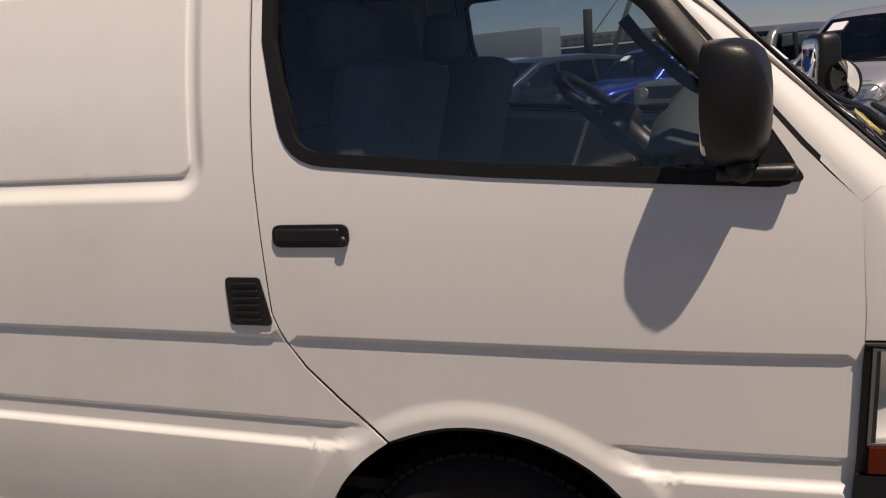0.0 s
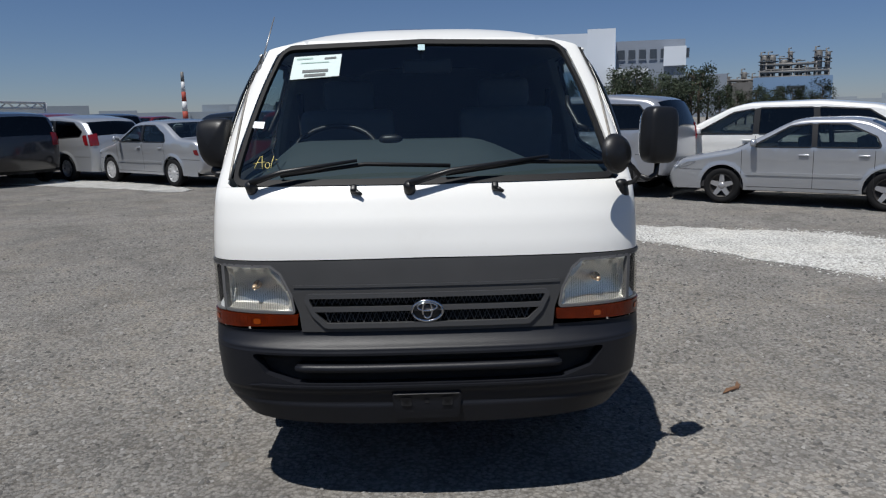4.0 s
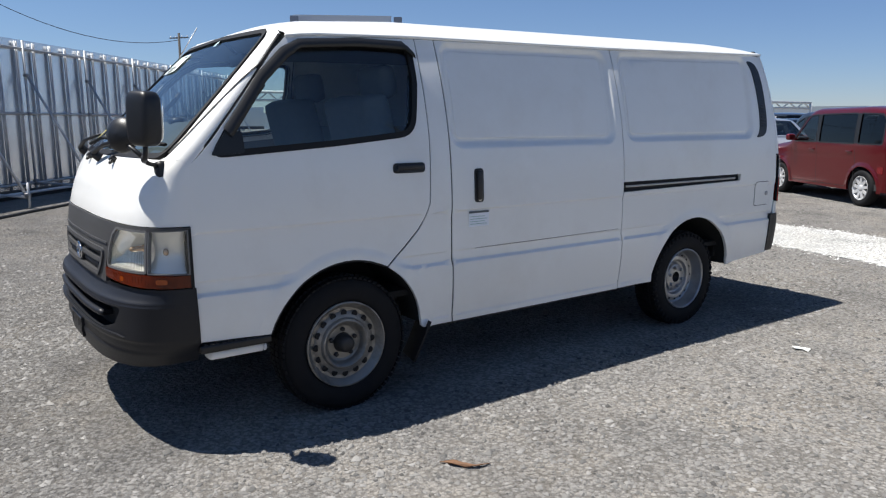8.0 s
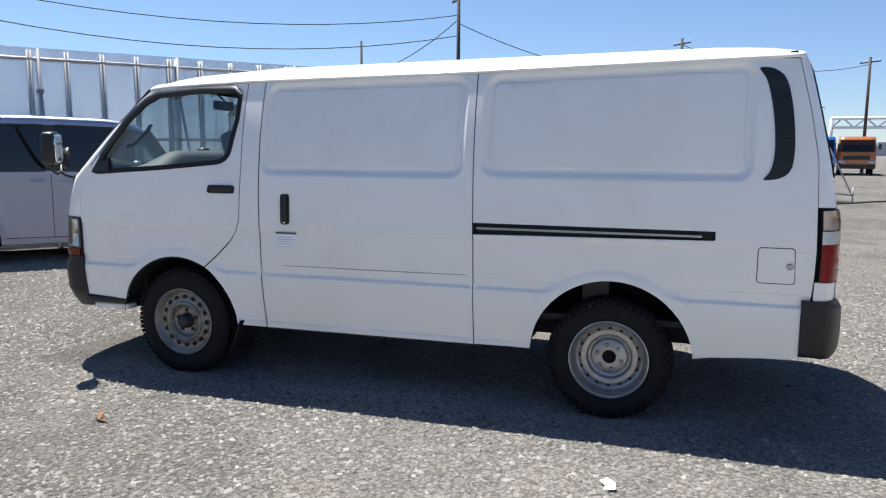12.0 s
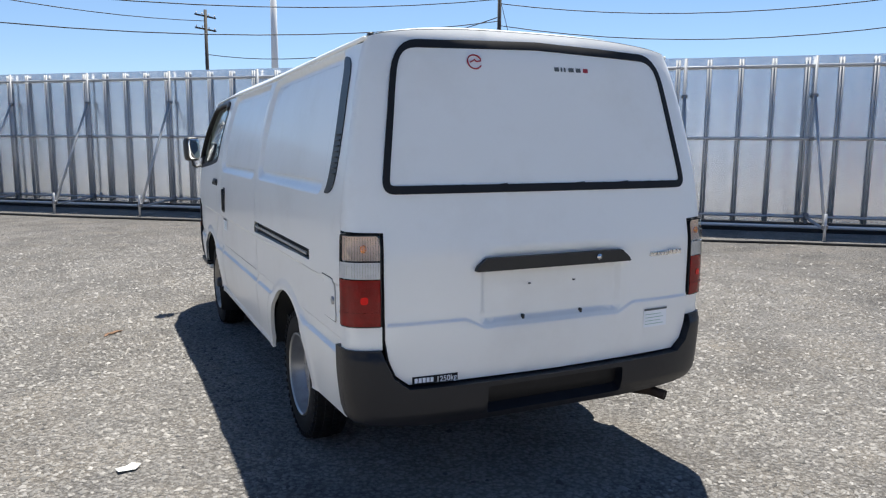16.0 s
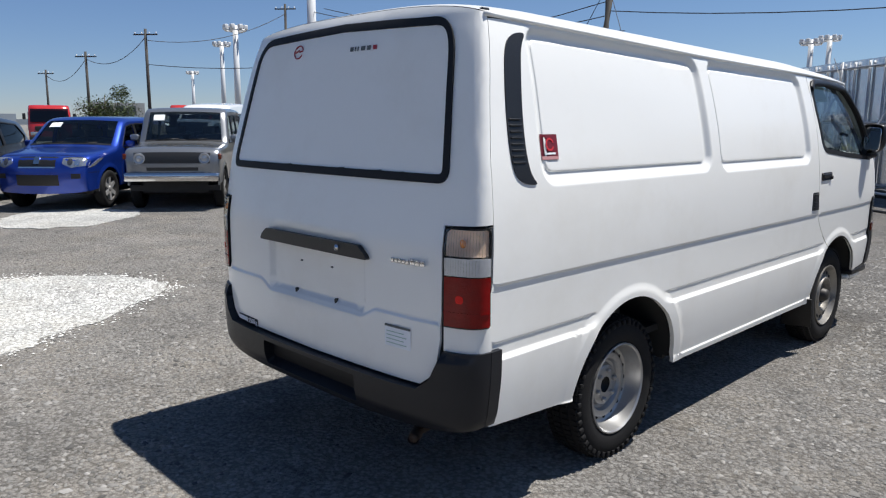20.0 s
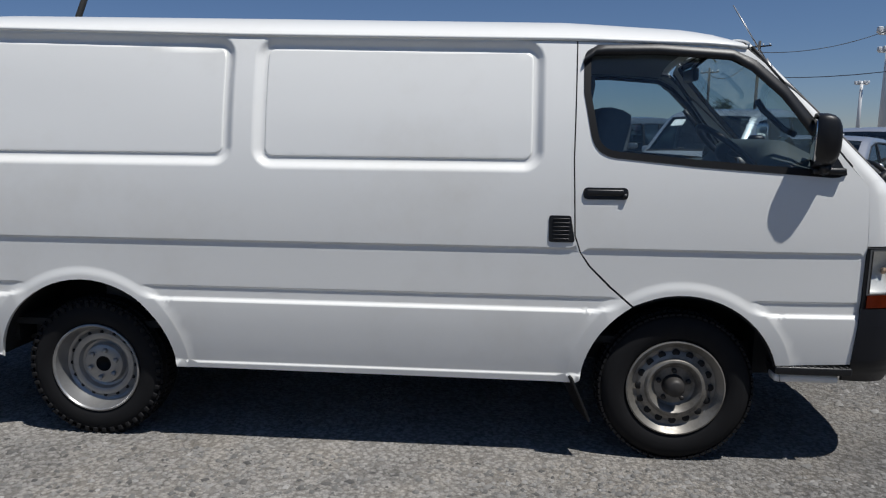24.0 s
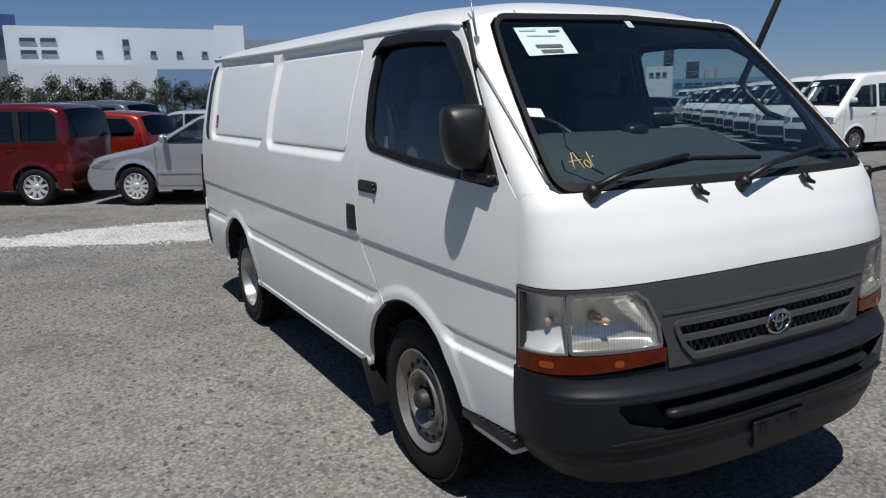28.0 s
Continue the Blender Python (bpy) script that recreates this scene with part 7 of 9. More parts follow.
KEI = dict(W=1.475, wb=2.52, belt=1.09, wheel=0.285, privacy=True, tumble=0.05, round=0.06, taper=0.05, crown=0.025, bow=0.04, spokes=10, wheel_mat=ALLOY, black_front=True,
           path=[(1.64, 0.20, "b"), (1.70, 0.34, "b"), (1.70, 0.62, "b"), (1.69, 0.90, "b"), (1.62, 1.01, "b"), (1.44, 1.05, "b"), (1.16, 1.09, "w"), (1.04, 1.24, "w"), (0.74, 1.63, "r"), (0.60, 1.71, "r"), (0.30, 1.755, "r"), (-0.6, 1.78, "r"), (-1.40, 1.77, "r"), (-1.58, 1.74, "r"), (-1.655, 1.66, "g"), (-1.70, 1.12, "b"), (-1.71, 0.6, "b"), (-1.67, 0.22, "b")],
           windows=[[(1.02, 1.12), (0.70, 1.58), (0.60, 1.63), (0.60, 1.12)], [(0.50, 1.12), (0.50, 1.64), (-0.30, 1.67), (-0.30, 1.12)], [(-0.40, 1.12), (-0.40, 1.67), (-1.00, 1.67), (-1.00, 1.12)], [(-1.06, 1.12), (-1.06, 1.67), (-1.44, 1.66), (-1.50, 1.58), (-1.46, 1.16)]],
           gaps=[0.64, -0.35, -1.20], handles=[-0.20, -0.50], mirror=(0.62, 1.13), seats=(-0.05, -0.85), painted=True, bumper_z=(0.60, 0.66),
           head=[(0.76, 0.95, 0.58, 0.97, 0.0)], tail=[(0.92, 1.40, 0.84, 0.985, 0.0)],
           front=[(0.76, 0.92, 0.52, "g"), (0.28, 0.42, 0.75, "i"), (0.45, 0.58, 0.22, "y")])
MINIVAN = dict(W=1.80, wb=2.90, belt=1.05, wheel=0.33, privacy=True, tumble=0.12, round=0.10, taper=0.12, bow=0.09, spokes=10, wheel_mat=ALLOY,
               path=[(2.30, 0.22, "b"), (2.36, 0.5, "b"), (2.32, 0.80, "b"), (2.15, 0.92, "b"), (1.50, 1.08, "b"), (1.38, 1.13, "w"), (0.65, 1.72, "r"), (0.40, 1.82, "r"), (-0.8, 1.88, "r"), (-2.1, 1.84, "r"), (-2.28, 1.74, "g"), (-2.44, 1.14, "b"), (-2.46, 0.6, "b"), (-2.42, 0.25, "b")],
               windows=[[(1.10, 1.10), (0.55, 1.60), (0.20, 1.70), (0.20, 1.10)], [(0.12, 1.10), (0.12, 1.71), (-0.92, 1.74), (-0.94, 1.10)], [(-1.02, 1.10), (-1.0, 1.74), (-2.0, 1.70), (-2.2, 1.40), (-2.15, 1.10)]],
               gaps=[1.05, 0.16, -0.98], mirror=(0.98, 1.10), seats=(0.3, -0.7),
               hood_z=0.93, head=[(0.70, 0.87, 0.56, 0.97, 0.03)], tail=[(1.0, 1.45, 0.80, 0.98, 0.0)], fog=[(0.42, 0.48, 0.80, 0.95)],
               front=[(0.68, 0.885, 0.50, "g"), (0.27, 0.37, 0.68, "i"), (0.47, 0.56, 0.14, "p")])
SUV = dict(W=1.80, wb=2.64, belt=1.06, wheel=0.355, privacy=True, tumble=0.15, round=0.09, taper=0.11, bow=0.08, spokes=6, wheel_mat=ALLOY, sill=0.36,
           path=[(2.05, 0.36, "b"), (2.12, 0.60, "b"), (2.08, 0.90, "b"), (1.95, 0.99, "b"), (1.05, 1.10, "b"), (0.95, 1.14, "w"), (0.38, 1.60, "r"), (0.20, 1.66, "r"), (-1.2, 1.68, "r"), (-1.85, 1.62, "r"), (-1.98, 1.56, "g"), (-2.16, 1.14, "b"), (-2.20, 0.6, "b"), (-2.15, 0.38, "b")],
           windows=[[(0.76, 1.10), (0.34, 1.50), (0.0, 1.56), (0.0, 1.10)], [(-0.08, 1.10), (-0.08, 1.56), (-0.92, 1.56), (-1.0, 1.10)], [(-1.08, 1.12), (-1.02, 1.55), (-1.72, 1.52), (-1.92, 1.30), (-1.90, 1.14)]],
           gaps=[0.80, -0.04, -1.02], mirror=(0.62, 1.12), seats=(0.0, -0.8),
           hood_z=0.97, head=[(0.78, 0.92, 0.56, 0.97, 0.02)], bumper_z=(0.70, 0.72), tail=[(0.92, 1.20, 0.76, 0.98, 0.0)], fog=[(0.60, 0.68, 0.72, 0.9)],
           front=[(0.80, 0.93, 0.46, "g"), (0.50, 0.66, 0.55, "i")])
JEEP = dict(W=1.69, wb=2.73, belt=1.14, wheel=0.37, tumble=0.08, round=0.06, taper=0.03, bow=0.03, crown=0.03, spokes=6, wheel_mat=ALLOY, sill=0.46,
            path=[(2.00, 0.62, "b"), (2.02, 0.80, "b"), (2.01, 1.06, "b"), (1.90, 1.12, "b"), (0.80, 1.18, "b"), (0.74, 1.20, "w"), (0.40, 1.78, "r"), (0.28, 1.85, "r"), (-1.0, 1.88, "r"), (-2.2, 1.86, "r"), (-2.36, 1.78, "g"), (-2.42, 1.24, "b"), (-2.44, 0.7, "b"), (-2.42, 0.5, "b")],
            windows=[[(0.58, 1.18), (0.32, 1.72), (-0.18, 1.74), (-0.18, 1.18)], [(-0.26, 1.18), (-0.26, 1.74), (-1.0, 1.75), (-1.0, 1.18)], [(-1.08, 1.18), (-1.08, 1.75), (-2.1, 1.74), (-2.2, 1.18)]],
            gaps=[0.62, -0.22, -1.04], mirror=(0.55, 1.24), seats=(0.0, -0.85),
            head=[], tail=[(0.7, 1.0, 0.80, 0.95, 0.0)], bumper=True,
            front=[(0.86, 1.04, 0.80, "i"), (0.73, 0.79, 0.55, "i")])
WEDGE = dict(SEDAN, W=1.725, wb=2.70, belt=0.98, wheel=0.31, taper=0.14, bow=0.13, spokes=10, wheel_mat=ALLOY, privacy=False,
             path=[(2.10, 0.22, "b"), (2.18, 0.45, "b"), (2.12, 0.64, "b"), (1.95, 0.76, "b"), (1.30, 0.97, "w"), (0.40, 1.42, "r"), (0.10, 1.48, "r"), (-0.7, 1.46, "r"), (-1.2, 1.38, "g"), (-2.05, 1.10, "b"), (-2.18, 0.98, "b"), (-2.22, 0.5, "b"), (-2.15, 0.24, "b")],
             windows=[[(0.98, 0.99), (0.34, 1.34), (-0.02, 1.40), (-0.02, 0.99)], [(-0.08, 0.99), (-0.08, 1.40), (-0.72, 1.38), (-1.35, 1.16), (-1.30, 1.02)]],
             gaps=[1.0, -0.05, -1.05], mirror=(0.86, 1.0), hood_z=0.66, head=[(0.55, 0.70, 0.56, 0.97, 0.09)], lamp_back=0.46, tail=[(0.80, 1.02, 0.66, 0.97, 0.0)],
             front=[(0.56, 0.63, 0.46, "g"), (0.28, 0.37, 0.64, "i"), (0.42, 0.52, 0.17, "p")])
WAGON = dict(WEDGE, wb=2.78, belt=1.0, privacy=True,
             path=[(2.22, 0.22, "b"), (2.30, 0.45, "b"), (2.24, 0.68, "b"), (2.05, 0.80, "b"), (1.38, 1.0, "w"), (0.45, 1.48, "r"), (0.15, 1.55, "r"), (-1.0, 1.57, "r"), (-1.9, 1.48, "r"), (-2.05, 1.42, "g"), (-2.32, 1.08, "b"), (-2.36, 0.6, "b"), (-2.28, 0.24, "b")],
             windows=[[(1.05, 1.02), (0.38, 1.40), (0.02, 1.46), (0.02, 1.02)], [(-0.06, 1.02), (-0.06, 1.47), (-0.92, 1.47), (-0.98, 1.02)], [(-1.05, 1.04), (-1.0, 1.47), (-1.75, 1.42), (-2.08, 1.20), (-2.0, 1.08)]],
             gaps=[1.08, -0.02, -0.98], mirror=(0.95, 1.03), hood_z=0.72, head=[(0.58, 0.74, 0.58, 0.97, 0.09)], lamp_back=0.46, tail=[(0.86, 1.12, 0.74, 0.98, 0.0)], fog=[(0.34, 0.42, 0.74, 0.86)],
             front=[(0.60, 0.67, 0.52, "g"), (0.28, 0.40, 0.55, "i"), (0.47, 0.56, 0.17, "p")])
ONEBOX = dict(W=1.69, wb=2.57, belt=1.12, wheel=0.32, privacy=False, tumble=0.14, round=0.10, taper=0.07, bow=0.07, spokes=12, wheel_mat=STEEL,
              path=[(2.10, 0.30, "b"), (2.14, 0.6, "b"), (2.08, 0.92, "b"), (1.88, 1.16, "b"), (1.80, 1.22, "w"), (1.20, 1.88, "r"), (0.98, 2.02, "r"), (-0.5, 2.10, "r"), (-2.2, 2.09, "r"), (-2.40, 1.98, "g"), (-2.52, 1.25, "b"), (-2.56, 0.6, "b"), (-2.52, 0.32, "b")],
              windows=[[(1.62, 1.20), (1.12, 1.70), (0.62, 1.74), (0.62, 1.18)], [(0.50, 1.20), (0.50, 1.76), (-0.70, 1.78), (-0.70, 1.20)], [(-0.82, 1.20), (-0.82, 1.78), (-2.1, 1.78), (-2.2, 1.20)]],
              gaps=[1.72, 0.56, -0.76], mirror=(1.58, 1.3), seats=(0.75, -0.4),
              head=[(0.76, 0.92, 0.60, 0.97, 0.0)], tail=[(0.85, 1.18, 0.86, 0.98, 0.0)],
              front=[(0.78, 0.90, 0.55, "g"), (0.36, 0.62, 0.95, "i")])


def stand(front, rear, flip=1, W=1.7):
    """The pose of a car whose two wheels on one side touch the ground at these places; flip: 1 where that is its left side."""
    f, b = Vector((*front, 0)), Vector((*rear, 0))
    d = (f - b).normalized()
    side_ = Vector((d.y, -d.x, 0))
    c = (f + b) / 2 + side_ * flip * (W / 2 - 0.1)
    return pose(c.x, c.y, 0, 0, 0, math.degrees(math.atan2(-d.x, d.y)))


def parked(x, y, deg):
    """Centre and heading, in degrees from the x axis."""
    return pose(x, y, 0, 0, 0, deg - 90)


def by_axle(a, b, spec):
    """The pose from where the two front wheels stand, the car's right one first as seen from ahead."""
    a, b = Vector((*a, 0)), Vector((*b, 0))
    ax = (b - a).normalized()
    d = Vector((ax.y, -ax.x, 0))
    c = (a + b) / 2 - d * spec["wb"] / 2
    return pose(c.x, c.y, 0, 0, 0, math.degrees(math.atan2(-d.x, d.y)))


SILVER, WHITE, GREY = (0.52, 0.535, 0.56), (0.80, 0.80, 0.78), (0.16, 0.18, 0.20)
ROW = "cars parked round the yard"
make_car(SEDAN, stand((7.70, -14.15), (5.65, -12.55), 1), SILVER, "silver four-door sedan parked on the gravel", group=ROW)
make_car(BOXY, stand((4.10, -12.1), (2.05, -10.85), 1, 1.67) @ Matrix.Diagonal((1, 1, 0.965, 1)), (0.16, 0.003, 0.006), "dark red boxy hatchback with tinted rear windows", True, group=ROW)
make_car(SEDAN, stand((0.66, -9.85), (-1.48, -8.30), 1), SILVER, "silver sedan with plastic wheel covers beside the red hatchback", group=ROW)
make_car(dict(SEDAN, wb=2.46, spokes=5, wheel_mat=ALLOY, side_lamp=CAR_AMBER), stand((-4.42, -7.62), (-6.17, -6.33), 1) @ Matrix.Scale(0.90, 4), SILVER, "silver sedan with five-spoke wheels at the row's end", group=ROW)
make_car(SUV, stand((-0.95, -10.45), (-3.05, -8.85), 1, 1.8), (0.46, 0.47, 0.50), "silver sport utility seen from behind its dark rear window", group=ROW)
make_car(WAGON, stand((-4.45, -10.0), (-6.7, -8.45), 1) @ Matrix.Scale(0.97, 4), WHITE, "white people carrier behind the silver sedan", False, group=ROW)
make_car(SUV, parked(1.15, -14.35, -37) @ Matrix.Scale(0.85, 4), (0.42, 0.035, 0.016), "orange-red sport utility behind the sedans", group=ROW)
make_car(MINIVAN, parked(5.2, -16.1, -37) @ Matrix.Scale(0.85, 4), (0.02, 0.02, 0.024), "black minivan behind the red hatchback", group=ROW)
make_car(SUV, stand((12.75, -14.90), (10.57, -13.38), 1, 1.8), (0.012, 0.012, 0.015), "black sport utility at the row's far end", False, group=ROW)
make_car(WAGON, stand((11.35, -16.3), (9.1, -14.83), 1), SILVER, "silver estate with upright red tail lamps", group=ROW)
make_car(KEI, stand((3.72, 3.27), (1.95, 5.16), -1, 1.475), (0.235, 0.27, 0.37), "silver-violet tall kei wagon beside the steel fence", group=ROW)
make_car(WAGON, by_axle((-6.16, 4.51), (-5.16, 5.57), WAGON) @ Matrix.Diagonal((0.96, 0.97, 0.925, 1)), WHITE, "white hybrid estate facing the van", False, group=ROW)
make_car(WEDGE, by_axle((-7.17, 2.58), (-6.30, 3.74), WEDGE) @ Matrix.Diagonal((0.97, 0.97, 0.945, 1)), (0.50, 0.515, 0.55), "silver hybrid hatchback facing the van", group=ROW)
make_car(MINIVAN, by_axle((-9.28, 1.62), (-8.30, 2.85), MINIVAN), (0.60, 0.615, 0.65), "pearl silver minivan with a wide barred grille", group=ROW)
make_car(JEEP, by_axle((-10.35, -0.25), (-9.52, 0.95), JEEP) @ Matrix.Scale(0.93, 4), (0.21, 0.22, 0.235), "grey square off-roader with a chrome bumper", group=ROW)
make_car(dict(SUV, mesh=True, bow=0.13, head=[(0.77, 0.93, 0.54, 0.97, 0.02)], front=[(0.76, 0.93, 0.40, "g"), (0.50, 0.66, 0.46, "i")]), by_axle((-11.85, -1.68), (-10.78, -0.60), SUV) @ Matrix.Scale(0.93, 4), (0.010, 0.045, 0.34), "bright blue sport utility facing the van", group=ROW)
make_car(WAGON, by_axle((-12.4, -4.35), (-11.3, -2.95), WAGON), (0.06, 0.075, 0.10), "blue-grey people carrier facing the van", group=ROW)
proto = make_car(dict(ONEBOX, far=True), parked(-18.0, -9.8, -6), WHITE, "white one-box van in the far row", False, group=ROW)


def again(src, m, color=None, label=None):
    c = copy_thing(src, m)
    if color:
        for o in c.children_recursive:
            o.color = (*color, 1)
    if label:
        c["label"] = label
    return c


# further rows: copies in other colours
kinds = {"sedan": make_car(dict(SEDAN, far=True), parked(-14.5, 9.5, -40), SILVER, "silver sedan in the far row", group=ROW),
         "wagon": make_car(dict(WAGON, far=True), parked(-10.3, 6.0, -50), (0.6, 0.6, 0.62), "pale hatchback in the far row", group=ROW),
         "suv": make_car(dict(SUV, far=True), parked(-19.6, -5.6, -14), (0.55, 0.56, 0.57), "silver sport utility in the far row", group=ROW)}
rnd = random.Random(7)
COLS = [((0.75, 0.75, 0.73), "white"), ((0.30, 0.31, 0.33), "silver"), ((0.03, 0.03, 0.035), "black"), ((0.14, 0.16, 0.18), "grey"), ((0.02, 0.05, 0.16), "dark blue"), ((0.28, 0.02, 0.02), "red"), ((0.62, 0.62, 0.60), "pale")]
spots = []
for k in range(1, 14):
    spots.append((-18.0 - 1.55 * k, -9.8 - 1.82 * k, -6, "onebox"))
for k in range(8):
    spots.append((-16.5 - 1.9 * k, 2.2 + 2.2 * k, -40, rnd.choice(("suv", "wagon", "sedan", "onebox"))))
for k in range(8):
    spots.append((-21.5 - 1.25 * k, -3.4 - 1.78 * k, -30, rnd.choice(("suv", "wagon", "sedan"))))
for k in range(5):
    spots.append((14.5 - 4.6 * k, -29.0 + 3.2 * k, -37, rnd.choice(("suv", "wagon", "sedan"))))
for k in range(5):
    spots.append((17.5 - 4.8 * k, -21.5 + 1.2 * k, -37, rnd.choice(("suv", "wagon", "sedan"))))
for k, (x, y) in enumerate(((-31.6, -34.8), (-34.8, -37.3), (-29.0, -29.1), (-31.6, -29.9), (-33.4, -28.4), (-35.0, -27.2))):
    spots.append((x, y, 60 if k < 3 else 20, rnd.choice(("wagon", "sedan"))))
again(kinds["wagon"], parked(-18.05, -21.31, 145) @ Matrix.Scale(0.95, 4), (0.01, 0.07, 0.38), "bright blue hatchback at the end of a far row")
for k in range(5):
    spots.append((9.0 + 7.5 * k, -36.5 - 2.0 * k, 75, rnd.choice(("suv", "wagon", "sedan"))))
for k in range(5):
    spots.append((24.0 + 3.3 * k, -19.5 - 0.8 * k, 70, rnd.choice(("wagon", "sedan", "suv"))))
NAMES = {"sedan": "sedan", "wagon": "estate", "suv": "sport utility", "onebox": "one-box van"}
for x, y, d, kd in spots:
    col, cn = COLS[0] if kd == "onebox" and rnd.random() < 0.8 else rnd.choice(COLS)
    again(proto if kd == "onebox" else kinds[kd], parked(x + rnd.uniform(-0.3, 0.3), y + rnd.uniform(-0.3, 0.3), d + rnd.uniform(-4, 4)), col, f"{cn} {NAMES[kd]} in a distant row of parked cars")


def make_truck(at, color, label, box=None):
    """A cab-over lorry: rounded cab, screen, grille, bumper, wheels and a bed or a box."""
    tr = thing("truck", label, "truck", ROW, at)
    pr = [(2.9, 0.55), (2.95, 1.2), (2.86, 1.45), (2.62, 2.25), (2.45, 2.42), (1.35, 2.46), (1.3, 0.6)]
    rows = []
    for u in (-1, -0.985, -0.94, -0.6, 0, 0.6, 0.94, 0.985, 1):
        e = 0.09 * max(0.0, (abs(u) - 0.9) / 0.1) ** 2
        rows.append([(1.08 * u * (1 - 0.05 * sstep(1.4, 2.4, z)), y - e if y > 2 else y, z - (e if z > 2.2 else 0)) for y, z in pr])
    sh = loft(rows)
    for r in (rows[0], rows[-1]):
        sh.add(r, [tuple(range(len(r)))], False)
    cab = part("cab", sh, PAINT, tr)
    cab.color = (*color, 1)
    part("windscreen", loft([[(x, 2.885 + 0.012, 1.48), (x * 0.96, 2.655 + 0.012, 2.22)] for x in (-0.98, -0.5, 0, 0.5, 0.98)]), GLASS_DARK, tr)
    for sgn in (1, -1):
        part("side_window", Shape().box((sgn * 1.066, 2.15, 1.78), (0.02, 0.75, 0.52), 0.01, (0, sgn * -3, 0)), GLASS_DARK, tr)
        part("headlamp", Shape().box((sgn * 0.82, 2.95, 0.85), (0.36, 0.06, 0.2), 0.03), CAR_LAMP, tr)
        part("mirror", Shape().box((sgn * 1.25, 2.75, 1.8), (0.16, 0.08, 0.34), 0.03), CAR_BLACK, tr)
        for y in (2.0, -1.9):
            car_wheel(tr, sgn * 0.98, y, 0.43, sgn, 9, STEEL)
    part("grille", Shape().box((0, 2.955, 1.12), (1.5, 0.04, 0.28), 0.02), CAR_BLACK, tr)
    part("bumper", Shape().box((0, 2.95, 0.55), (2.12, 0.16, 0.26), 0.04), CAR_BLACK if box is None else PAINT, tr)
    part("chassis", Shape().box((0, -0.4, 0.72), (0.8, 5.4, 0.22), 0.02).box((0, -0.6, 0.92), (2.0, 3.6, 0.16), 0.02), CAR_CABIN, tr)
    if box:
        bd = part("cargo_box", Shape().box((0, -1.2, 2.05), (2.3, 5.0, 2.2), 0.03), PAINT, tr)
        bd.color = (*box, 1)
        part("deflector", Shape().box((0, 1.9, 2.72), (1.7, 0.8, 0.55), 0.15), PAINT, tr).color = (*color, 1)
    else:
        part("cargo_bed", Shape().box((0, -1.2, 1.25), (2.25, 4.9, 0.5), 0.03), PAINT, tr).color = (*color, 1)
    return tr


make_truck(parked(50.2, -11.3, 171), (0.02, 0.10, 0.42), "blue cab-over lorry beyond the steel fence")
make_truck(parked(50.4, -13.6, 171), (0.42, 0.12, 0.02), "orange cab-over lorry beside the blue one")
make_truck(parked(80.5, -30.2, -112), WHITE, "white box lorry parked by the pipe bridge", (0.70, 0.72, 0.74))
make_truck(parked(-38.1, 14.1, -26), (0.45, 0.03, 0.02), "red cab-over lorry behind the parked cars")
make_truck(parked(-45.5, 8.8, -16), (0.42, 0.02, 0.02), "red cab-over lorry behind the blue sport utility")
again(kinds["sedan"], parked(38.3, -17.9, -20), (0.50, 0.43, 0.33), "beige sedan seen from behind across the yard")

# ---- steel panel fence with scaffold pipes ----
SHEET = mat("galvanised_sheet", (0.80, 0.82, 0.84), 0.27, 0.9, var=0.10, scale=1.6, bump=0.05, bscale=1.6)
PIPE = mat("galvanised_pipe", (0.40, 0.415, 0.44), 0.45, 0.35, var=0.15, scale=8)
CLAMP = mat("scaffold_clamp", (0.22, 0.22, 0.23), 0.5, 0.7, var=0.2, scale=20)
POLE_WHITE = mat("white_pipe_plastic", (0.62, 0.63, 0.64), 0.45, var=0.08, scale=3)
HOSE = mat("black_hose", (0.02, 0.02, 0.02), 0.6)
FA, FB = Vector((-11.55, 19.85, 0)), Vector((20.05, -6.68, 0))
FD = (FB - FA).normalized()
FN = Vector((-FD.y, FD.x, 0)) * -1
if FN.dot(Vector((0, 0, 0)) - FA) < 0:
    FN = -FN
FLEN, FH, PW = (FB - FA).length, 2.90, 0.505
FM = Matrix.Translation(FA) @ Matrix(((FD.x, FN.x, 0, 0), (FD.y, FN.y, 0, 0), (0, 0, 1, 0), (0, 0, 0, 1)))
fence = thing("panel_fence", "tall galvanised steel panel fence braced with scaffold pipes", "fence", at=FM)
first = {}


def piece(name, sh, material, x, label="", variant=0):
    """A repeat on the fence that shares one mesh with its like."""
    if (name, variant) not in first:
        first[name, variant] = part(name, sh, material, fence, label)
        first[name, variant].location = (x, 0, 0)
        return first[name, variant]
    ob = new(name, first[name, variant].data)
    ob.parent = fence
    ob.location = (x, 0, 0)
    return ob


npan = int(FLEN / PW)
rnds = random.Random(9)
sheets = []
for k in range(7):
    lean_, belly, twist = rnds.uniform(-0.011, 0.011), rnds.uniform(0.001, 0.011), rnds.uniform(-0.007, 0.007)
    sheets.append(loft([[(u * PW, -belly * math.sin(math.pi * u) * math.sin(math.pi * v) + lean_ * (v - 0.5) + twist * (u - 0.5) * (v - 0.5) - 0.003 * math.sin(3 * math.pi * u + v) - 0.012, 0.17 + v * (FH - 0.17)) for u in np.linspace(0, 1, 9)] for v in np.linspace(0, 1, 9)]))
pairp = Shape().tube([(0, 0.035, 0.12), (0, 0.035, FH - 0.04)], 0.0165, 8)
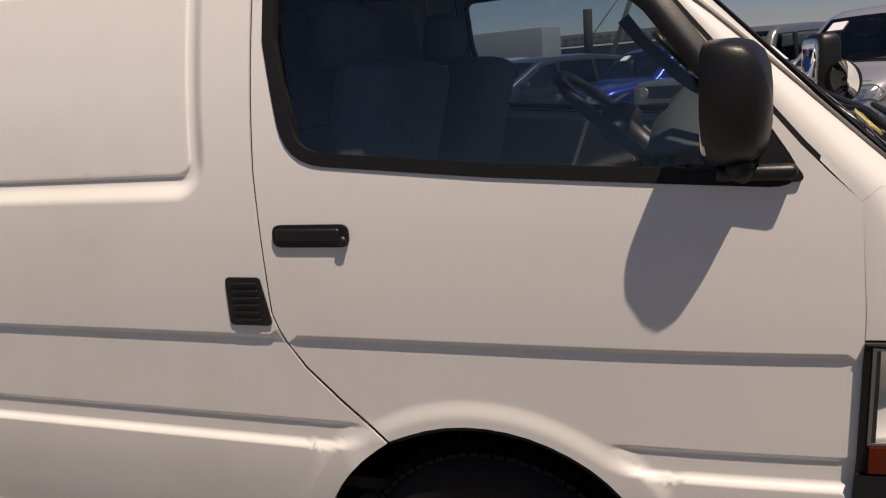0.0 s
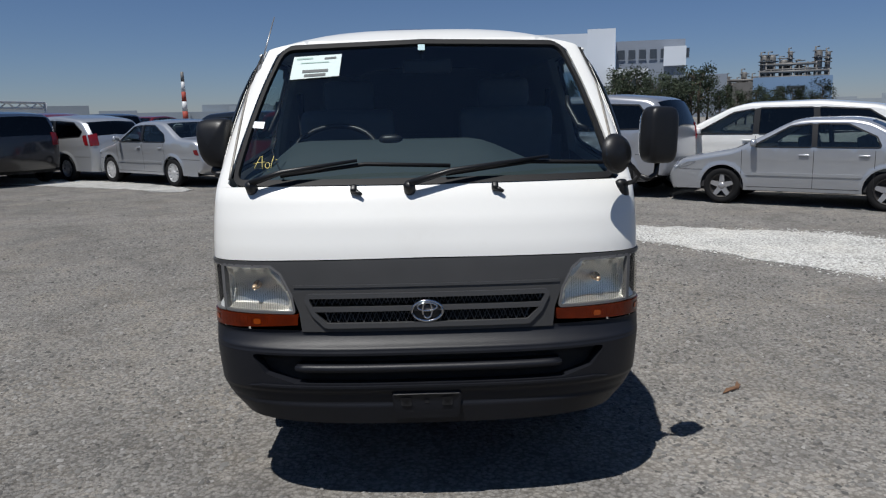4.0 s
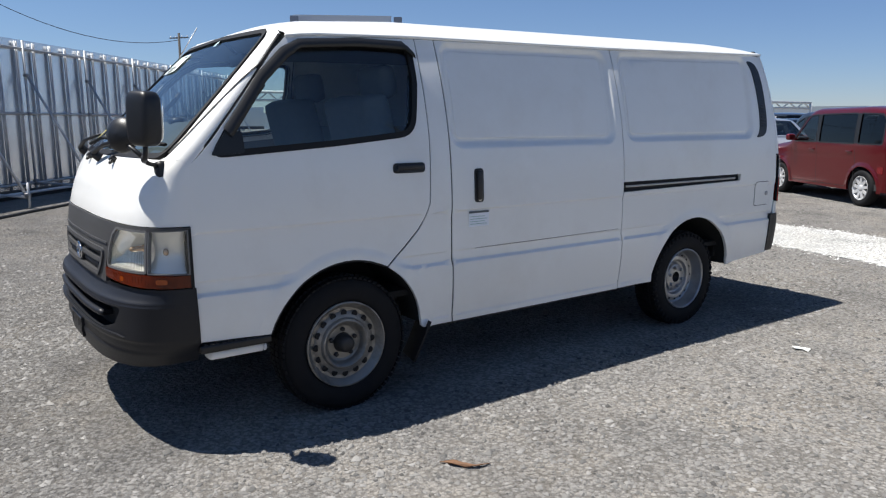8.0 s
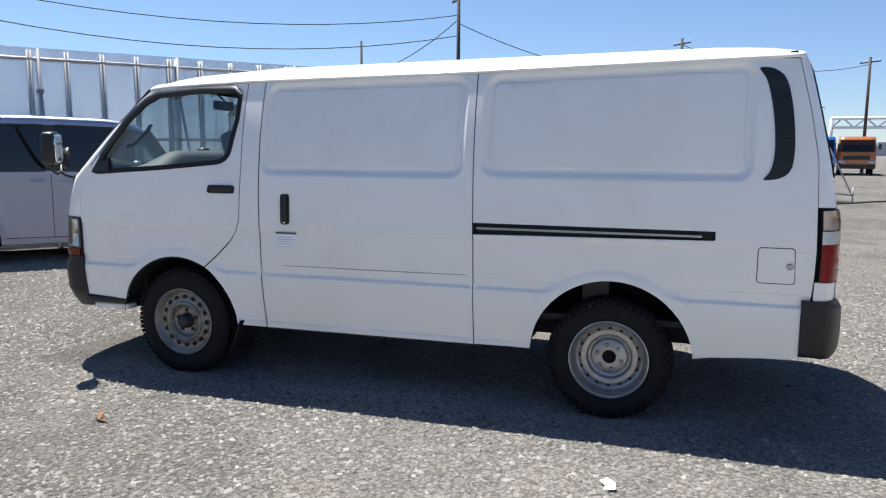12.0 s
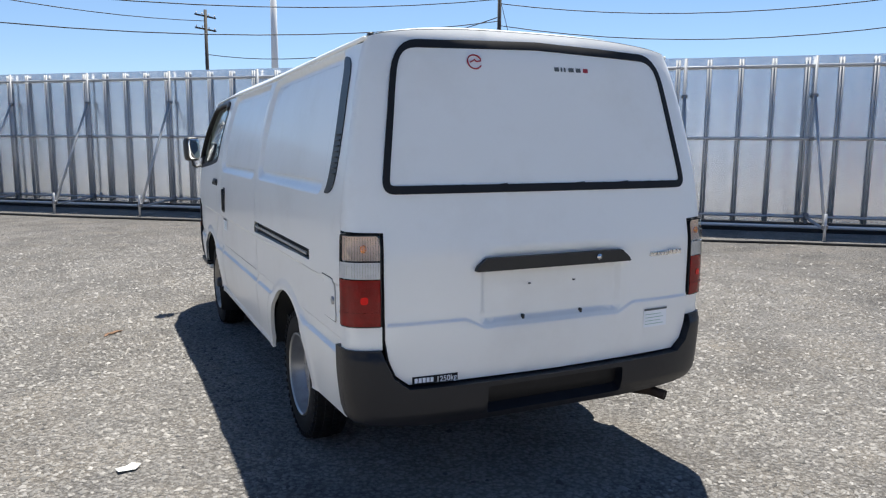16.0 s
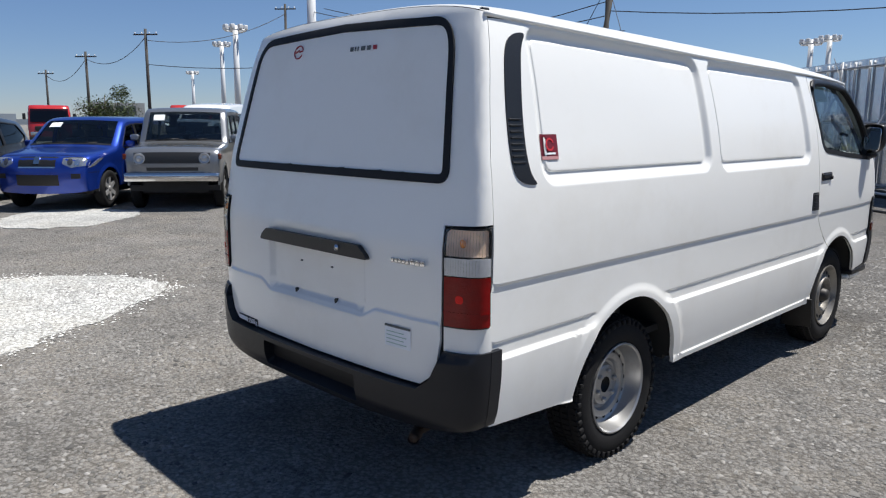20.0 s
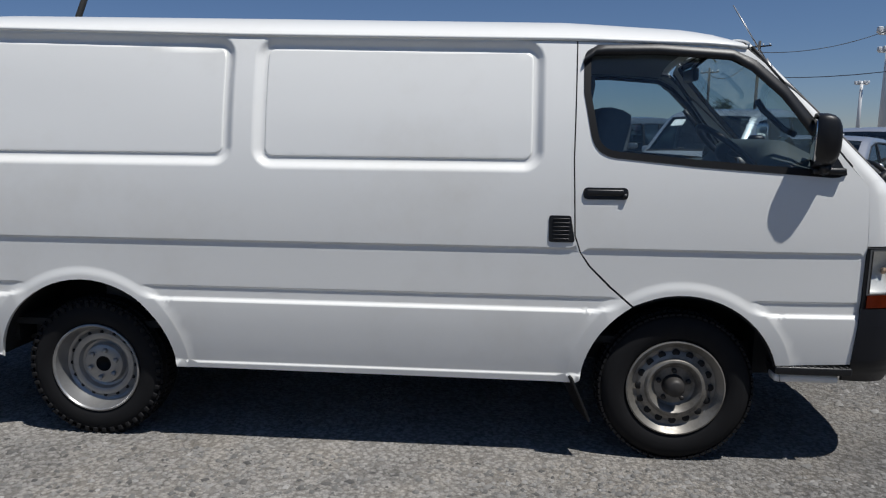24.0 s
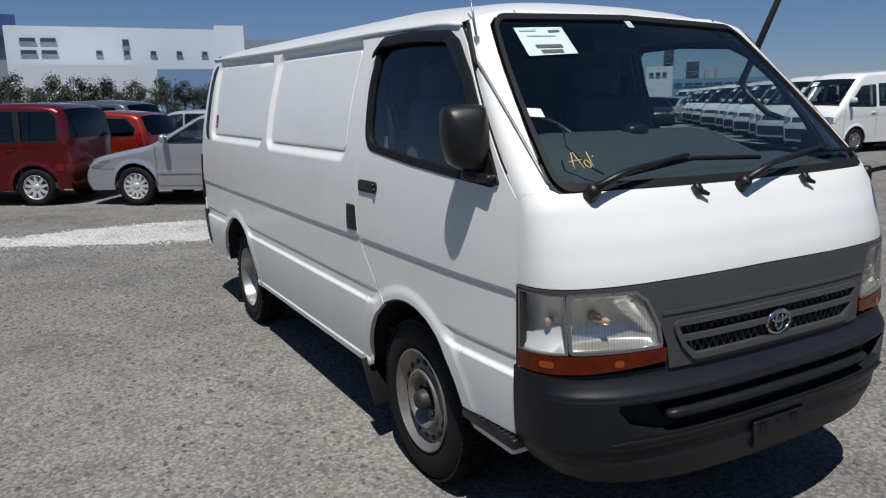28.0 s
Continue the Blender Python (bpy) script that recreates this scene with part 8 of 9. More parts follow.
brace_ = Shape().tube([(0.0, 0.12, 2.25), (0.05, 1.25, 0.20)], 0.024, 8).tube([(0.0, 0.09, 0.15), (0.0, 0.09, FH - 0.02)], 0.024, 8)
foot_ = Shape().tube([(0.05, 1.28, -0.02), (0.05, 1.28, 0.42)], 0.022, 8).tube([(0.04, 1.25, 0.19), (0.0, 0.10, 0.26)], 0.022, 8)
clamp_ = Shape().box((0.05, 1.265, 0.22), (0.09, 0.07, 0.07), 0.015).box((0.0, 0.11, 2.25), (0.10, 0.07, 0.06), 0.015).box((0.0, 0.09, 1.55), (0.08, 0.07, 0.06), 0.015).box((0.0, 0.10, 0.27), (0.08, 0.07, 0.12), 0.015)
for k in range(npan):
    kind_ = rnds.randrange(7)
    piece("sheet_panel", sheets[kind_], SHEET, k * PW, "", kind_)
for k in range(npan + 1):
    piece("post", pairp, PIPE, k * PW - 0.023)
    piece("post", pairp, PIPE, k * PW + 0.023)
    if k % 4 == 1:
        piece("diagonal_brace", brace_, PIPE, k * PW + 0.12)
        piece("brace_foot", foot_, PIPE, k * PW + 0.12)
        piece("pipe_clamp", clamp_, CLAMP, k * PW + 0.12)
for z in (0.26, 1.55, FH - 0.17):
    part("rail_pipe", Shape().tube([(-0.1, 0.075, z), (FLEN + 0.1, 0.075, z)], 0.0225, 8), PIPE, fence)
part("ground_sill", Shape().box((FLEN / 2, 0.03, 0.085), (FLEN, 0.14, 0.16), 0.01), HOSE, fence)
part("sill_strip", Shape().tube([(0, 0.13, 0.10), (FLEN, 0.13, 0.10)], 0.03, 8), POLE_WHITE, fence, "white pipe along the fence foot")
rndf = random.Random(3)
hp = [(x, 1.75 + 0.10 * math.sin(x * 0.6) + rndf.uniform(-0.03, 0.03), 0.022) for x in np.arange(-1, FLEN + 2.5, 0.5)]
tagged(finish("ground_hose", Shape().tube([FM @ Vector(p) for p in hp], 0.022, 8), HOSE), "black hose lying along the fence foot", "hose")

# ---- far surroundings ----
def far_at(cx, cy, az, d):
    return (cx + d * math.cos(radians(az)), cy + d * math.sin(radians(az)))


WALL_W = mat("white_cladding", (0.60, 0.63, 0.67), 0.6, var=0.05, scale=0.2)
WALL_G = mat("grey_cladding", (0.22, 0.25, 0.30), 0.6, var=0.06, scale=0.3)
WALL_B = mat("blue_cladding", (0.17, 0.27, 0.42), 0.6, var=0.06, scale=0.3)
WALL_NAVY = mat("navy_cladding", (0.035, 0.075, 0.20), 0.55, var=0.08, scale=0.3)
WALL_D = mat("dark_window_band", (0.05, 0.06, 0.075), 0.3)
CONC = mat("viaduct_concrete", (0.36, 0.36, 0.35), 0.8, var=0.12, scale=0.3)
POLE = mat("dark_pole_wood", (0.05, 0.045, 0.04), 0.8, var=0.3, scale=4)
POLE_W = mat("white_pole_steel", (0.62, 0.63, 0.64), 0.45, var=0.05, scale=2)
WIRE = mat("black_wire", (0.02, 0.02, 0.022), 0.6)
RUST = mat("rusty_plant_steel", (0.17, 0.165, 0.16), 0.65, 0.3, var=0.3, scale=0.8)
# blue-grey of the distant air is painted into this roof colour
HAZE = mat("haze_tinted_roofs", (0.30, 0.34, 0.38), 0.9, var=0.3, scale=0.02)
LEAF = mat("foliage", (0.060, 0.085, 0.030), 0.75, var=0.45, scale=1.5)
LEAF_D = mat("dark_pine_foliage", (0.026, 0.040, 0.019), 0.8, var=0.45, scale=1.5)
BARK = mat("bark", (0.09, 0.07, 0.05), 0.9, var=0.3, scale=6)


def slab(az0, az1, dist, z0, z1, depth, cx=0.0, cy=0.0):
    """Corner places of a building front between two bearings, and a box behind it."""
    a, b = Vector((*far_at(cx, cy, az0, dist), 0)), Vector((*far_at(cx, cy, az1, dist), 0))
    d = (b - a).normalized()
    out = Vector((d.y, -d.x, 0))
    if out.dot((a + b) / 2 - Vector((cx, cy, 0))) < 0:
        out = -out
    q = [a, b, b + out * depth, a + out * depth]
    lo, hi = [(p.x, p.y, z0) for p in q], [(p.x, p.y, z1) for p in q]
    return Shape().ring(lo, hi, False).add(hi, [(0, 1, 2, 3)], False), a, b, out


def windows_on(b, a0, b0, out, rows, m_, frame_m):
    """Window boxes set into a front: rows of (share along, height, width, tall, count, pitch)."""
    d = (b0 - a0).normalized()
    ln = (b0 - a0).length
    for s, z, w, h, n, pitch in rows:
        for k in range(n):
            c = a0 + d * (s * ln + k * pitch)
            sh = Shape().box((0, 0, 0), (w, 0.35, h), 0.0)
            wd = part("window", sh.moved(Matrix.Translation((c.x, c.y, z)) @ pose(0, 0, 0, 0, 0, math.degrees(math.atan2(d.y, d.x)))), m_, b)
            part("window_sill", Shape().box((0, 0, -h / 2 - 0.1), (w + 0.2, 0.40, 0.12)).moved(Matrix.Translation((c.x, c.y, z)) @ pose(0, 0, 0, 0, 0, math.degrees(math.atan2(d.y, d.x)))), frame_m, wd)


def building(name_label, blocks, wins=()):
    b = thing("building", name_label, "building")
    fronts = []
    for az0, az1, dist, z0, z1, depth, m_, nm in blocks:
        sh, a, c, out = slab(az0, az1, dist, z0, z1, depth)
        part(nm, sh, m_, b)
        fronts.append((a, c, out))
    for i, rows in wins:
        windows_on(b, *fronts[i], rows, WALL_D, WALL_G)
    return b


def el(deg, d):
    return 1.45 + d * math.tan(radians(deg))


# the long white works south of the yard
building("large white works building with grey lower wings", [
    (-88.2, -101.8, 110, 0, el(5.6, 110), 30, WALL_W, "wall"),
    (-101.8, -103.9, 109, 0, el(5.9, 109), 10, WALL_W, "wall"),
    (-103.9, -108.9, 118, 0, el(4.9, 118), 40, WALL_G, "wall"),
    (-107.4, -109.0, 116, el(3.0, 116), el(4.4, 116), 6, WALL_W, "roof_block"),
    (-86.6, -88.4, 112, 0, el(6.0, 112), 14, WALL_G, "tower"),
    (-86.6, -89.0, 111, el(4.9, 111), el(6.3, 111), 10, WALL_NAVY, "tower_top"),
    (-88.9, -96.0, 98, 0, el(3.1, 98), 10, WALL_W, "wing"),
    (-97.5, -102.6, 96, 0, el(2.8, 96), 10, WALL_B, "wing"),
    (-103.2, -106.4, 98, 0, el(2.9, 98), 16, WALL_W, "wing"),
    (-106.4, -112.0, 102, 0, el(2.3, 102), 16, WALL_G, "wing"),
    (-81.8, -88.6, 120, 0, el(1.5, 120), 12, WALL_B, "wing")],
    [(0, [(0.10, el(4.7, 110), 1.8, 0.45, 2, 2.4), (0.10, el(3.9, 110), 1.8, 0.45, 2, 2.4), (0.55, el(4.6, 110), 0.8, 0.8, 1, 5.2), (0.42, el(3.9, 110), 0.7, 0.5, 5, 3.4)]),
     (2, [(0.08, el(3.9, 118), 1.0, 1.4, 7, 1.6)]), (8, [(0.25, el(1.9, 98), 0.9, 0.7, 2, 2.4)])])
building("blue and white plant hall with a roof cabin", [
    (-124.4, -131.6, 125, el(1.6, 125), el(3.75, 125), 25, WALL_B, "upper_wall"),
    (-124.4, -131.6, 124.8, el(0.3, 125), el(1.6, 125), 25, WALL_W, "wall"),
    (-124.3, -128.5, 119, 0, el(0.68, 119), 6, WALL_W, "annexe"),
    (-128.5, -132.6, 113, 0, el(0.72, 113), 10, WALL_W, "annexe"),
    (-126.0, -128.4, 126, el(3.7, 126), el(4.35, 126), 8, WALL_NAVY, "roof_cabin"),
    (-125.95, -128.45, 125.9, el(4.35, 126), el(4.58, 126), 8.2, WALL_W, "roof_cabin"),
    (-125.9, -128.5, 125.8, el(4.58, 126), el(4.78, 126), 8.4, WALL_NAVY, "roof_cabin")],
    [(0, [(0.05 + 0.25 * k, el(3.1, 125), 0.55, 0.3, 3, 0.9) for k in range(4)]), (1, [(0.05 + 0.25 * k, el(1.1, 125), 0.6, 0.4, 3, 1.0) for k in range(4)]), (2, [(0.72, 1.0, 3.0, 2.0, 1, 2)])])
pb = building("pale blue process building carrying columns", [(-113.6, -118.7, 130, 0, el(1.9, 130), 20, WALL_B, "wall"), (-112.2, -114.6, 140, 0, el(1.6, 140), 10, RUST, "steel_frame")],
              [(0, [(0.35, el(1.1, 130), 1.0, 0.8, 1, 2), (0.55, el(1.15, 130), 2.6, 0.5, 1, 2)])])
rndp = random.Random(5)
def vessel(az, d, z0, z1, rad_):
    """A slim process column with rings, a domed head, a ladder pipe and a platform."""
    x, y = far_at(0, 0, az, d)
    part("column", Shape().tube([(x, y, z0), (x, y, z1 - rad_ * 0.6), (x, y, z1 - rad_ * 0.15), (x, y, z1)], [rad_, rad_, rad_ * 0.75, rad_ * 0.2], 10), RUST, pb)
    part("ladder_pipe", Shape().tube([(x + rad_ * 1.3, y + rad_ * 0.4, z0), (x + rad_ * 1.3, y + rad_ * 0.4, z1 + 0.5), (x, y, z1 + 0.5)], 0.13, 5), RUST, pb)
    for f in (0.35, 0.72):
        zz = z0 + (z1 - z0) * f
        part("platform", Shape().tube([(x, y, zz), (x, y, zz + 0.14)], rad_ * 1.75, 10), WALL_D, pb)
        part("guard_rail", Shape().tube([(x + rad_ * 1.7 * math.cos(q), y + rad_ * 1.7 * math.sin(q), zz + 1.1) for q in np.linspace(0, 2 * math.pi, 11)], 0.06, 4, False), RUST, pb)


for k in range(8):
    vessel(-114.3 - 0.56 * k + rndp.uniform(-0.12, 0.12), 134, el(1.7, 134), el(2.5 + rndp.uniform(0, 1.25), 134), rndp.uniform(0.30, 0.62))
for k in range(7):
    vessel(-111.9 - 0.35 * k, 142, 2, el(1.6 + rndp.uniform(0, 0.75), 142), rndp.uniform(0.25, 0.5))
for az0, az1, d, e in ((-114.0, -118.4, 133, 2.25), (-114.4, -117.6, 133, 2.75), (-111.8, -114.4, 141, 1.75)):
    p0, p1 = far_at(0, 0, az0, d), far_at(0, 0, az1, d)
    part("pipe_rack", Shape().tube([(*p0, el(e, d)), (*p1, el(e, d))], 0.22, 6).tube([(*p0, el(e, d) - 0.8), (*p1, el(e, d) - 0.8)], 0.14, 6), RUST, pb)
    for f in np.linspace(0, 1, 7):
        x, y = p0[0] + (p1[0] - p0[0]) * f, p0[1] + (p1[1] - p0[1]) * f
        part("rack_post", Shape().tube([(x, y, el(e, d) - 3.0), (x, y, el(e, d) + 0.3)], 0.13, 5), RUST, pb)
for az, e, r0 in ((-133.4, 2.85, 0.34), (-133.9, 2.9, 0.34), (-135.0, 2.0, 0.3), (-138.6, 2.0, 0.4), (-139.3, 2.3, 0.35), (-141.0, 1.7, 0.3), (-143.2, 2.1, 0.3)):
    x, y = far_at(0, 0, az, 180)
    tagged(finish("plant_chimney", Shape().tube([(x, y, 0), (x, y, el(e, 180))], [r0 * 1.3, r0], 10), RUST), "slim grey process stack on the skyline", "chimney", "skyline columns")
building("white and pale blue plant sheds on the skyline", [
    (-134.4, -136.3, 160, 0, el(2.35, 160), 12, WALL_W, "wall"), (-136.3, -143.2, 168, 0, el(1.4, 168), 14, WALL_B, "wall"), (-130.8, -134.4, 164, 0, el(1.1, 164), 10, CONC, "wall"), (-143.2, -152.0, 166, 0, el(0.95, 166), 10, WALL_G, "wall")],
    [(1, [(0.06 + 0.2 * k, el(1.0, 168), 1.6, 0.5, 2, 2.2) for k in range(4)]), (0, [(0.2, el(1.8, 160), 0.8, 0.6, 3, 1.3)])])
for az0, az1, e in ((-135.6, -136.3, 3.7), (-137.2, -138.1, 2.6)):
    tw = building("dark lattice process tower on the skyline", [(az0, az1, 184, 0, el(e, 184), 2.2, WALL_D, "core")])
    pa, pc = far_at(0, 0, az0 + 0.06, 183), far_at(0, 0, az1 - 0.06, 183)
    for k in range(int(el(e, 184) / 2)):
        part("deck_rail", Shape().tube([(*pa, 1.5 + 2 * k), (*pc, 1.5 + 2 * k)], 0.12, 4), RUST, tw)
        part("lattice_brace", Shape().tube([(*pa, 1.5 + 2 * k), (*pc, 3.5 + 2 * k)], 0.08, 4), RUST, tw)
tb = building("tall pale tower block with stepped louvre columns", [(-23.9, -31.4, 125, 0, el(8.0, 125), 30, WALL_W, "wall")],
              [(0, [(0.18, el(6.6, 125), 1.6, 0.6, 7, 1.9), (0.5, el(5.75, 125), 0.5, 0.5, 1, 2), (0.5, el(4.8, 125), 0.5, 0.5, 1, 2), (0.5, el(3.9, 125), 0.5, 0.5, 1, 2)])])
for side_az in (-24.0, -31.9):
    for k in range(9):
        w = 0.32 + 0.065 * k
        sh, *_ = slab(side_az - w, side_az + w, 123, el(8.05 - 0.86 * (k + 1), 123), el(8.05 - 0.86 * k, 123) - 0.25, 6)
        part("louvre_box", sh, WALL_G, tb)
# raised road to the north-west, pipe bridge to the east
vd = thing("viaduct", "curved concrete road viaduct on piers", "viaduct")
pts = [far_at(0, -6, az, d) for az, d in ((150, 150), (146, 118), (142, 98), (137, 88), (131, 84), (124, 84), (116, 88), (108, 96), (100, 108))]
zs = [el(1.6, 150), el(1.9, 118), el(2.7, 98), el(3.2, 88), el(3.38, 84), el(3.38, 84), el(3.2, 88), el(2.95, 96), el(2.6, 108)]
rows = []
for (x, y), z in zip(pts, zs):
    n = Vector((x, y + 6, 0)).normalized()
    rows.append([(x, y, z - 1.15), (x, y, z), (x + n.x * 9, y + n.y * 9, z), (x + n.x * 9, y + n.y * 9, z - 2.4), (x + n.x * 1.7, y + n.y * 1.7, z - 2.5), (x + n.x * 1.4, y + n.y * 1.4, z - 1.2)])
part("deck", loft(rows, False, True), CONC, vd)
for (x, y), z in zip(pts, zs):
    part("pier", Shape().box((x * 1.05, y * 1.05, (z - 2.3) / 2), (1.6, 1.6, z - 2.3)), CONC, vd)
for az, w in ((130.23, 1.8), (128.42, 1.6), (127.0, 3.1)):
    x, y = far_at(0.6, -6.4, az, 70)
    sg = thing("road_sign", "green motorway direction sign", "sign")
    m = Matrix.Translation((x, y, el(2.35, 70))) @ pose(0, 0, 0, 0, 0, az - 90)
    part("board", Shape().box((0, 0, 0), (w, 0.12, 1.9), 0.03).moved(m), mat("sign_green", (0.02, 0.14, 0.07), 0.5), sg)
    part("sign_post", Shape().tube([m @ Vector((0, 0.2, -1)), Vector((x, y, 0))], 0.09, 6), POLE_W, sg)
    for k in range(2):
        part("print_bar", Shape().box((0.1, -0.075, 0.35 - 0.7 * k), (w * 0.6, 0.02, 0.22)).moved(m), POLE_W, sg)
gb = thing("pipe_bridge", "pale elevated pipe bridge on the skyline", "bridge")
x0, y0 = far_at(0, 0, -11, 135)
x1, y1 = far_at(0, 0, -62, 170)
part("girder", Shape().tube([(x0, y0, el(2.4, 135)), (x1, y1, el(1.2, 170))], 0.28, 6), POLE_W, gb)
part("lower_pipe", Shape().tube([(x0, y0, el(1.75, 135)), (x1, y1, el(0.8, 170))], 0.22, 6), POLE_W, gb)
web = []
for k in range(81):
    t = k / 80
    hi, lo = el(2.4, 135) * (1 - t) + el(1.2, 170) * t, el(1.75, 135) * (1 - t) + el(0.8, 170) * t
    web.append((x0 + (x1 - x0) * t, y0 + (y1 - y0) * t, hi if k % 2 else lo))
part("truss_web", Shape().tube(web, 0.16, 5), POLE_W, gb)
for k in range(14):
    t = k / 13
    part("trestle", Shape().tube([(x0 + (x1 - x0) * t, y0 + (y1 - y0) * t, 0), (x0 + (x1 - x0) * t, y0 + (y1 - y0) * t, el(2.4, 135) * (1 - t) + el(1.2, 170) * t)], 0.3, 6), POLE_W, gb)
building("dark deck of an unfinished block on the skyline", [(191.0, 181.8, 230, el(1.1, 230), el(1.85, 230), 20, RUST, "upper_floor"), (191.0, 181.8, 231, 0, el(0.9, 230), 20, WALL_D, "wall")],
         [(0, [(0.04, el(1.5, 230), 1.6, 0.9, 14, 2.5)])])
for a0, a1, h_ in ((181.6, 180.2, 1.95), (179.7, 178.9, 1.75), (178.7, 178.0, 1.8), (177.7, 177.0, 1.6)):
    building("beige apartment block on the skyline", [(a0, a1, 250, 0, el(h_, 250), 14, CONC, "wall")], [(0, [(0.12, el(h_ - 0.25 - 0.32 * r, 250), 0.7, 0.6, 3, 1.4) for r in range(4)])])
building("grey flat-roofed site cabin with a window strip", [(164.9, 161.2, 62, 0, el(1.5, 62), 4, CONC, "wall")], [(0, [(0.12, el(0.95, 62), 0.55, 0.7, 4, 0.85)])])
# red and white chimney, masts, crane
ch = thing("chimney", "slim red and white banded chimney", "chimney")
x, y = far_at(0, 3.5, -71.5, 330)
for k in range(5):
    part("band", Shape().tube([(x, y, k * 4.0), (x, y, (k + 1) * 4.0)], [1.2 - 0.12 * k, 1.08 - 0.12 * k], 10), RUST if k == 4 else (POLE_W if k % 2 else mat("red_band", (0.35, 0.06, 0.04), 0.7)), ch)
cr = thing("crane", "lattice crane boom on the skyline", "crane")
x, y = far_at(2.9, 1.2, -173.2, 120)
part("boom", Shape().tube([(x, y, 0), (x + 1.5, y + 5.5, el(6.0, 120))], 0.35, 4), RUST, cr)
part("boom_stay", Shape().tube([(x - 1, y - 3.5, 3.5), (x + 1.5, y + 5.5, el(6.0, 120))], 0.08, 4), RUST, cr)
tagged(finish("crane_boom", Shape().tube([(-24.6, -20.2, 0), (-27.0, -17.2, 10.5)], [0.16, 0.10], 8), UNDER), "slim dark crane boom leaning over the vans", "crane")
x, y = far_at(2.9, 1.2, -171.8, 95)
tagged(finish("dark_chimney", Shape().tube([(x, y, 0), (x, y, el(3.5, 95))], 0.55, 10), UNDER), "dark steel stack on the skyline", "chimney")
bx_ = thing("box_truck", "grey box truck standing among the cars", "truck")
x, y = far_at(2.2, 1.45, -163.5, 48)
part("box", Shape().box((0, 0, 2.2), (9.0, 2.5, 2.6), 0.05).moved(Matrix.Translation((x, y, 0)) @ pose(0, 0, 0, 0, 0, 75)), WALL_G, bx_)
part("chassis", Shape().box((0, 0, 0.7), (9.0, 2.2, 0.35), 0.03).moved(Matrix.Translation((x, y, 0)) @ pose(0, 0, 0, 0, 0, 75)), CAR_BLACK, bx_)
for k in (-3, 2.2, 3.3):
    for s in (-1, 1):
        part("wheel", Shape().lathe([(-0.15, 0.5), (0.1, 0.5), (0.12, 0.3), (0.05, 0.0)], (0, 0, 0), 18, s).moved(Matrix.Translation((x, y, 0.5)) @ pose(0, 0, 0, 0, 0, 75) @ Matrix.Translation((k, s * 1.05, 0)) @ pose(0, 0, 0, 0, 0, 90)), TYRE, bx_)


# utility poles
def upole(x, y, h, arms=1, m_=None, r=0.14, lean=(0, 0), lamp=False):
    p = thing("lamp_mast" if lamp else "utility_pole", "white floodlight mast with a ring of lamps" if lamp else ("tall pale steel lamp pole" if m_ is POLE_W else "dark wooden utility pole with crossarms"), "pole", "poles round the yard")
    part("shaft", Shape().tube([(x, y, 0), (x + lean[0], y + lean[1], h)], [r, r * 0.72], 10), m_ or POLE, p)
    for k in range(arms):
        z = h - 0.35 - 0.7 * k
        part("crossarm", Shape().box((x + lean[0], y + lean[1], z), (1.6, 0.08, 0.08), 0.0, (0, 0, 40)), m_ or POLE, p)
        for s in (-0.7, -0.25, 0.25, 0.7):
            part("insulator", Shape().tube([(x + lean[0] + s * 0.77, y + lean[1] + s * 0.64, z), (x + lean[0] + s * 0.77, y + lean[1] + s * 0.64, z + 0.16)], 0.035, 6), POLE_W, p)
    if lamp:
        part("lamp_ring", Shape().tube([(x + 1.0 * math.cos(a), y + 1.0 * math.sin(a), h - 0.5) for a in np.linspace(0, 2 * math.pi, 13)], 0.09, 6, False), POLE_W, p)
        for a in np.linspace(0, 2 * math.pi, 9)[:-1]:
            part("floodlight", Shape().box((x + 1.0 * math.cos(a), y + 1.0 * math.sin(a), h - 0.2), (0.4, 0.4, 0.45), 0.05), POLE_W, p)
    return p


C16, C11, C20, C17, C8, C18 = (-1.58, -6.09), (-4.82, -1.79), (2.48, -5.31), (-0.46, -6.48), (-3.83, 1.55), (0.61, -6.45)
POLES = []
for c, az, d, e, kind in ((C16, 82.9, 44, 9.3, "t"), (C16, 78.1, 62, 12.5, "w"), (C16, 61.3, 36, 13.0, "d"), (C11, 15.2, 38, 12.6, "d"), (C11, 22.9, 47, 8.1, "n"), (C11, -0.7, 52, 8.0, "t"), (C8, -15.8, 60, 6.2, "t"),
                          (C20, 157.2, 52, 6.5, "t"), (C20, 161.1, 60, 4.8, "t"), (C20, 163.6, 80, 3.5, "t"), (C20, 151.1, 78, 7.0, "l"), (C20, 152.1, 105, 5.8, "l"), (C20, 154.2, 150, 3.7, "l"), (C20, 145.6, 46, 12.5, "w"),
                          (C20, 147.5, 58, 8.6, "t"), (C20, 108.8, 95, 6.0, "l"), (C17, 107.9, 90, 5.8, "l"), (C18, 120.0, 34, 12.5, "d"), (C18, 121.2, 33, 12.0, "k")):
    x, y = far_at(*c, az, d)
    h = el(e, d)
    POLES.append((x, y, h))
    if kind == "l":
        upole(x, y, h, 0, POLE_W, 0.35, lamp=True)
    elif kind == "w":
        upole(x, y, h, 0, POLE_W, 0.32)
    elif kind == "n":
        upole(x, y, h, 0, POLE, 0.10)
    elif kind == "k":
        upole(x, y, h, 0, POLE, 0.14, (0.5, 1.2))
    else:
        upole(x, y, h, 1 if d > 44 else 2, POLE, 0.12)


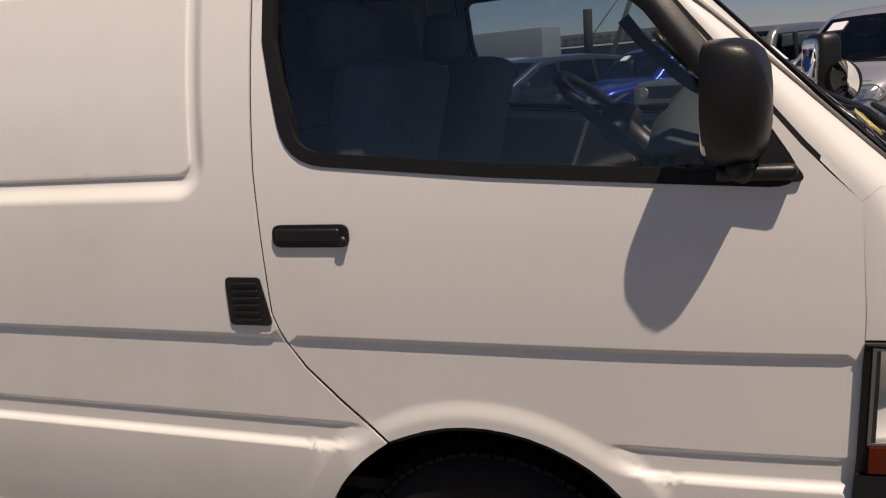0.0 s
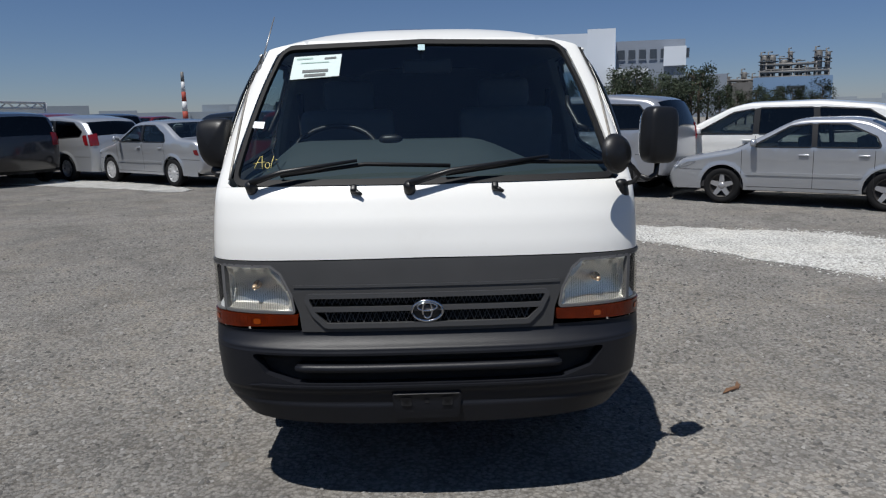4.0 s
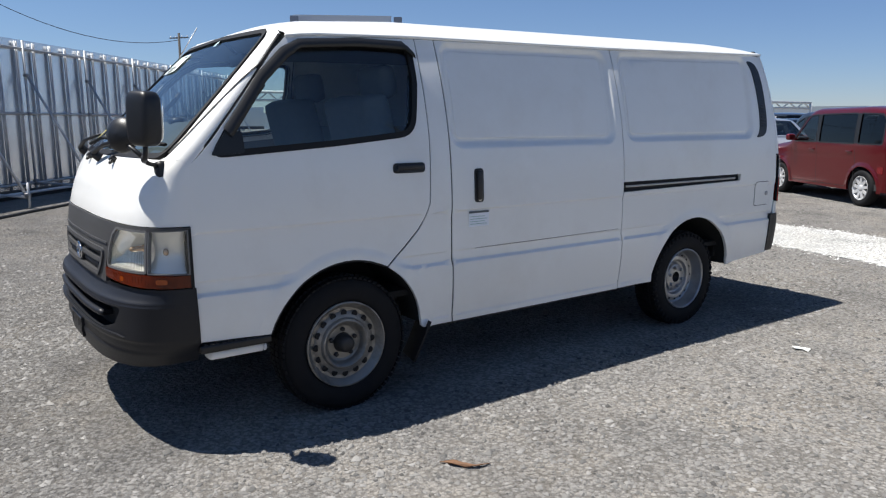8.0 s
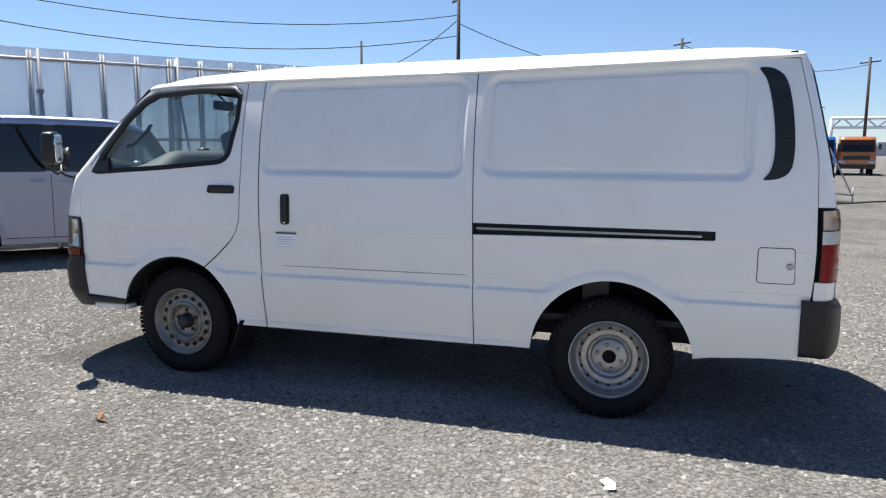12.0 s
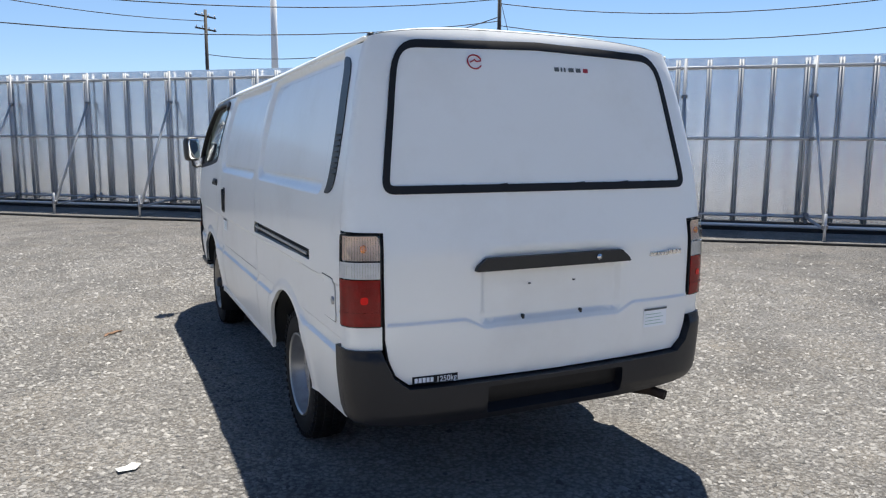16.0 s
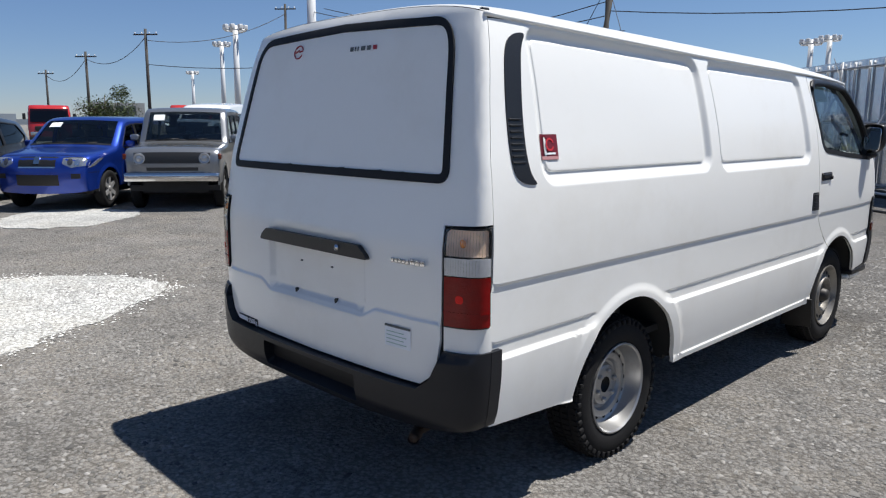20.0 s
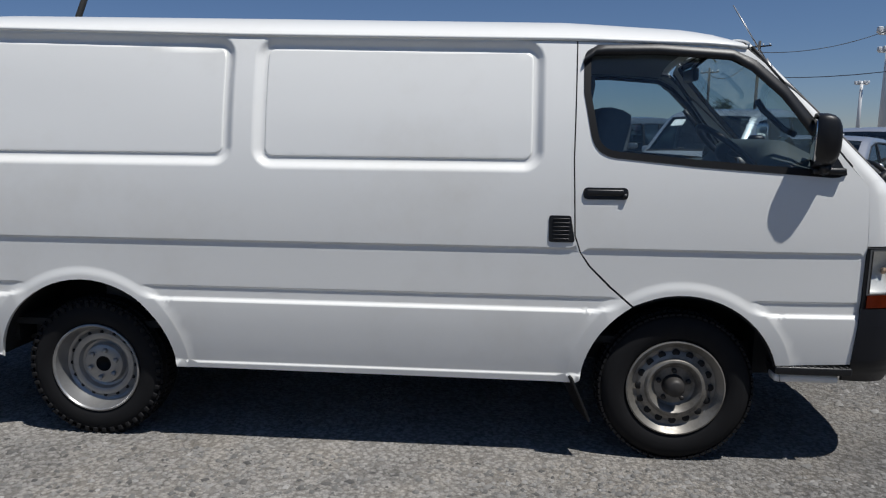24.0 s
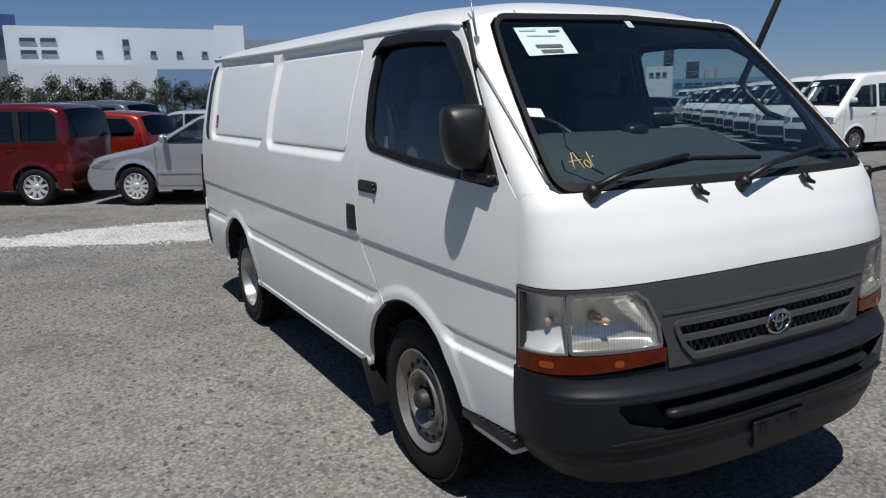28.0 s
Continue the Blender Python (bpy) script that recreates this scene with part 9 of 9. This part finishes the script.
def wire(a, b, sag, label="thin black overhead wire"):
    pts = []
    for t in np.linspace(0, 1, 15):
        pts.append((a[0] + (b[0] - a[0]) * t, a[1] + (b[1] - a[1]) * t, a[2] + (b[2] - a[2]) * t - sag * 4 * t * (1 - t)))
    w = tagged(finish("overhead_wire", Shape().tube(pts, 0.022, 5, False), WIRE), label, "wire", "overhead wires")
    return w


def at_pole(i, dz=-0.4, dx=0.0):
    x, y, h = POLES[i]
    return (x + dx, y + dx * 0.8, h + dz)


for i, j, dz, sag in ((2, 0, -2.4, 0.9), (2, 0, -3.4, 1.0), (0, 17, -0.6, 0.8), (2, 17, -1.6, 1.2), (2, 17, -2.6, 1.3), (3, 5, -2.2, 0.9), (3, 4, -2.0, 0.5), (3, 2, -1.8, 1.1), (3, 2, -2.8, 1.2), (5, 6, -0.4, 1.0), (17, 14, -2.8, 0.9), (17, 7, -2.2, 1.2), (7, 8, -0.5, 0.9), (8, 9, -0.5, 1.0), (14, 7, -0.7, 0.8), (17, 13, -3.6, 0.5)):
    a, b = at_pole(i, dz), at_pole(j, min(dz, -0.5))
    wire(a, b, sag)
    if dz < -3.0:
        wire((a[0] + 0.6, a[1] + 0.5, a[2] + 0.15), (b[0] + 0.6, b[1] + 0.5, b[2] + 0.15), sag * 1.05)
# guy wires with black sleeves
for i, (dx, dy), s in ((2, (-2.2, -4.0), 0.62), (2, (3.2, 1.0), 0.55), (17, (5.0, -3.8), 0.40), (17, (-2.5, -3.0), 0.55)):
    x, y, h = POLES[i]
    a, b = Vector((x, y, h - 1.5)), Vector((x + dx, y + dy, 0))
    g = thing("guy_wire", "guy wire with a thick black sleeve", "wire")
    part("cable", Shape().tube([a, b], 0.015, 5, False), WIRE, g)
    p0, p1 = a.lerp(b, s), a.lerp(b, s + 0.11)
    part("sleeve", Shape().tube([p0, p1], 0.085, 8), HOSE, g)


# trees and hedges: tapered trunks, limbs and clouds of small leaf cards
def tree(x, y, h, spread_, seed, m_, kind="tree", n=420, low=0.3):
    rn = random.Random(seed)
    t = thing(kind, "dark pine in a windbreak row" if m_ is LEAF_D else "leafy green roadside tree", "tree", "trees beyond the yard", Matrix.Translation((x, y, 0)))
    tr = Shape().tube([(0, 0, 0), (rn.uniform(-.1, .1), rn.uniform(-.1, .1), h * 0.5), (rn.uniform(-.2, .2), rn.uniform(-.2, .2), h * 0.92)], [h * 0.028, h * 0.02, h * 0.006], 6)
    lobes = []
    for k in range(16):
        a, zz = rn.uniform(0, 6.28), rn.uniform(low, 0.95) * h
        rr = spread_ * rn.uniform(0.25, 0.8) * (1.15 - zz / h * 0.7)
        p = (rr * math.cos(a), rr * math.sin(a), zz)
        tr.tube([(0, 0, zz - h * 0.12), p], [h * 0.012, h * 0.004], 5, False)
        lobes.append((p, spread_ * rn.uniform(0.22, 0.42)))
    part("trunk", tr, BARK, t)
    vs, fs = [], []
    for k in range(n):
        (px, py, pz), lr = lobes[k % 16]
        v = Vector((rn.gauss(0, 1), rn.gauss(0, 1), rn.gauss(0, 0.8))).normalized() * lr * rn.uniform(0.3, 1.15)
        c = Vector((px, py, pz)) + v
        s = h * (rn.uniform(0.010, 0.021) if n > 1000 else rn.uniform(0.018, 0.038))
        a = Vector((rn.gauss(0, 1), rn.gauss(0, 1), rn.gauss(0, 1))).normalized() * s
        b = a.orthogonal().normalized() * s * rn.uniform(0.5, 0.9)
        i = len(vs)
        vs += [c - a, c + b, c + a, c - b]
        fs.append((i, i + 1, i + 2, i + 3))
    part("crown", Shape().add(vs, fs, False), m_, t)
    return t


base_trees = [tree(0, 0, 3.6, 1.5, k, LEAF_D, n=1700) for k in range(3)]
rt = random.Random(11)
used = 0
for az0, az1, st, cx, cy, d0, hs in ((-86.0, -97.5, -0.62, 2.0, 2.5, 62, 1.02), (-98.2, -103.0, -0.62, 2.0, 2.5, 62, 0.95), (-102.9, -110.0, -0.55, -0.6, 3.6, 60, 1.16), (-110.3, -117.0, -0.6, -0.6, 3.6, 60, 0.80), (-77.2, -82.6, -0.62, -1.0, 3.0, 64, 0.82)):
    for az in np.arange(az0, az1, st):
        d = d0 + rt.uniform(-3, 3)
        x, y = far_at(cx, cy, az, d)
        m = Matrix.Translation((x, y, 0)) @ pose(0, 0, 0, 0, 0, rt.uniform(0, 360)) @ Matrix.Scale(hs * rt.uniform(0.82, 1.08), 4)
        if used < 3:
            base_trees[used].matrix_world = m
        else:
            c = copy_thing(base_trees[used % 3], m)
            c.matrix_basis = m
        used += 1
bush = [tree(0, 0, 3.2, 2.2, 20 + k, LEAF, "bush", 9000, 0.04) for k in range(2)]
for b_ in bush:
    b_["label"] = "overgrown green bush along the yard edge"
    b_["category"] = "bush"
bspots = [(C18, az, d, s) for az, d, s in ((133.5, 30, 0.56), (131.5, 29, 0.52), (129.5, 28, 0.50), (127.5, 28, 0.52), (125.8, 28, 0.72), (124.4, 27.2, 0.74), (122.8, 26.2, 0.50), (136.0, 32, 0.6), (138.5, 34, 0.6), (130.4, 26.5, 0.42), (128.4, 26, 0.40), (126.6, 26.4, 0.46))] + [((1.6, -6.05), 133.5, 46, 0.95), ((1.6, -6.05), 131.0, 46, 1.0), ((2.48, -5.31), 160.0, 50, 1.1), (C18, 117.0, 26.5, 0.55), (C18, 115.5, 26, 0.5)]
for k, (c, az, d, s) in enumerate(bspots):
    x, y = far_at(*c, az, d)
    m = Matrix.Translation((x, y, -0.1)) @ pose(0, 0, 0, 0, 0, 70 * k) @ Matrix.Scale(s, 4)
    if k < 2:
        bush[k].matrix_world = m
    else:
        cb = copy_thing(bush[k % 2], m)
        cb.matrix_basis = m
# weathered board fence beyond the steel fence's end
wf = thing("board_fence", "weathered dark wooden board fence", "fence")
WOOD = mat("weathered_boards", (0.075, 0.068, 0.06), 0.85, var=0.35, scale=3, bump=0.2, bscale=12)
pA, pB = Vector((*far_at(*C18, 127.0, 27.0), 0)), Vector((*far_at(*C18, 113.6, 26.0), 0))
nb = 44
bd0 = None
for k in range(nb):
    p = pA.lerp(pB, k / (nb - 1))
    ang = math.degrees(math.atan2(pB.y - pA.y, pB.x - pA.x))
    if bd0 is None:
        bd0 = part("board", Shape().box((0, 0, 1.12), (0.165, 0.025, 2.24), 0.003), WOOD, wf)
        ob = bd0
    else:
        ob = new("board", bd0.data)
        ob.parent = wf
    ob.matrix_basis = Matrix.Translation((p.x, p.y, rt.uniform(-0.08, 0.06))) @ pose(0, 0, 0, rt.uniform(-1.5, 1.5), rt.uniform(-1, 1), ang)
part("rail", Shape().tube([pA + Vector((0, 0.05, 1.5)), pB + Vector((0, 0.05, 1.5))], 0.04, 4), WOOD, wf)
# thin steel post standing before the boards
px_, py_ = far_at(*C18, 124.1, 23.5)
sp_ = thing("steel_post", "thin pale steel post with a short bracket", "post")
part("post", Shape().tube([(px_, py_, 0), (px_, py_, 2.95)], 0.045, 8), POLE_W, sp_)
part("bracket", Shape().tube([(px_ - 0.16, py_ - 0.1, 2.86), (px_ + 0.16, py_ + 0.1, 2.86)], 0.02, 6), POLE_W, sp_)
# low skyline all round, its haze mixed into the roof colour
sk = random.Random(2)
vs, fs = [], []
for k in range(150):
    az = k * 2.4 + sk.uniform(-0.6, 0.6)
    if -35 < (az + 180) % 360 - 180 < -20:
        continue
    d = sk.uniform(420, 560)
    w, h = sk.uniform(8, 22), sk.choice((3.5, 4.5, 6, 7, 8.5))
    x, y = far_at(0, 0, az, d)
    k0 = len(vs)
    m = Matrix.Translation((x, y, h / 2)) @ pose(0, 0, 0, 0, 0, az)
    vs += [tuple(m @ Vector((sx_ * 6, sy_ * w, sz_ * h / 2))) for sz_ in (-1, 1) for sx_, sy_ in ((-1, -1), (1, -1), (1, 1), (-1, 1))]
    fs += [tuple(k0 + i for i in f) for f in ((0, 3, 2, 1), (4, 5, 6, 7), (0, 1, 5, 4), (1, 2, 6, 5), (2, 3, 7, 6), (3, 0, 4, 7))]
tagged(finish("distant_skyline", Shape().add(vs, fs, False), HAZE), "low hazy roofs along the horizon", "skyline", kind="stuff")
